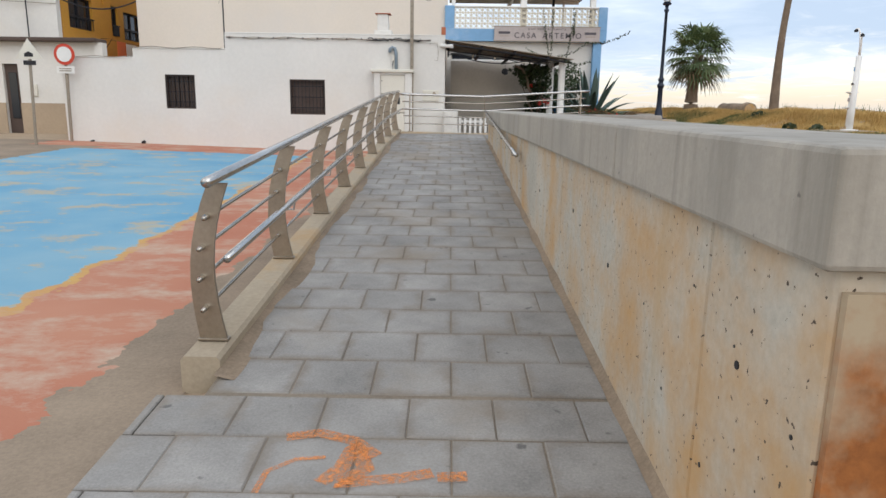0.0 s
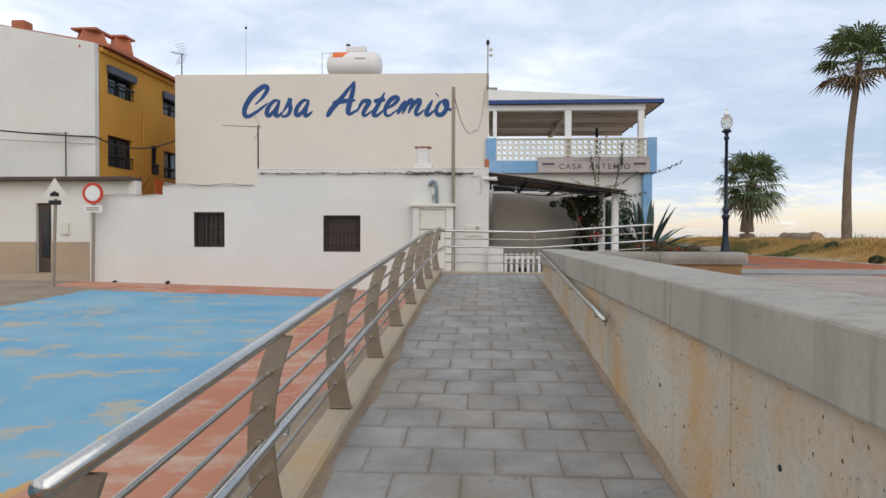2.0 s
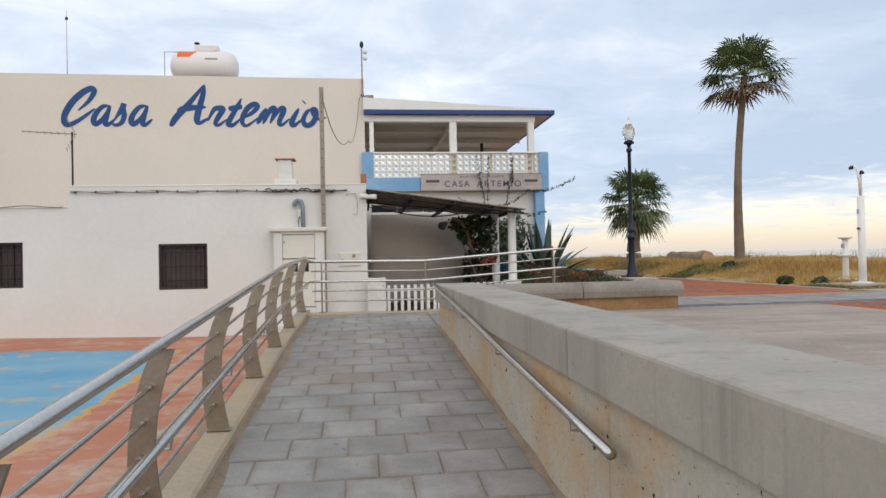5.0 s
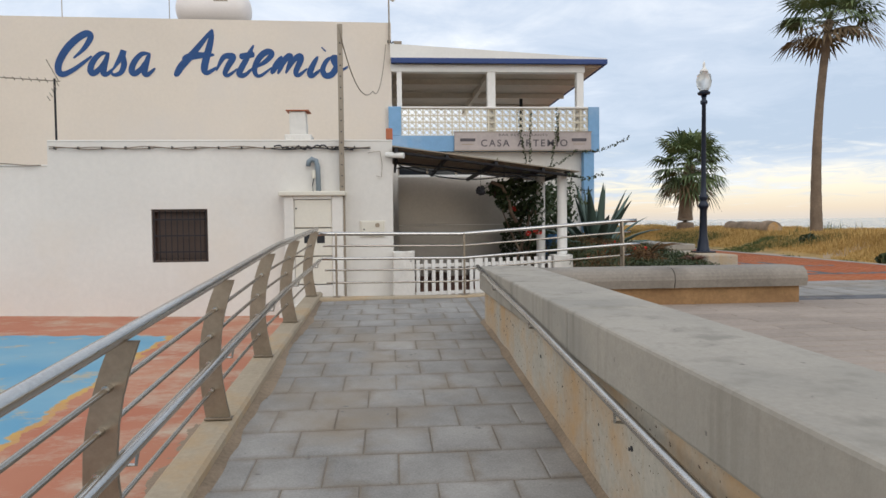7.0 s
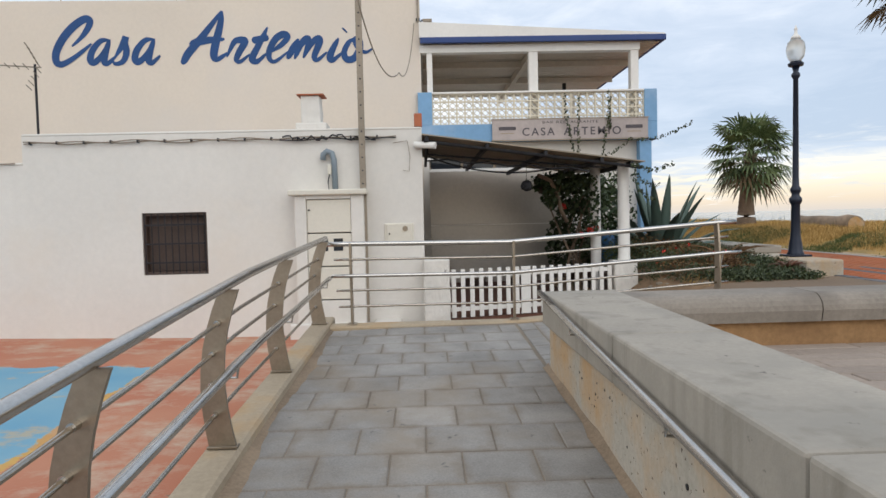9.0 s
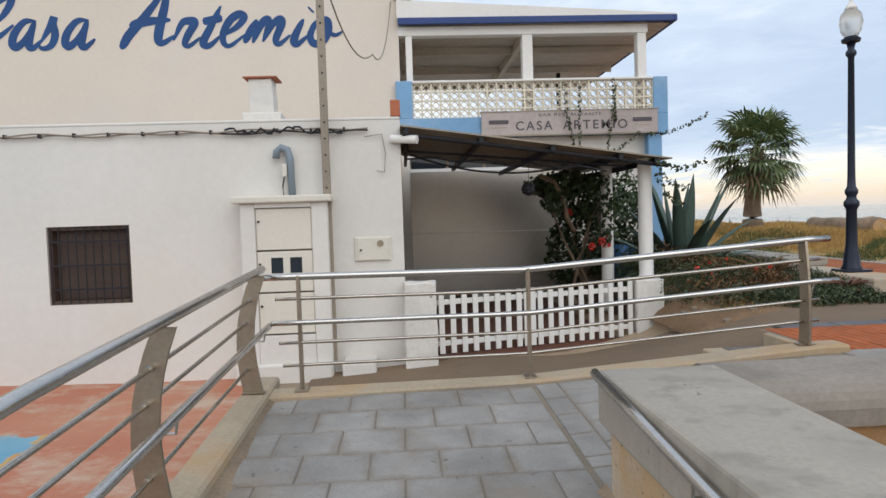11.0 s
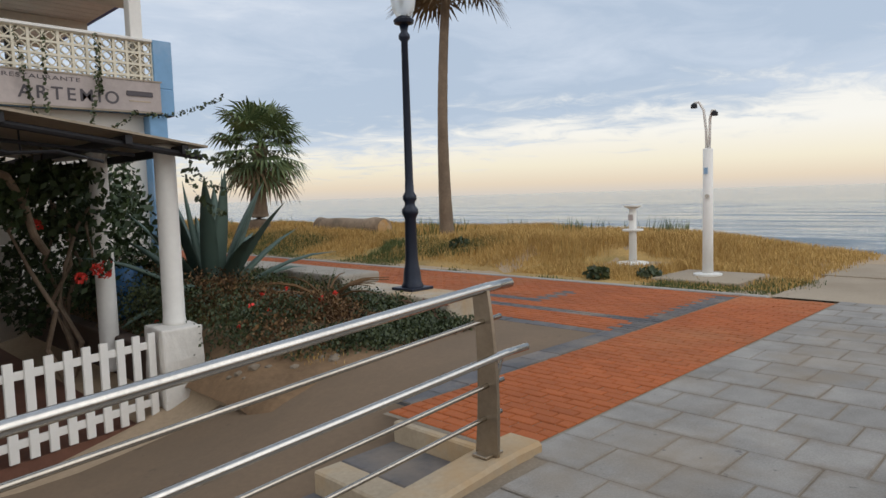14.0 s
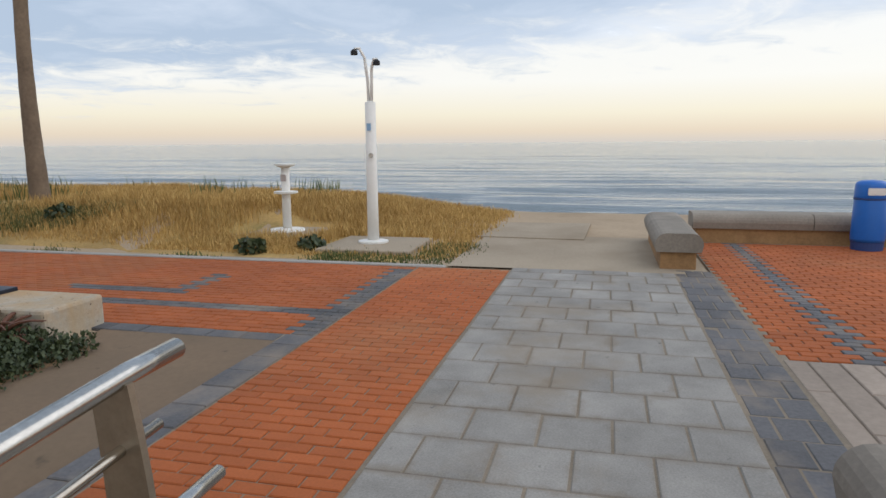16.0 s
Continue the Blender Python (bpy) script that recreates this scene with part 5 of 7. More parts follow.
# ---- roof things ----
def gas_tank():
    t = thing("gas_tank", (-5.25, 28.3, 7.3), "white gas tank with an orange panel lying on the roof", "gas tank")
    prof = [(0.02, -1.08), (0.22, -1.05), (0.38, -0.98), (0.48, -0.86), (0.52, -0.70), (0.52, 0.70), (0.48, 0.86), (0.38, 0.98), (0.22, 1.05), (0.02, 1.08)]
    bm = lathe(B(), prof, 0, 0, 28)
    bm.transform(Matrix.Translation((-5.25, 28.3, 8.14)) @ Matrix.Rotation(math.pi / 2, 4, "Y"))
    part("tank_body", bm, TANKW, t, "", True)
    for x in (-5.9, -4.6):
        part("saddle", box(B(), x - 0.06, x + 0.06, 27.95, 28.65, 7.2, 7.72), CONC, t)
    part("valve_cover", box(B(), -5.55, -4.8, 28.1, 28.5, 8.62, 8.84, 0.04, 2), TANKW, t)
    bm = B()
    rows = []
    for i in range(8):
        a = radians(20 + 5 * i + 3)
        rows.append([bm.verts.new((x, 28.3 - 0.526 * math.cos(a), 8.14 + 0.526 * math.sin(a))) for x in (-6.02, -5.72, -5.42 - 0.03 * (7 - i))])
    for a, b in zip(rows, rows[1:]):
        for k in range(2):
            bm.faces.new((a[k], a[k + 1], b[k + 1], b[k]))
    part("orange_panel", bm, ORANGE, t)
    part("valve", lathe(B(), [(0.05, 8.84), (0.05, 8.9), (0.09, 8.92), (0.09, 8.95), (0.02, 8.98)], -5.5, 28.3, 10), IRON, t)
    part("railing", tube(B(), [(-6.45, 28.0, 7.2), (-6.45, 28.0, 8.55), (-5.9, 28.0, 8.55)], 0.014, 6), GALV, t)
    part("maker_bar", box(B(), -5.15, -4.75, 27.79, 27.80, 8.26, 8.31), POSTMET, t)
    settle(t, 0.22, 0, 0.12)


gas_tank()


def antenna(x, y, z0, z1, label, n=6, yaw=0.0, boom=0.9, grid=False):
    t = thing("tv_antenna", (x, y, z0), label, "antenna", group="roof antennas")
    part("mast", cyl(B(), (x, y, z0), (x, y, z1), 0.022, seg=8), IRON, t)
    m = Matrix.Translation((x, y, z1 - 0.05)) @ Matrix.Rotation(yaw, 4, "Z")
    part("boom", cyl(B(), m @ Vector((-boom, 0, 0)), m @ Vector((0.1, 0, 0)), 0.012, seg=6), GALV, t)
    for k in range(n):
        xx = -boom + boom * k / n
        ln = 0.12 + 0.16 * k / n
        part("element", cyl(B(), m @ Vector((xx, -ln, 0)), m @ Vector((xx, ln, 0)), 0.007, seg=6), GALV, t)
    if grid:
        for s in (-1, 1):
            for k in range(5):
                part("reflector_bar", cyl(B(), m @ Vector((0.05 - 0.04 * k, -0.25, s * 0.08 * (k + 0.6))), m @ Vector((0.05 - 0.04 * k, 0.25, s * 0.08 * (k + 0.6))), 0.008, seg=6), GALV, t)


antenna(-6.75, 22.2, 2.4, 4.98, "television antenna with a grid reflector on a dark mast", 7, 0.35, 1.0, True)
antenna(-11.75, 28.0, 7.0, 8.75, "small television antenna on the roof corner", 4, 1.1, 0.45, True)
antenna(-14.65, 25.2, 3.66, 5.3, "thin television antenna against a white wall", 7, 0.1, 0.95)


def masts():
    t = thing("whip_aerial", (-9.17, 27.9, 7.2), "thin whip aerial standing on the roof", "aerial")
    part("rod", cyl(B(), (-9.17, 27.9, 7.2), (-9.17, 27.9, 9.9), 0.016, 0.007, 8), POSTMET, t)
    part("knob", lathe(B(), [(0.01, 9.6), (0.045, 9.63), (0.045, 9.68), (0.01, 9.71)], -9.17, 27.9, 10), IRON, t)
    c = thing("camera_mast", (-0.05, 27.6, 7.2), "short mast with lamps on the wall corner", "mast")
    part("pole", cyl(B(), (-0.05, 27.05, 6.9), (-0.05, 27.05, 8.55), 0.022, seg=8), GALV, c)
    part("head", lathe(B(), [(0.02, 8.5), (0.06, 8.55), (0.06, 8.66), (0.02, 8.72)], -0.05, 27.05, 10), IRON, c)
    for z in (8.15, 8.35):
        part("lamp", lathe(B(), [(0.02, z - 0.06), (0.07, z - 0.02), (0.07, z + 0.03), (0.02, z + 0.06)], 0.06, 27.03, 10), PALEMET, c)
    part("bracket", box(B(), -0.10, 0.0, 27.06, 27.099, 6.95, 7.02), IRON, c)
    l = thing("flood_lamp", (0.25, 27.0, 7.2), "small flood lamp on the wall corner", "lamp")
    part("arm", tube(B(), [(0.11, 27.2, 7.0), (0.2, 27.1, 7.08), (0.3, 27.0, 7.06)], 0.02, 8), IRON, l)
    part("head", box(B(), 0.22, 0.45, 26.9, 27.1, 6.98, 7.06, 0.01, 1), GALV, l)
    settle(c, 0.15, 0, 0.1)


masts()


# ---- balcony screen and sign ----
def balcony_screen():
    bm = B()
    s, d = 0.1, 0.035
    for a in (-1, 1):
        box(bm, -s, s, -d, d, a * s - (0.02 if a > 0 else 0), a * s + (0 if a > 0 else 0.02))
        box(bm, a * s - (0.02 if a > 0 else 0), a * s + (0 if a > 0 else 0.02), -d, d, -s + 0.02, s - 0.02)
    for k in range(4):
        m = Matrix.Rotation(k * math.pi / 2, 4, "Y")
        box(bm, -0.058, 0.058, -d * 0.8, d * 0.8, -0.008, 0.008, 0, 1, m @ Matrix.Translation((0.04, 0, 0.04)) @ Matrix.Rotation(math.pi / 4, 4, "Y"))
        box(bm, 0.055, 0.085, -d * 0.8, d * 0.8, -0.007, 0.007, 0, 1, m)
    me = mesh_of("screen_block", bm, SCREEN)
    wall = thing("balcony_screen", (3, 26.5, 4.34), "pierced screen of cream concrete breeze blocks on the balcony", "screen", kind="structure")
    nx, nz = 26, 4
    wx, wz = (5.66 - 0.40) / nx, (5.09 - 4.34) / nz
    for i in range(nx):
        for j in range(nz):
            ob = new("screen_block", me)
            ob.parent = wall
            ob.matrix_parent_inverse = wall.matrix_basis.inverted()
            ob.matrix_basis = Matrix.Translation((0.40 + wx * (i + 0.5), 26.51, 4.34 + wz * (j + 0.5))) @ Matrix.Diagonal((wx / 0.2, 1, wz / 0.2, 1))
    settle(wall, 0, 0, 0, 1.028)


SCREEN = material("cream_block", (0.74, 0.68, 0.55), 0.85, vary=0.08, small=12, bump=0.1)
balcony_screen()


def name_sign():
    t = thing("restaurant_sign", (3.8, 26.38, 4.1), "long weathered grey sign panel with dark lettering below the balcony", "sign")
    part("panel", box(B(), 1.86, 5.72, 26.36, 26.42, 3.93, 4.42, 0.006, 1), SIGN, t)
    part("frame", box(box(B(), 1.84, 5.74, 26.35, 26.42, 3.905, 3.93), 1.84, 5.74, 26.35, 26.42, 4.42, 4.445), GALV, t)
    text_mesh("lettering", "CASA", 0.27, SIGNTXT, t, Matrix.Translation((2.60, 26.357, 4.03)) @ UPR, 0, 0.003, 0.003, 0.80, 1.3)
    text_mesh("lettering", "ARTEMIO", 0.27, SIGNTXT, t, Matrix.Translation((3.62, 26.357, 4.03)) @ UPR, 0, 0.003, 0.003, 1.42, 1.3)
    text_mesh("small_lettering", "BAR RESTAURANTE", 0.09, SIGNTXT, t, Matrix.Translation((3.1, 26.357, 4.315)) @ UPR, 0, 0.0, 0.002, 1.38, 1.1)
    for x in (2.02, 5.16):
        part("emblem_bar", box(B(), x, x + 0.42, 26.352, 26.359, 4.17, 4.25, 0.01, 1), SIGNTXT, t)
        part("emblem_line", box(B(), x + 0.04, x + 0.38, 26.354, 26.359, 4.08, 4.10), POSTMET, t)
    settle(t, 0, 0, 0, 1.028)


name_sign()


# ---- houses at the back of the court ----
def yellow_house():
    t = thing("yellow_house", (-17, 29, 0.2), "ochre yellow house with dark shuttered windows and red chimneys", "house", kind="structure")
    X = -13.7
    wins = [(25.5, 27.3, 6.85, 7.85, "s"), (29.7, 31.6, 6.85, 7.80, "s"), (25.5, 27.2, 4.2, 5.35, "g"), (28.7, 29.3, 4.2, 5.4, "n"), (29.75, 31.5, 4.15, 5.3, "g")]
    ys = sorted({25.0, 34.0, *[w[0] for w in wins], *[w[1] for w in wins]})
    bm = B()
    for a, b in zip(ys, ys[1:]):
        holes = sorted((w[2], w[3]) for w in wins if w[0] <= a and b <= w[1])
        z = 0.1
        for z0, z1 in holes + [(8.4, None)]:
            if z0 > z:
                box(bm, X - 0.25, X, a, b, z, z0)
            z = z1
    part("wall_front", bm, OCHRE, t)
    part("wall_side", box(B(), -24, X - 0.252, 33.8, 34.0, 0.1, 8.4), OCHRE, t)
    part("roof", prism(B(), [(-24.5, 10.4), (X + 0.35, 8.38), (X + 0.35, 8.5), (-24.5, 10.55)], 25.0, 34.1, "y"), TERRA, t)
    part("cornice", box(B(), X - 0.01, X + 0.12, 25.0, 34.0, 8.22, 8.38, 0.02, 1), OCHRE, t)
    for y0, y1, z0, z1, k in wins:
        w = part("window", box(B(), X - 0.2, X - 0.17, y0, y1, z0, z1), GLASS_D, t, "dark window in a deep reveal")
        f = B()
        for c in (y0, (y0 + y1) / 2 - 0.03, y1 - 0.06):
            box(f, X - 0.17, X - 0.11, c, c + 0.06, z0, z1)
        box(f, X - 0.17, X - 0.11, y0 + 0.06, y1 - 0.06, z0, z0 + 0.06)
        box(f, X - 0.17, X - 0.11, y0 + 0.06, y1 - 0.06, z1 - 0.07, z1)
        part("window_frame", f, IRON, w)
        for i in range(9):
            y = y0 + 0.08 + (y1 - y0 - 0.16) * i / 8
            part("balcony_bar", cyl(B(), (X + 0.04, y, z0 + 0.02), (X + 0.04, y, z0 + 0.42), 0.012, seg=6), IRON, w)
        part("balcony_rail", box(B(), X - 0.02, X + 0.06, y0, y1, z0 + 0.40, z0 + 0.45), IRON, w)
        if k == "s":
            part("shutter_box", box(B(), X - 0.1, X + 0.14, y0 - 0.05, y1 + 0.05, z1 - 0.28, z1 + 0.02, 0.02, 1), SHUTBOX, w)
    for y, z0, z1, s in ((25.4, 8.3, 9.0, 0.75), (27.4, 8.2, 9.35, 0.62)):
        bm = B()
        cyl(bm, (X - 0.55, y, z0), (X - 0.55, y, z1), s, s * 0.62, 4)
        c = part("chimney", bm, TERRA, t, "tapered terracotta chimney")
        part("chimney_cap", box(B(), X - 0.55 - s * 0.62, X - 0.55 + s * 0.62, y - s * 0.62, y + s * 0.62, z1, z1 + 0.07), TERRA, c)
    part("pipe", cyl(B(), (X + 0.04, 28.0, 5.3), (X + 0.04, 28.0, 6.6), 0.03, seg=8), OCHRE, t)
    settle(t, 0, 0.7, 0)
    l = thing("laundry", (-14.5, 29, 3.2), "orange and white laundry hung below the windows", "laundry")
    part("orange_cloth", box(B(), X + 0.42, X + 0.44, 28.1, 28.85, 3.1, 3.95, 0.005, 1), ORANGE, l)
    part("white_cloth", box(B(), X + 0.42, X + 0.44, 28.9, 29.8, 3.1, 3.9, 0.005, 1), WHITE, l)
    part("line", cyl(B(), (X + 0.43, 27.6, 3.95), (X + 0.43, 30.2, 3.93), 0.008, seg=6), IRON, l)
    part("bracket", tube(B(), [(X, 27.7, 4.0), (X + 0.45, 27.7, 4.0), (X, 27.7, 3.4)], 0.015, 6), IRON, l)
    settle(l, 0, 0.7, 0)


SHUTBOX = material("blue_grey_shutter", (0.05, 0.06, 0.085), 0.6, vary=0.1, bump=0.05)
yellow_house()


def white_house():
    t = thing("white_house", (-20, 25, 0.2), "tall white house with a tan plinth and a dark doorway", "house", kind="structure")
    bm = B()
    prism(bm, [(-30, 3.6), (-13.70, 3.6), (-13.70, 8.45), (-30, 11.6)], 25.4, 25.65, "y")
    part("wall_upper", bm, RENDER, t)
    bm = B()
    box(bm, -30, -15.55, 24.9, 25.15, 0.05, 3.55)
    box(bm, -15.00, -11.9, 24.9, 25.15, 0.05, 3.55)
    box(bm, -15.55, -15.00, 24.9, 25.15, 2.8, 3.55)
    part("wall_lower", bm, RENDER, t)
    part("plinth", box(box(B(), -30, -15.55, 24.86, 24.899, 0.05, 1.45), -15.00, -11.9, 24.86, 24.899, 0.05, 1.45), TANP, t, "tan painted plinth")
    d = part("door", box(B(), -15.55, -15.00, 25.02, 25.08, 0.1, 2.8, 0.01, 1), DARKWOOD, t, "dark narrow house door")
    part("door_panel", box(B(), -15.42, -15.13, 24.99, 25.02, 0.9, 2.5, 0.01, 1), GLASS_D, d)
    part("ledge", box(B(), -30, -12.0, 24.5, 25.4, 3.55, 3.68, 0.02, 1), DARKWOOD, t)
    part("meter", box(B(), -14.6, -14.35, 24.82, 24.9, 1.7, 2.1, 0.01, 1), PALEMET, t)
    part("chimney", box(B(), -17.2, -16.7, 26, 26.5, 8.5, 9.5, 0.03, 1), TERRA, t)
    part("pillar", box(B(), -12.2, -11.9, 24.8, 24.899, 0.05, 3.55, 0.01, 1), RENDER, t)


TANP = material("tan_plinth", (0.42, 0.32, 0.22), 0.9, vary=0.1, bump=0.15)
white_house()


def road_signs():
    t = thing("no_entry_sign", (-11.9, 20.4, 0.2), "round white sign with a red rim on a grey post", "road sign")
    part("post", cyl(B(), (-11.93, 20.45, 0.15), (-11.87, 20.45, 3.05), 0.045, seg=10), GALV, t)
    part("disc", cyl(B(), (-11.87, 20.40, 2.76), (-11.87, 20.38, 2.76), 0.30, seg=32), RED, t)
    part("face", cyl(B(), (-11.87, 20.38, 2.76), (-11.87, 20.372, 2.76), 0.215, seg=32), WHITE, t)
    part("plate", box(B(), -12.13, -11.61, 20.37, 20.40, 2.22, 2.42, 0.005, 1), WHITE, t)
    for z in (2.34, 2.28):
        part("text_bar", box(B(), -12.05, -11.69, 20.365, 20.37, z, z + 0.03), POSTMET, t)
    w = thing("warning_sign", (-12.85, 19.15, 0.15), "triangular warning sign seen with a pale face on a thin post", "road sign")
    part("post", cyl(B(), (-12.86, 19.18, 0.1), (-12.76, 19.18, 3.0), 0.04, seg=10), GALV, w)
    part("panel", prism(B(), [(-13.13, 2.54), (-12.39, 2.54), (-12.76, 3.08)], 19.12, 19.145, "y"), PALEMET, w)
    part("symbol", prism(B(), [(-12.88, 2.60), (-12.64, 2.60), (-12.64, 2.68), (-12.76, 2.74), (-12.88, 2.68)], 19.112, 19.12, "y"), IRON, w)
    part("rubber_plate", box(B(), -12.93, -12.59, 19.12, 19.14, 2.38, 2.5, 0.004, 1), IRON, w)
    settle(t, 0.94, 0.25, 0.1)
    settle(w, 1.56, 0.25, 0.1)


road_signs()


# ---- litter bin, log ----
def litter_bin(x, y):
    t = thing("litter_bin", (x, y, UPPER), "bright blue plastic litter bin with a slot lid", "bin")
    z = UPPER
    blue = material("bin_plastic", (0.01, 0.13, 0.50), 0.4, vary=0.06, bump=0.02)
    part("body", lathe(B(), [(0.25, z + 0.14), (0.26, z + 0.2), (0.245, z + 0.84), (0.24, z + 0.86)], x, y, 24), blue, t, "", True)
    part("base", lathe(B(), [(0.24, z), (0.245, z + 0.14)], x, y, 24), NAVY, t)
    lid = part("lid", lathe(B(), [(0.245, z + 0.86), (0.25, z + 0.90), (0.245, z + 1.08), (0.225, z + 1.13), (0.15, z + 1.16), (0.02, z + 1.17)], x, y, 24), blue, t, "", True)
    part("slot", box(B(), x - 0.255, x - 0.236, y - 0.13, y + 0.13, z + 0.93, z + 1.05, 0.02, 2), WHITE, lid)
    part("rim", lathe(B(), [(0.25, z + 0.845), (0.258, z + 0.85), (0.258, z + 0.875), (0.25, z + 0.88)], x, y, 24), NAVY, t)
    t.matrix_basis = t.matrix_basis @ Matrix.Scale(0.80, 4)


litter_bin(12.32, 13.0)


def drift_log():
    t = thing("fallen_log", (12.9, 30, 1.5), "weathered palm log lying on the dune grass", "log")
    bm = B()
    random.seed(8)
    pts = [(12.85 + 0.02 * k, 29.3 + 0.40 * k, 1.60 + random.uniform(-0.015, 0.015)) for k in range(9)]
    tube(bm, pts, [0.265 + 0.02 * math.sin(k * 1.7) for k in range(9)], 18)
    part("trunk", bm, LOGM, t, "", True)
    part("cut_end", cyl(B(), (12.85, 29.3, 1.60), (12.85, 29.285, 1.60), 0.235, seg=18), STAINED, t)


LOGM = material("weathered_log", (0.30, 0.22, 0.15), 0.95, vary=0.3, big=2.5, small=14, bump=0.6)
drift_log()


# ---- plants ----
def leafmat(name, a, b, rough=0.6):
    m = bpy.data.materials.new(name)
    m.use_nodes = True
    nt = m.node_tree
    bs = nt.nodes["Principled BSDF"]
    g = nt.nodes.new("ShaderNodeNewGeometry")
    n = nd(nt, "ShaderNodeTexNoise", Scale=1.4, Detail=3.0)
    nt.links.new(g.outputs["Position"], n.inputs["Vector"])
    f = mth(nt, "ADD", mth(nt, "MULTIPLY", g.outputs["Random Per Island"], 0.6), mth(nt, "MULTIPLY", n.outputs[0], 0.4))
    nt.links.new(ramp(nt, f, [(0.15, a), (0.85, b)]), bs.inputs["Base Color"])
    bs.inputs["Roughness"].default_value = rough
    return m


PALM = leafmat("palm_leaf", (0.05, 0.085, 0.032), (0.16, 0.20, 0.075))
DRYPALM = leafmat("dry_palm_leaf", (0.09, 0.06, 0.03), (0.19, 0.13, 0.07), 0.9)
STRAW = leafmat("dry_grass", (0.36, 0.215, 0.06), (0.68, 0.46, 0.17), 0.9)
GREENG = leafmat("green_grass", (0.045, 0.075, 0.02), (0.16, 0.17, 0.05), 0.8)
VINE = leafmat("vine_leaf", (0.015, 0.032, 0.010), (0.055, 0.085, 0.025))
SHRUB = leafmat("shrub_leaf", (0.018, 0.034, 0.012), (0.07, 0.085, 0.028))
BROWNS = leafmat("dry_shrub_leaf", (0.07, 0.034, 0.015), (0.20, 0.11, 0.042), 0.9)
AGAVE = leafmat("agave_leaf", (0.055, 0.095, 0.075), (0.12, 0.17, 0.14))
ALOE = leafmat("aloe_leaf", (0.10, 0.035, 0.02), (0.17, 0.075, 0.04))
FLOWER = material("red_flower", (0.62, 0.035, 0.02), 0.6, vary=0.1, bump=0.0)
BARK = material("palm_bark", (0.20, 0.145, 0.10), 0.95, vary=0.25, big=2.0, small=18, bump=0.6)


def raw(name, vs, fs, mat, parent=None, label="", category="", kind=""):
    me = bpy.data.meshes.new(name)
    me.from_pydata(vs, [], fs)
    me.materials.append(mat)
    ob = new(name, me)
    if parent is not None:
        ob.parent = parent
        ob.matrix_parent_inverse = parent.matrix_basis.inverted()
    return tagged(ob, label, category, "", kind)


def fan_palm(x, y, z, top, lean, size, n, label, seed, skirt, girth=1.0, fall=2.05):
    rnd = random.Random(seed)
    t = thing("fan_palm", (x, y, z), label, "palm", group="fan palms")
    base, head = Vector((x, y, z - 0.3)), Vector((x + lean[0], y + lean[1], top))
    k = 26
    pts, rs = [], []
    for i in range(k + 1):
        s = i / k
        p = base.lerp(head, s) + Vector((-lean[0] * 0.35 * math.sin(s * 3.14), 0, 0))
        pts.append(p)
        rs.append(size * girth * (0.13 + 0.09 * (1 - s) ** 3) * (1 + 0.035 * (i % 2)))
    part("trunk", tube(B(), pts, rs, 14), BARK, t, "", True)
    vs, fs, vd, fd = [], [], [], []
    for i in range(n):
        a = 2.4 * i + rnd.uniform(-0.3, 0.3)
        s = i / n
        el = 1.35 - fall * s + rnd.uniform(-0.15, 0.15)
        dead = s > 1 - skirt
        V, F = (vd, fd) if dead else (vs, fs)
        out = Vector((math.cos(a) * math.cos(el), math.sin(a) * math.cos(el), math.sin(el)))
        side = out.cross(Vector((0, 0, 1))).normalized()
        up = side.cross(out).normalized()
        pet = size * rnd.uniform(0.62, 0.85)
        hub = head + out * pet - Vector((0, 0, 0.08 * pet))
        w = 0.02 * size
        b = len(V)
        V += [head + side * w, head - side * w, hub - side * w * 0.7, hub + side * w * 0.7]
        F.append((b, b + 1, b + 2, b + 3))
        L = size * rnd.uniform(0.62, 0.86)
        m = 17
        for j in range(m):
            th = (j / (m - 1) - 0.5) * 3.9
            d = out * math.cos(th) + side * math.sin(th) + up * (0.16 * math.cos(th * 0.5) - 0.10)
            ln = L * (0.72 + 0.28 * math.cos(th * 0.5)) * rnd.uniform(0.88, 1.06)
            wv = (side * math.cos(th) - out * math.sin(th)) * (0.034 * size)
            mid = hub + d * ln * 0.55
            droop = Vector((0, 0, -ln * rnd.uniform(0.14, 0.42)))
            tip = hub + d * ln * 0.92 + droop
            b = len(V)
            V += [hub, mid + wv, mid - wv + up * 0.012, tip]
            F += [(b, b + 1, b + 2), (b + 1, b + 3, b + 2)]
    raw("crown", vs, fs, PALM, t, "green fan-shaped leaves")
    raw("dead_leaves", vd, fd, DRYPALM, t, "dry drooping dead leaves")
    return t


fan_palm(12.55, 26.6, 1.6, 7.75, (0.45, 0.2), 1.2, 42, "tall slender fan palm on the grassy dune", 3, 0.22, 0.70)
fan_palm(12.35, 35.0, 1.8, 4.25, (0.2, 0.0), 1.36, 58, "short bushy fan palm with a thick trunk", 7, 0.12, 1.25, 2.45)


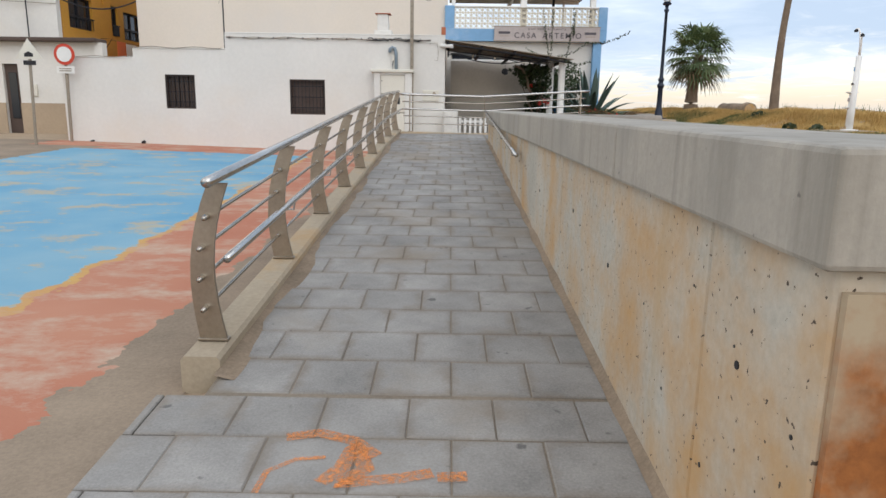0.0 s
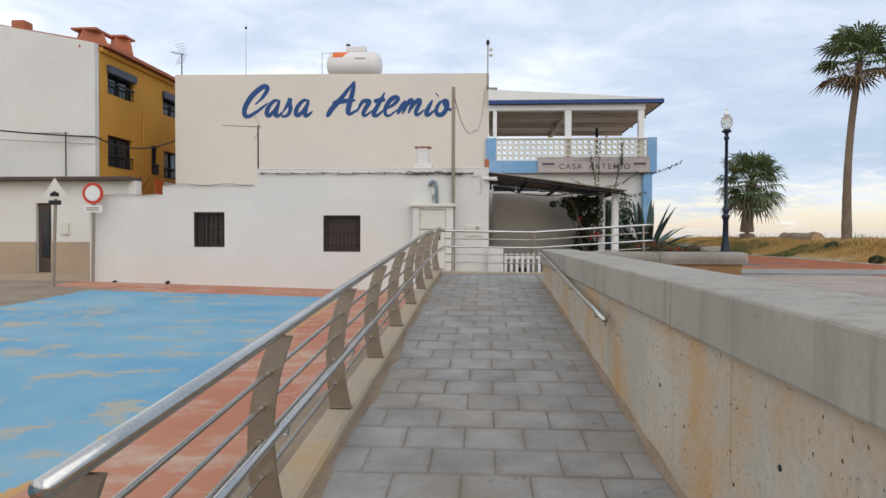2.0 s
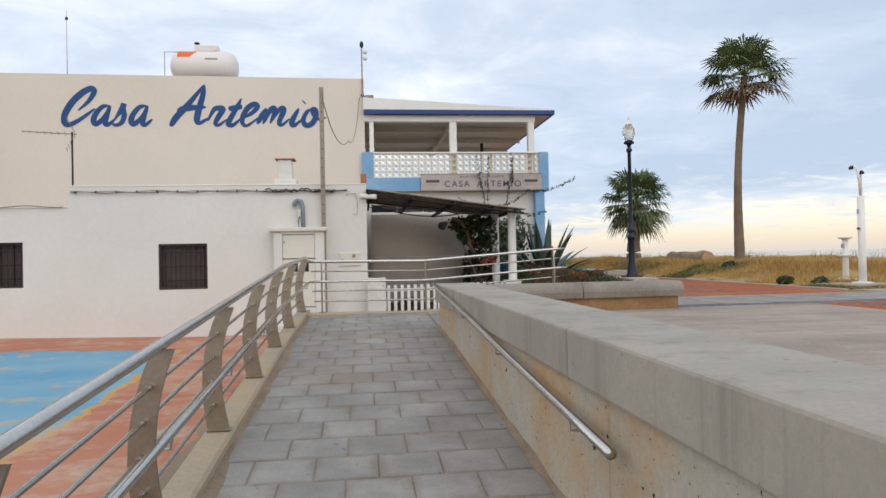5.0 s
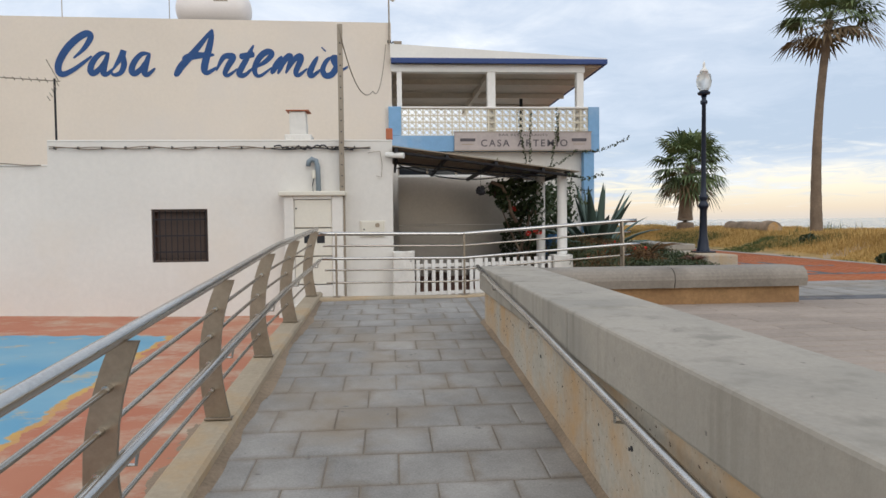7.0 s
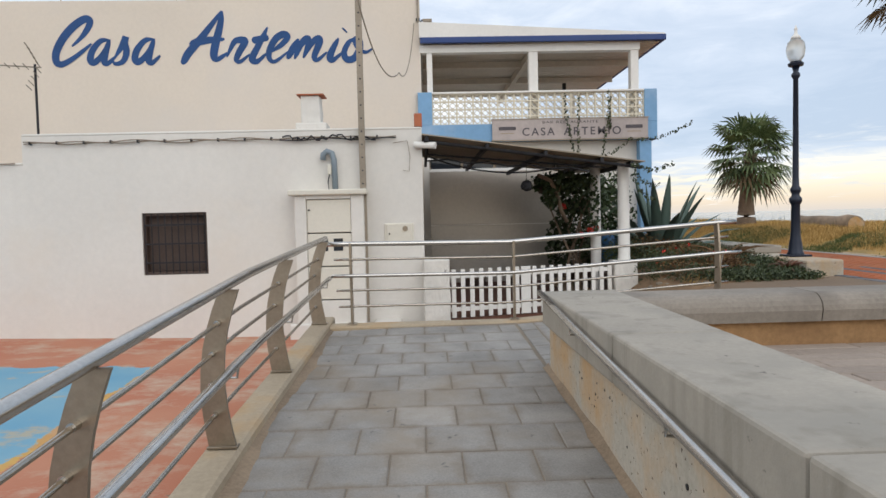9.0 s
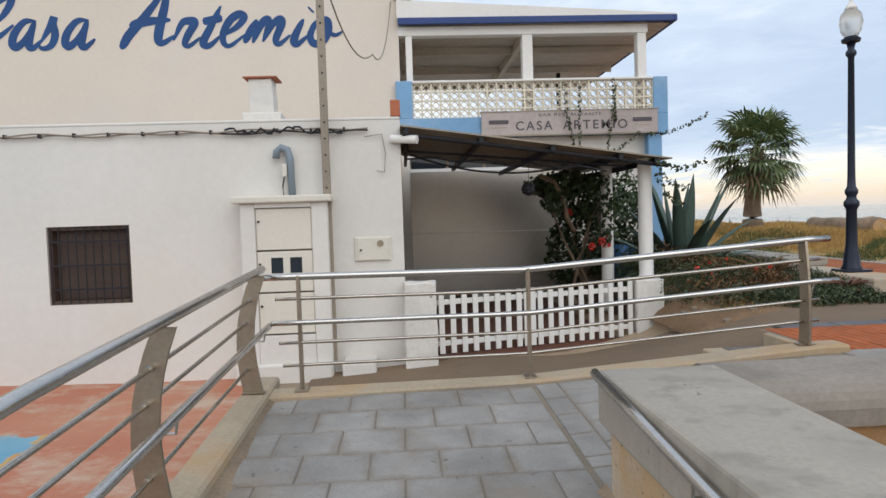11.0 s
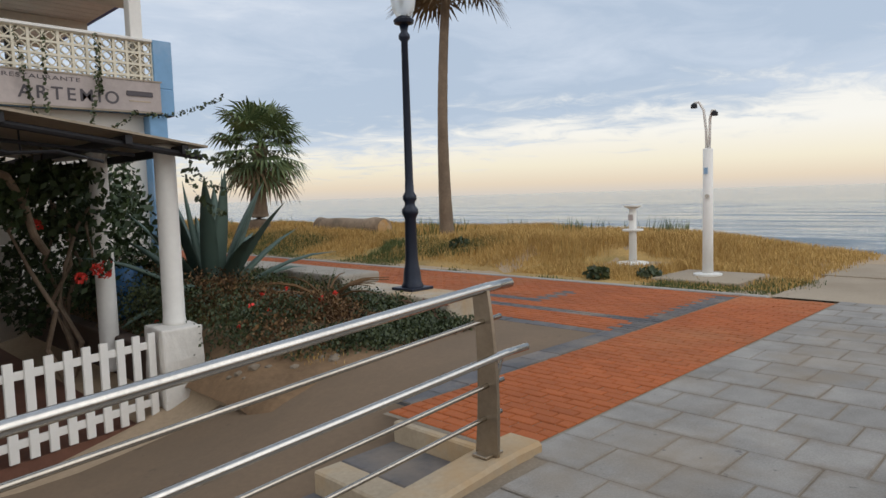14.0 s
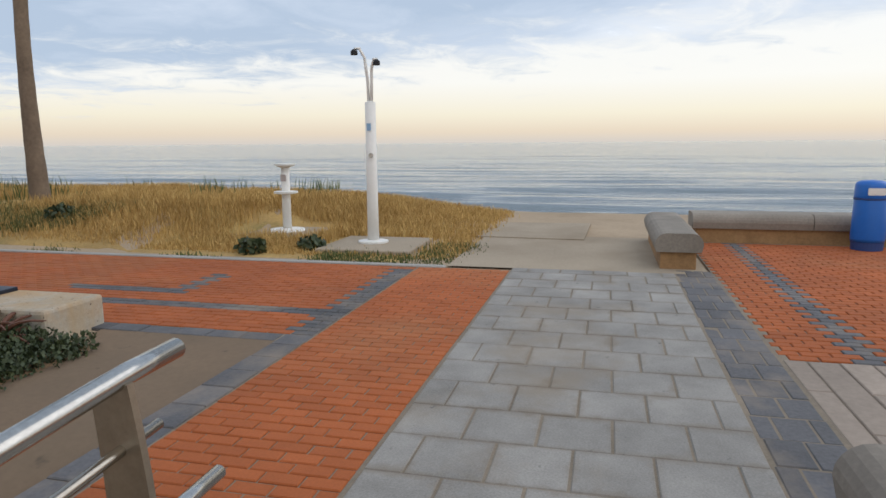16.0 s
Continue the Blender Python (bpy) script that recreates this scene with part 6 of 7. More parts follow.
def blades(name, count, region, hgt, mat, label, seed, wid=0.012, clump=1, dens=None):
    rng = np.random.default_rng(seed)
    vs, fs = [], []
    x0, x1, y0, y1 = region
    made = 0
    while made < count:
        cx, cy = rng.uniform(x0, x1), y0 + (y1 - y0) * rng.uniform(0, 1) ** 1.6
        if dens and noise.noise((cx * dens[0], cy * dens[0], dens[1])) < dens[2]:
            continue
        ok = not (abs(cx - 11.5) < 0.8 and abs(cy - 19.75) < 0.9) and not (abs(cx - 12.55) < 0.8 and abs(cy - 21.65) < 0.8)
        edge = min(1.0, max(0.0, (cy - 18.3) / 2.4))
        if not ok or rng.uniform() > 0.12 + 0.88 * edge:
            continue
        for _ in range(clump):
            x, y = cx + rng.normal(0, 0.10), cy + rng.normal(0, 0.10)
            if x < x0:
                continue
            h = hgt * rng.uniform(0.45, 1.15) * (0.35 + 0.65 * min(1, (x - x0) / 1.2)) * (0.5 + 0.5 * edge)
            a = rng.uniform(0, 6.283)
            lx, ly = math.cos(a) * h * rng.uniform(0.1, 0.55), math.sin(a) * h * rng.uniform(0.1, 0.55)
            wx, wy = -math.sin(a) * wid, math.cos(a) * wid
            z = land_z(x, y) - 0.01
            b = len(vs)
            vs += [(x - wx, y - wy, z), (x + wx, y + wy, z), (x + lx * 0.4 + wx * 0.8, y + ly * 0.4 + wy * 0.8, z + h * 0.6), (x + lx * 0.4 - wx * 0.8, y + ly * 0.4 - wy * 0.8, z + h * 0.6), (x + lx, y + ly, z + h)]
            fs += [(b, b + 1, b + 2, b + 3), (b + 3, b + 2, b + 4)]
        made += 1
    raw(name, vs, fs, mat, None, label, "grass", "stuff")


blades("dry_grass", 20000, (10.5, 16.2, 18.4, 46), 0.22, STRAW, "dry straw-coloured grass covering the dune", 1, 0.006, 9, (0.35, 2.0, -0.45))
blades("green_grass", 3600, (10.05, 11.75, 18.2, 46), 0.17, GREENG, "low green grass along the dune edge", 2, 0.007, 8, (0.5, 9.0, -0.12))


def dune_turf():
    bm = B()
    xs, ys = np.arange(10.03, 16.4, 0.35), np.arange(18.6, 60, 0.5)
    g = [[bm.verts.new((x, y, land_z(x, y) + (0.012 if 0 < i < len(xs) - 1 and j else -0.05))) for j, y in enumerate(ys)] for i, x in enumerate(xs)]
    for i in range(len(xs) - 1):
        for j in range(len(ys) - 1):
            bm.faces.new((g[i][j], g[i + 1][j], g[i + 1][j + 1], g[i][j + 1]))
    solid("dune_turf", bm, TURF, "matted dry turf over the sandy dune", "turf", smooth=True)


TURF = material("matted_turf", (0.44, 0.285, 0.10), 1.0, vary=0.3, big=0.8, small=22, bump=0.5, tint=((0.17, 0.16, 0.05), 0.5, 0.52, 0.70))
dune_turf()
blades("tall_weeds", 160, (11.8, 16.3, 22, 46), 0.45, GREENG, "tall thin weeds on the dune crest", 4, 0.010, 5, (0.6, 5.0, 0.1))


def leaf_cloud(vs, fs, c, r, count, size, rng, flat=1.0):
    for _ in range(count):
        d = rng.normal(0, 1, 3)
        d /= np.linalg.norm(d)
        p = Vector(c) + Vector(d * np.array(r) * rng.uniform(0.35, 1.0) ** 0.6)
        n = Vector(rng.normal(0, 1, 3)).normalized()
        u = n.orthogonal().normalized() * size * rng.uniform(0.6, 1.3)
        v = n.cross(u) * rng.uniform(0.45, 0.75)
        b = len(vs)
        vs += [p - u, p + v, p + u, p - v]
        fs.append((b, b + 1, b + 2, b + 3))


def vine():
    rng = np.random.default_rng(11)
    t = thing("bougainvillea", (3.3, 24, 0.5), "dark climbing bougainvillea spreading over the patio canopy", "climber")
    for k in range(6):
        pts = [(3.2 + 0.12 * k, 23.6 + 0.2 * k, 0.4)]
        for j in range(6):
            pts.append((pts[-1][0] + rng.uniform(-0.25, 0.25), pts[-1][1] + rng.uniform(-0.25, 0.2), pts[-1][2] + 0.45))
        part("stem", tube(B(), pts, [0.035 - 0.004 * j for j in range(7)], 7), BARK, t)
    pts = [(3.0, 23.3, 1.95), (2.85, 23.1, 2.15), (2.75, 23.0, 2.5), (2.6, 22.9, 2.75), (2.35, 22.8, 2.85)]
    part("stem", tube(B(), pts, 0.04, 8), BARK, t)
    vs, fs = [], []
    for c, r, n in (((3.4, 24.2, 2.5), (0.75, 1.0, 0.45), 1500), ((3.7, 24.8, 1.8), (0.65, 1.0, 0.7), 1500), ((3.0, 23.6, 2.75), (0.8, 0.8, 0.22), 700), ((4.3, 25.0, 2.0), (0.6, 0.9, 0.9), 1200), ((3.3, 25.4, 1.4), (0.35, 0.6, 0.7), 700),
                    ((2.65, 23.0, 2.5), (0.16, 0.16, 0.35), 160), ((4.6, 25.8, 2.6), (0.5, 0.5, 0.6), 500), ((3.45, 22.9, 2.2), (0.12, 0.12, 0.6), 110)):
        leaf_cloud(vs, fs, c, r, n, 0.055, rng)
    raw("foliage", vs, fs, VINE, t, "dense dark green leaves")
    vs, fs = [], []
    # sprays hanging out past the canopy and up over the sign
    def spray(a, b, n, size=0.035):
        for i in range(n):
            s = i / n
            p = Vector(a).lerp(Vector(b), s) + Vector((0, 0, -0.12 * math.sin(s * 3.14) + 0.03))
            leaf_cloud(vs, fs, p, (0.04, 0.04, 0.05), 3, size, rng)
    for a, b, n in (((3.7, 21.3, 2.9), (4.5, 21.5, 2.92), 22), ((3.8, 21.5, 2.8), (4.3, 21.6, 2.55), 14), ((3.8, 21.6, 2.7), (4.2, 21.6, 2.3), 14), ((5.6, 26.82, 3.9), (7.0, 26.72, 4.35), 34),
                    ((4.0, 26.52, 3.1), (4.1, 26.82, 5.1), 40), ((4.0, 26.72, 3.3), (3.7, 26.80, 5.15), 44), ((4.6, 26.72, 3.3), (4.9, 26.80, 5.0), 40), ((4.0, 26.62, 3.4), (3.1, 26.82, 3.75), 24), ((4.3, 26.72, 3.4), (5.5, 26.82, 4.0), 34), ((4.9, 26.82, 4.2), (4.85, 26.82, 5.2), 30)):
        spray(a, b, n)
    raw("trailing_sprays", vs, fs, SHRUB, t, "thin trailing sprays with sparse leaves")
    for p in ((3.35, 22.85, 1.75), (3.45, 22.9, 1.7), (3.2, 22.9, 1.68), (2.95, 23.4, 2.25), (3.5, 23.0, 1.8)):
        v2, f2 = [], []
        leaf_cloud(v2, f2, p, (0.07, 0.07, 0.06), 26, 0.03, rng)
        raw("blossom", v2, f2, FLOWER, t, "red blossom cluster")


vine()


def agave(x, y, z):
    rng = random.Random(4)
    t = thing("agave", (x, y, z), "large blue-green agave with long pointed leaves", "agave")
    for i in range(26):
        a = i * 2.4
        s = i / 26
        el = 1.45 - 1.15 * s
        L = rng.uniform(1.7, 2.2) * (1 - 0.2 * s)
        out = Vector((math.cos(a), math.sin(a), 0))
        side = Vector((-math.sin(a), math.cos(a), 0))
        bm = B()
        rows = []
        for j in range(7):
            u = j / 6
            e = el - 0.35 * u * u * s
            p = Vector((x, y, z)) + out * (L * u * math.cos(e)) + Vector((0, 0, L * u * math.sin(e)))
            w = 0.125 * (0.65 + 0.8 * u) * (1 - u ** 2.2) + 0.004
            nrm = side.cross(out * math.cos(e) + Vector((0, 0, math.sin(e)))).normalized()
            rows.append([bm.verts.new(p + side * w + nrm * w * 0.45), bm.verts.new(p), bm.verts.new(p - side * w + nrm * w * 0.45), bm.verts.new(p - nrm * 0.02 * (1 - u))])
        for r0, r1 in zip(rows, rows[1:]):
            for k in range(4):
                bm.faces.new((r0[k], r0[(k + 1) % 4], r1[(k + 1) % 4], r1[k]))
        part("leaf", bm, AGAVE, t, "", True)


agave(5.0, 23.6, 1.02)


def aloe(x, y, z, r, mat, label, n, seed):
    rng = random.Random(seed)
    t = thing("aloe", (x, y, z), label, "aloe", group="small rosette plants")
    for i in range(n):
        a = i * 2.4 + rng.uniform(-0.2, 0.2)
        el = rng.uniform(0.5, 1.4)
        out = Vector((math.cos(a), math.sin(a), 0))
        side = Vector((-math.sin(a), math.cos(a), 0)) * 0.02
        pts, ws = [], []
        for j in range(6):
            u = j / 5
            pts.append(Vector((x, y, z)) + out * r * u * math.cos(el * (1 - 0.5 * u)) + Vector((0, 0, r * (u * math.sin(el) - 0.55 * u * u))))
            ws.append(0.022 * (1 - u) + 0.004)
        part("leaf", tube(B(), pts, ws, 5), mat, t)


aloe(6.1, 20.75, 1.05, 0.42, ALOE, "reddish brown aloe rosette drooping in the bed", 24, 2)
aloe(5.6, 21.9, 1.03, 1.0, BROWNS, "dry grey-brown yucca with long stiff leaves", 26, 5)
aloe(5.3, 21.6, 1.03, 0.55, BROWNS, "withered spiky plant in the garden bed", 18, 9)


def garden_cover():
    rng = np.random.default_rng(21)
    vs, fs, vb, fb, vf, ff = [], [], [], [], [], []
    for _ in range(900):
        x, y = rng.uniform(3.9, 6.25), 20.25 + 6.4 * rng.uniform(0, 1) ** 1.4
        if y < 20.3 + 0.70 * max(0.0, min(1.0, 4.9 - x)) or noise.noise((x * 1.6, y * 1.6, 11)) < -0.32:
            continue
        z = land_z(x, y)
        front = y < 20.7
        brown = noise.noise((x * 0.9, y * 0.9, 7)) > (0.02 if x > 4.2 else 0.25)
        tall = lerp(y, [20.1, 21.0, 22.5, 26], [0.10, 0.26, 0.40, 0.55]) * lerp(x, [4.6, 6.0], [1.0, 0.6])
        V, F = (vb, fb) if brown and not front else (vs, fs)
        leaf_cloud(V, F, (x, y, z + tall * 0.5), (0.26, 0.26, tall), 80, 0.022, rng)
    for _ in range(9):
        x, y = rng.uniform(3.9, 5.4), rng.uniform(21.1, 22.8)
        leaf_cloud(vf, ff, (x, y, land_z(x, y) + rng.uniform(0.25, 0.5)), (0.03, 0.03, 0.025), 6, 0.024, rng)
    for _ in range(110):
        x, y = rng.uniform(5.0, 6.36), 20.12 + 0.7 * rng.uniform(0, 1) ** 2
        leaf_cloud(vs, fs, (x, y, land_z(x, y) + 0.06), (0.14, 0.14, 0.09), 30, 0.022, rng)
    raw("garden_plants", vs, fs, SHRUB, None, "low green ground cover in the garden bed", "plants", "stuff")
    raw("dry_garden_plants", vb, fb, BROWNS, None, "withered brown plants in the garden bed", "plants", "stuff")
    raw("garden_flowers", vf, ff, FLOWER, None, "small red flowers scattered in the bed", "flowers", "stuff")
    bm = B()
    xs, ys = np.linspace(3.64, 6.32, 24), np.linspace(19.98, 27.0, 60)
    g = [[bm.verts.new((x, y, max(land_z(max(x, 3.76), y), alley_z(x, y) - 0.02) + 0.016 + 0.05 * abs(noise.noise((x * 2.3, y * 2.3, 4))) - (0.12 if i == 0 or j == 0 else 0.0))) for j, y in enumerate(ys)] for i, x in enumerate(xs)]
    for i in range(len(xs) - 1):
        for j in range(len(ys) - 1):
            bm.faces.new((g[i][j], g[i + 1][j], g[i + 1][j + 1], g[i][j + 1]))
    solid("garden_bed", bm, DIRT, "bare brown soil of the garden bed", "soil", smooth=True)
    bm = B()
    random.seed(3)
    for k in range(26):
        x, y = random.uniform(3.8, 4.9), random.uniform(20.15, 21.1)
        r = random.uniform(0.02, 0.06)
        bmesh.ops.create_icosphere(bm, subdivisions=1, radius=r, matrix=Matrix.Translation((x, y, land_z(x, y) + 0.02)) @ Matrix.Diagonal((1.3, 1, 0.7, 1)))
    solid("garden_stones", bm, JOINT, "small loose stones at the edge of the bed", "stones", kind="stuff")


garden_cover()
blades("dry_tuft", 60, (4.3, 4.7, 20.5, 20.85), 0.18, STRAW, "dry straw tuft on the bare soil", 41, 0.005, 12)
blades("garden_grass", 420, (3.9, 6.2, 22.2, 26), 0.40, BROWNS, "thin dry stalks among the garden plants", 31, 0.005, 7)
blades("garden_stalks", 300, (3.9, 6.1, 22.4, 27), 0.5, GREENG, "thin green stalks among the garden plants", 32, 0.005, 6)


def dune_bush(x, y, r, seed, label):
    rng = np.random.default_rng(seed)
    z = land_z(x, y)
    t = thing("dune_bush", (x, y, z), label, "bush", group="dune bushes")
    vs, fs = [], []
    leaf_cloud(vs, fs, (x, y, z + r * 0.45), (r, r, r * 0.6), int(900 * r), 0.05, rng)
    raw("foliage", vs, fs, SHRUB if seed % 2 else GREENG, t)


dune_bush(10.55, 21.2, 0.22, 1, "small dark green bush at the brick edge")
dune_bush(11.3, 25.0, 0.26, 3, "dark green bush in the dry grass")
dune_bush(11.0, 20.5, 0.20, 7, "low creeping bush beside the pad")


# ---- patio oddments ----
def patio_things():
    for x in (1.35, 2.45):
        t = thing("patio_crate", (x, 26.2, 0.4), "small dark wooden trough on the patio floor", "trough", group="troughs")
        part("box", box(B(), x - 0.24, x + 0.24, 26.1, 26.3, 0.401, 0.56, 0.01, 1), DARKWOOD, t)
        part("soil", box(B(), x - 0.2, x + 0.2, 26.13, 26.27, 0.56, 0.58), DIRT, t)
    t = thing("blue_barrel", (4.15, 24.4, 0.9), "blue plastic barrel behind the climbing plants", "barrel")
    bl = material("barrel_plastic", (0.03, 0.12, 0.28), 0.5, vary=0.1, bump=0.03)
    part("body", lathe(B(), [(0.27, 0.7), (0.29, 0.8), (0.28, 1.15), (0.30, 1.3), (0.28, 1.55), (0.25, 1.62)], 4.15, 24.4, 20), bl, t, "", True)
    t = thing("water_bottle", (0.45, 26.25, 0.4), "clear plastic water bottle on the patio floor", "bottle")
    part("body", lathe(B(), [(0.07, 0.401), (0.075, 0.45), (0.075, 0.62), (0.03, 0.70), (0.03, 0.74)], 0.45, 26.25, 14), BLUEGREY, t, "", True)


patio_things()


# ---- spray paint on the ramp foot ----
def graffiti():
    t = thing("graffiti", (0, 2.85, 0.06), "orange spray paint scrawl on the slabs", "graffiti")
    strokes = [[(-0.43, 3.22), (-0.29, 3.26), (-0.13, 3.20), (-0.02, 3.08)], [(-0.46, 2.82), (-0.45, 2.96), (-0.35, 3.05), (-0.23, 3.07)], [(-0.22, 2.89), (-0.15, 3.00), (-0.12, 3.16), (-0.05, 2.99), (-0.15, 2.89), (0.09, 2.93), (0.22, 2.97)], [(0.24, 2.94), (0.36, 2.95)]]
    m = material("spray_paint", (0.80, 0.28, 0.07), 0.8, vary=0.2, bump=0.0)
    nt = m.node_tree
    bs = nt.nodes["Principled BSDF"]
    g = nt.nodes.new("ShaderNodeNewGeometry")
    n = nd(nt, "ShaderNodeTexNoise", Scale=45.0, Detail=5.0, Roughness=0.75)
    nt.links.new(g.outputs["Position"], n.inputs["Vector"])
    nt.links.new(ramp(nt, n.outputs[0], [(0.34, (0, 0, 0)), (0.66, (0.85, 0.85, 0.85))]), bs.inputs["Alpha"])
    for q, st in enumerate(strokes):
        bm = B()
        fine = []
        for a, b in zip(st, st[1:]):
            for i in range(6):
                fine.append(Vector((*a, 0)).lerp(Vector((*b, 0)), i / 6))
        fine.append(Vector((*st[-1], 0)))
        prev = None
        for i, p in enumerate(fine):
            d = (fine[min(i + 1, len(fine) - 1)] - fine[max(i - 1, 0)]).normalized()
            w = 0.014 if q == 1 else 0.036
            s = Vector((-d.y, d.x, 0)) * w
            row = [bm.verts.new((p.x + k * s.x, p.y + k * s.y, ramp_z(p.y) + 0.0135 + 0.0004 * q)) for k in (-1, 1)]
            if prev:
                bm.faces.new((prev[0], prev[1], row[1], row[0]))
            prev = row
        part("stroke", bm, m, t)


graffiti()


# ---- wire and hanging ball under the canopy ----
def canopy_hangings():
    t = thing("swag_cable", (1.4, 21.6, 2.8), "black cable hanging in a swag under the canopy", "cable")
    pts = [(0.25 + 2.2 * s, 21.5 + 0.2 * s, 3.12 - 0.22 * s - 0.62 * s * (1 - s)) for s in np.linspace(0, 1, 16)]
    part("cable", tube(B(), pts, 0.014, 8), IRON, t, "", True)
    part("hook", tube(B(), [pts[0], (0.22, 21.5, 3.20), (0.22, 21.5, 3.42)], 0.008, 6), IRON, t)
    part("hook", tube(B(), [pts[-1], (2.45, 21.72, 3.0), (2.45, 21.72, 3.15)], 0.008, 6), IRON, t)
    b = thing("hanging_ball", (1.95, 21.7, 2.6), "small dark twiggy ball hanging from the canopy", "hanging ball")
    rng = random.Random(5)
    bm = bmesh.ops.create_icosphere
    core = B()
    bm(core, subdivisions=3, radius=0.085, matrix=Matrix.Translation((1.95, 21.7, 2.60)))
    for v in core.verts:
        v.co += (v.co - Vector((1.95, 21.7, 2.60))) * rng.uniform(-0.12, 0.30)
    part("ball", core, IRON, b)
    part("string", tube(B(), [(1.95, 21.7, 2.68), (1.95, 21.7, 3.16)], 0.004, 6), IRON, b)


canopy_hangings()


# ---- paving pieces ----
SHARED = {}


def slab_mesh(w, d, mat, h=0.035, bev=0.006, name="slab"):
    key = (round(w, 2), round(d, 2), mat.name, name)
    if key not in SHARED:
        a, b, e = key[0] / 2, key[1] / 2, bev
        vs = [(-a, -b, -h), (a, -b, -h), (a, b, -h), (-a, b, -h), (-a, -b, -e), (a, -b, -e), (a, b, -e), (-a, b, -e), (-a + e, -b + e, 0), (a - e, -b + e, 0), (a - e, b - e, 0), (-a + e, b - e, 0)]
        fs = [(8, 9, 10, 11)]
        for k in range(4):
            j = (k + 1) % 4
            fs += [(k, j, 4 + j, 4 + k), (4 + k, 4 + j, 8 + j, 8 + k)]
        me = bpy.data.meshes.new(name)
        me.from_pydata(vs, [], fs)
        me.materials.append(mat)
        SHARED[key] = me
    return SHARED[key]


def lay(parent, x0, x1, y0, y1, pw, pd, ox, oy, mat, zf, gap=0.007, along="y", name="slab", jit=0.003, mode="parts", seed=1, skip=None):
    """Running bond: courses step along one axis, joints shift by half a piece from course to course. Parts, or one joined mesh of the same pieces."""
    rng = random.Random(seed)
    V, F = [], []
    c0, c1, j0, j1 = (y0, y1, x0, x1) if along == "y" else (x0, x1, y0, y1)
    oc, oj = (oy, ox) if along == "y" else (ox, oy)
    k = math.floor((c0 - oc) / pd)
    while oc + k * pd < c1 - 0.02:
        a, b = max(c0, oc + k * pd), min(c1, oc + (k + 1) * pd)
        start = oj + (pw / 2 if k % 2 else 0.0)
        i = math.floor((j0 - start) / pw)
        while start + i * pw < j1 - 0.02:
            p, q = max(j0, start + i * pw), min(j1, start + (i + 1) * pw)
            i += 1
            if q - p < 0.05 or b - a < 0.05:
                continue
            cx, cy, w, d = ((p + q) / 2, (a + b) / 2, q - p, b - a) if along == "y" else ((a + b) / 2, (p + q) / 2, b - a, q - p)
            if skip and skip(cx, cy):
                continue
            sx, sy = (zf(cx + 0.05, cy) - zf(cx - 0.05, cy)) / 0.1, (zf(cx, cy + 0.05) - zf(cx, cy - 0.05)) / 0.1
            m = Matrix.Translation((cx, cy, zf(cx, cy) + rng.uniform(-jit, jit))) @ Matrix.Rotation(math.atan(sy) + rng.uniform(-jit, jit), 4, "X") @ Matrix.Rotation(-math.atan(sx) + rng.uniform(-jit, jit), 4, "Y")
            me = slab_mesh(w - gap, d - gap, mat, name=name)
            if mode == "parts":
                ob = new(name, me)
                ob.parent = parent
                ob.matrix_basis = m
            else:
                n = len(V)
                V += [tuple(m @ v.co) for v in me.vertices]
                F += [tuple(n + s for s in f.vertices) for f in me.polygons]
        k += 1
    if mode != "parts" and V:
        me = bpy.data.meshes.new(name + "s")
        me.from_pydata(V, [], F)
        me.materials.append(mat)
        ob = tagged(new(name + "s", me), kind="stuff")
        ob.parent = parent


def flat(z=UPPER):
    return lambda x, y: z


lay(RAMP, RX0, RX1 - 0.0, 3.6, 17.24, 0.405, 0.40, 0.298, 2.83, SLAB, lambda x, y: ramp_z(y) + 0.010)
lay(RAMP, -1.17, RX1, 1.72, 3.6, 0.405, 0.40, 0.298, 2.83, SLAB, lambda x, y: ramp_z(y) + 0.010)
lay(DECK, 1.13, 3.74, 15.67, 17.30, 0.372, 0.405, 3.74, 17.49, SLAB, deck_z, along="x")
lay(DECK, 3.74, 10.05, 15.67, 17.49, 0.372, 0.405, 3.74, 17.49, SLAB, deck_z, along="x")
lay(DECK, 1.13, 1.66, 15.30, 15.66, 0.41, 0.405, 1.13, 15.30, SLABE, deck_z, along="x", mode="joined", name="edge_slab")
lay(BAND, 4.82, 10.27, 15.27, 15.66, 0.19, 0.30, 0, 15.27, SLATE, flat(UPPER - 0.002), along="x", name="dark_paver", jit=0.004)


def dark_run(x, y):
    if 18.62 <= y <= 18.84 and 6.9 < x < 9.75:
        return True
    if 7.5 < x < 7.7 and 18.7 < y < 23:
        return True
    return (8.0 < x < 9.0 and 20.55 < y < 20.75) or (8.0 < x < 8.2 and 20.6 < y < 22.0)


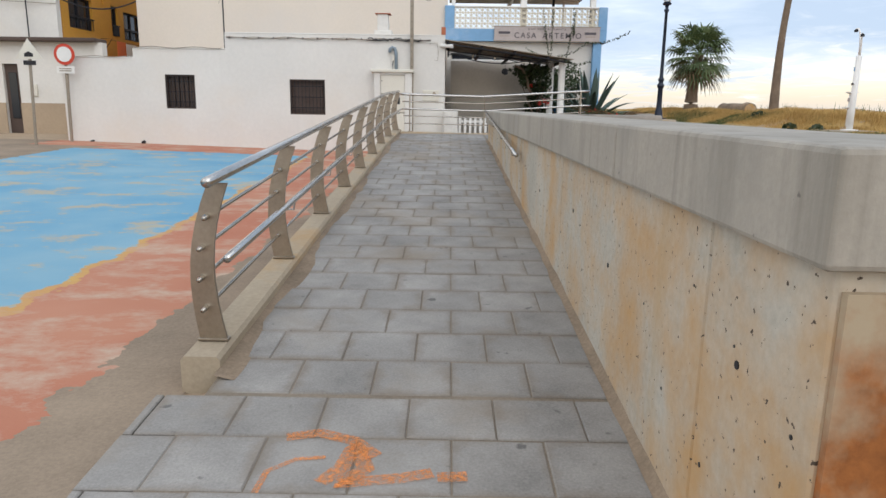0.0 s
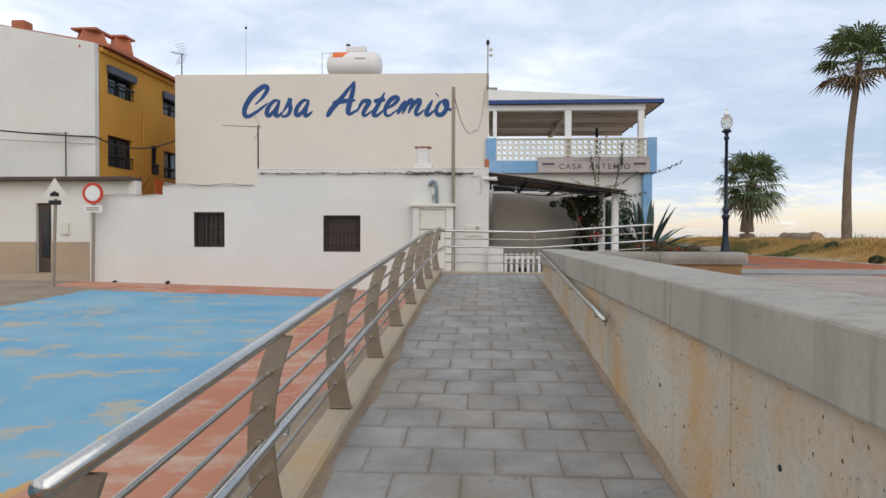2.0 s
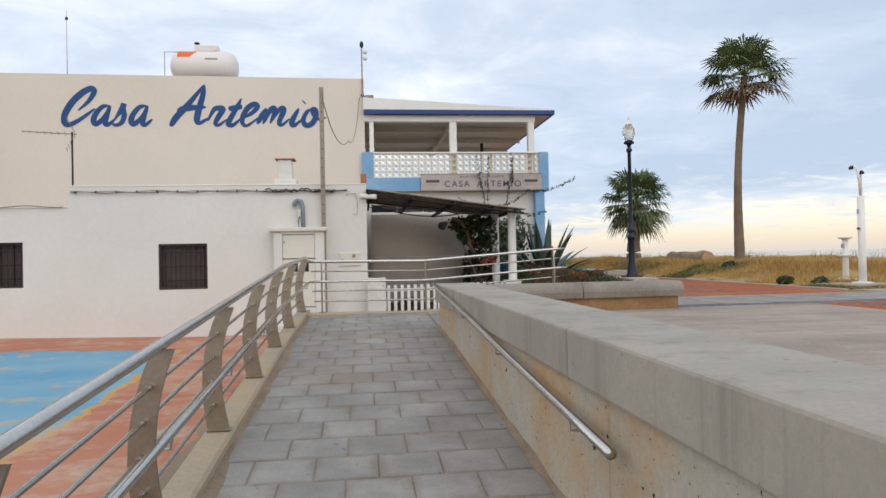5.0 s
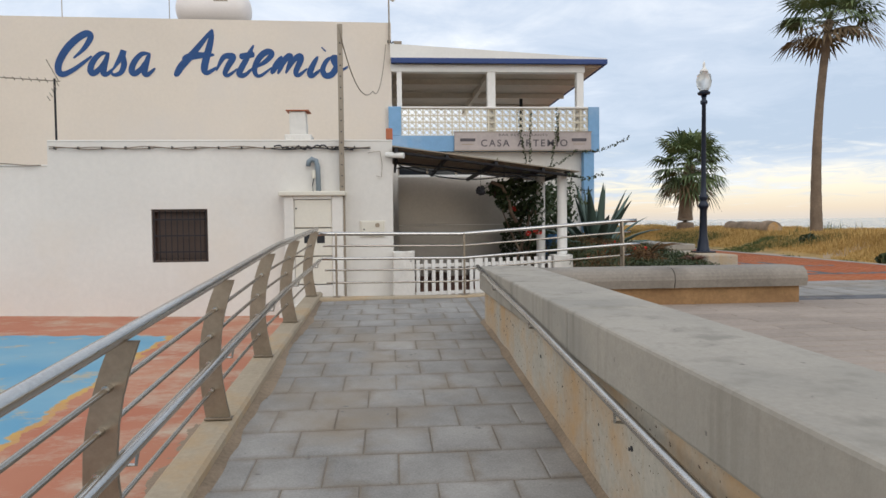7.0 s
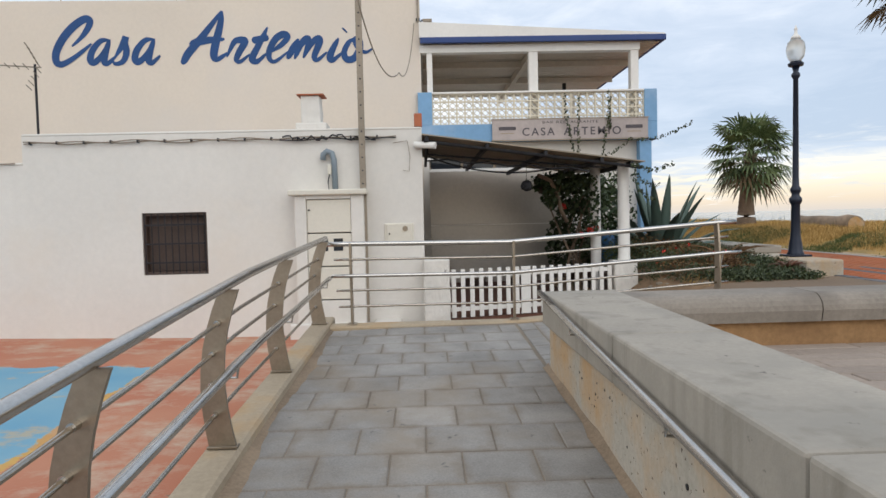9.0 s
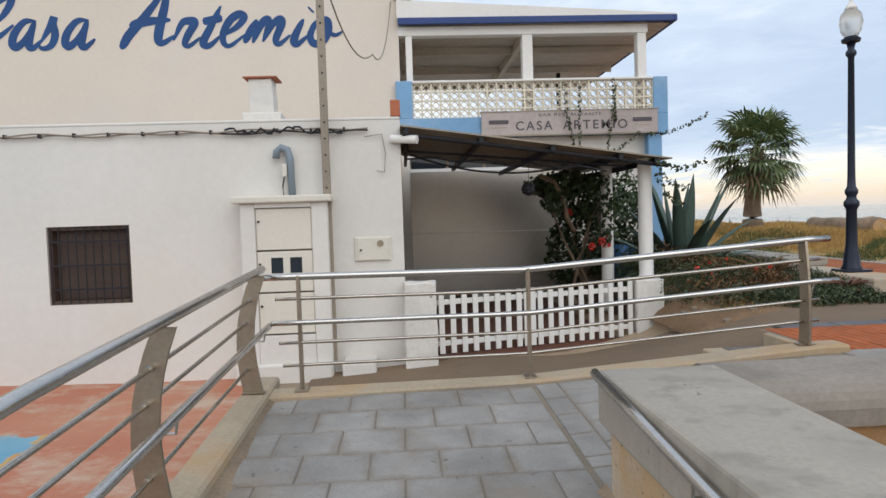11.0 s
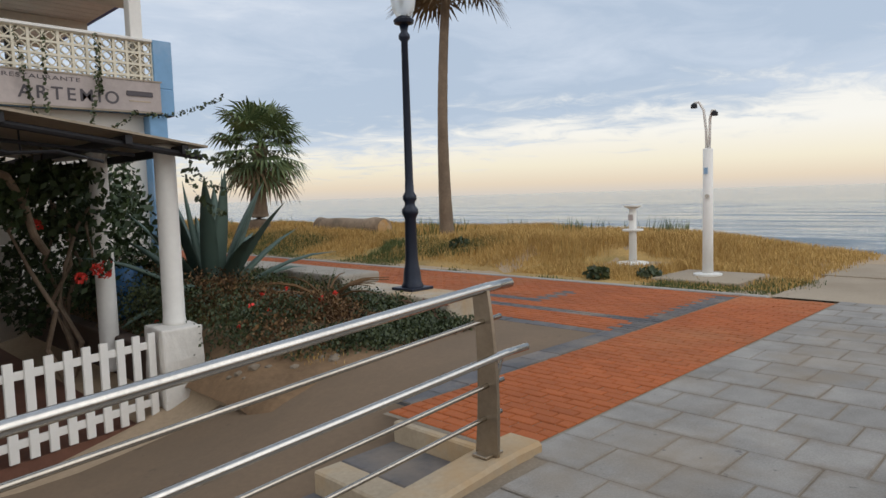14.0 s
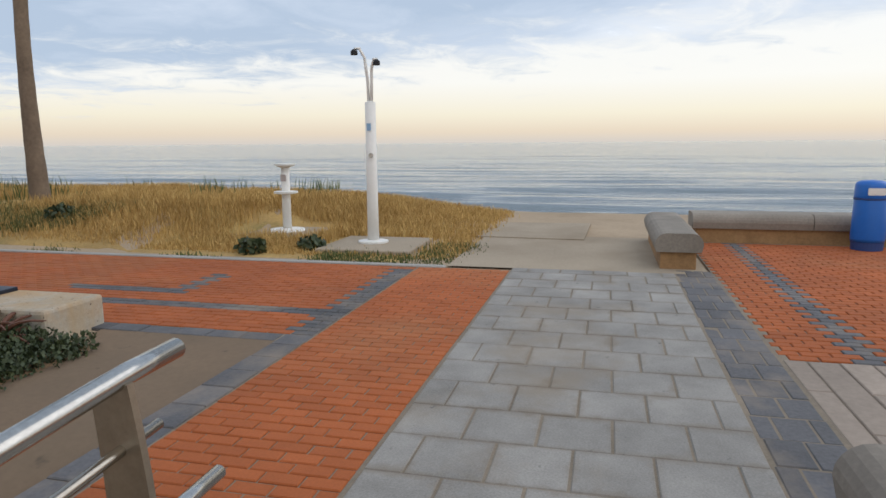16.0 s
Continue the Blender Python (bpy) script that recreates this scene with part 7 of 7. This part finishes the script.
lay(BRICKS, 3.74, 8.3, 17.51, 18.61, 0.20, 0.10, 3.74, 17.51, BRICK, flat(UPPER - 0.001), gap=0.006, along="x", name="brick", jit=0.0025)
lay(BRICKS, 8.3, EDGE - 0.01, 17.51, 18.61, 0.20, 0.10, 8.3, 17.51, BRICK, flat(UPPER - 0.001), gap=0.006, along="x", name="brick", jit=0.0025, mode="joined")
lay(BRICKN, 6.93, EDGE - 0.01, 18.63, 30.0, 0.20, 0.10, 6.93, 18.63, BRICK, flat(UPPER - 0.001), gap=0.006, along="x", name="brick", jit=0.0025, mode="joined", skip=dark_run)
lay(BRICKN, 6.93, EDGE - 0.01, 18.63, 30.0, 0.20, 0.10, 6.93, 18.63, SLATE, flat(UPPER - 0.001), gap=0.006, along="x", name="dark_brick", jit=0.0025, mode="joined", skip=lambda x, y: not dark_run(x, y))
lay(SOUTHB, 7.07, 12.6, 4.0, 15.25, 0.20, 0.10, 7.07, 4.0, BRICK, flat(UPPER - 0.001), gap=0.006, along="x", name="brick", jit=0.0025, mode="joined", skip=lambda x, y: 14.52 < y < 14.74)
lay(SOUTHB, 7.07, 12.6, 4.0, 15.25, 0.20, 0.10, 7.07, 4.0, SLATE, flat(UPPER - 0.001), gap=0.006, along="x", name="dark_brick", jit=0.0025, mode="joined", skip=lambda x, y: not 14.52 < y < 14.74)
lay(SOUTH, 1.66, 7.05, 2.3, 15.25, 1.2, 0.2, 1.66, 2.3, PLANK, flat(UPPER), gap=0.008, along="y", name="paving_plank", jit=0.0015, mode="joined")
STRIP = bed("floor_slate_edge", 3.96, 6.92, 18.62, 18.86, JOINT, "row of dark slate pavers edging the bricks", z=UPPER - 0.010)
lay(STRIP, 3.96, 6.92, 18.62, 18.86, 0.30, 0.24, 3.96, 18.62, SLATE, flat(UPPER), along="y", name="slate_paver", jit=0.004)
STRIP2 = bed("floor_slate_side", 6.73, 6.918, 18.86, 20.7, JOINT, "row of dark slate pavers beside the bricks", z=UPPER - 0.010)
lay(STRIP2, 6.73, 6.918, 18.87, 20.7, 0.30, 0.20, 6.73, 18.87, SLATE, flat(UPPER), along="x", name="slate_paver", jit=0.004)
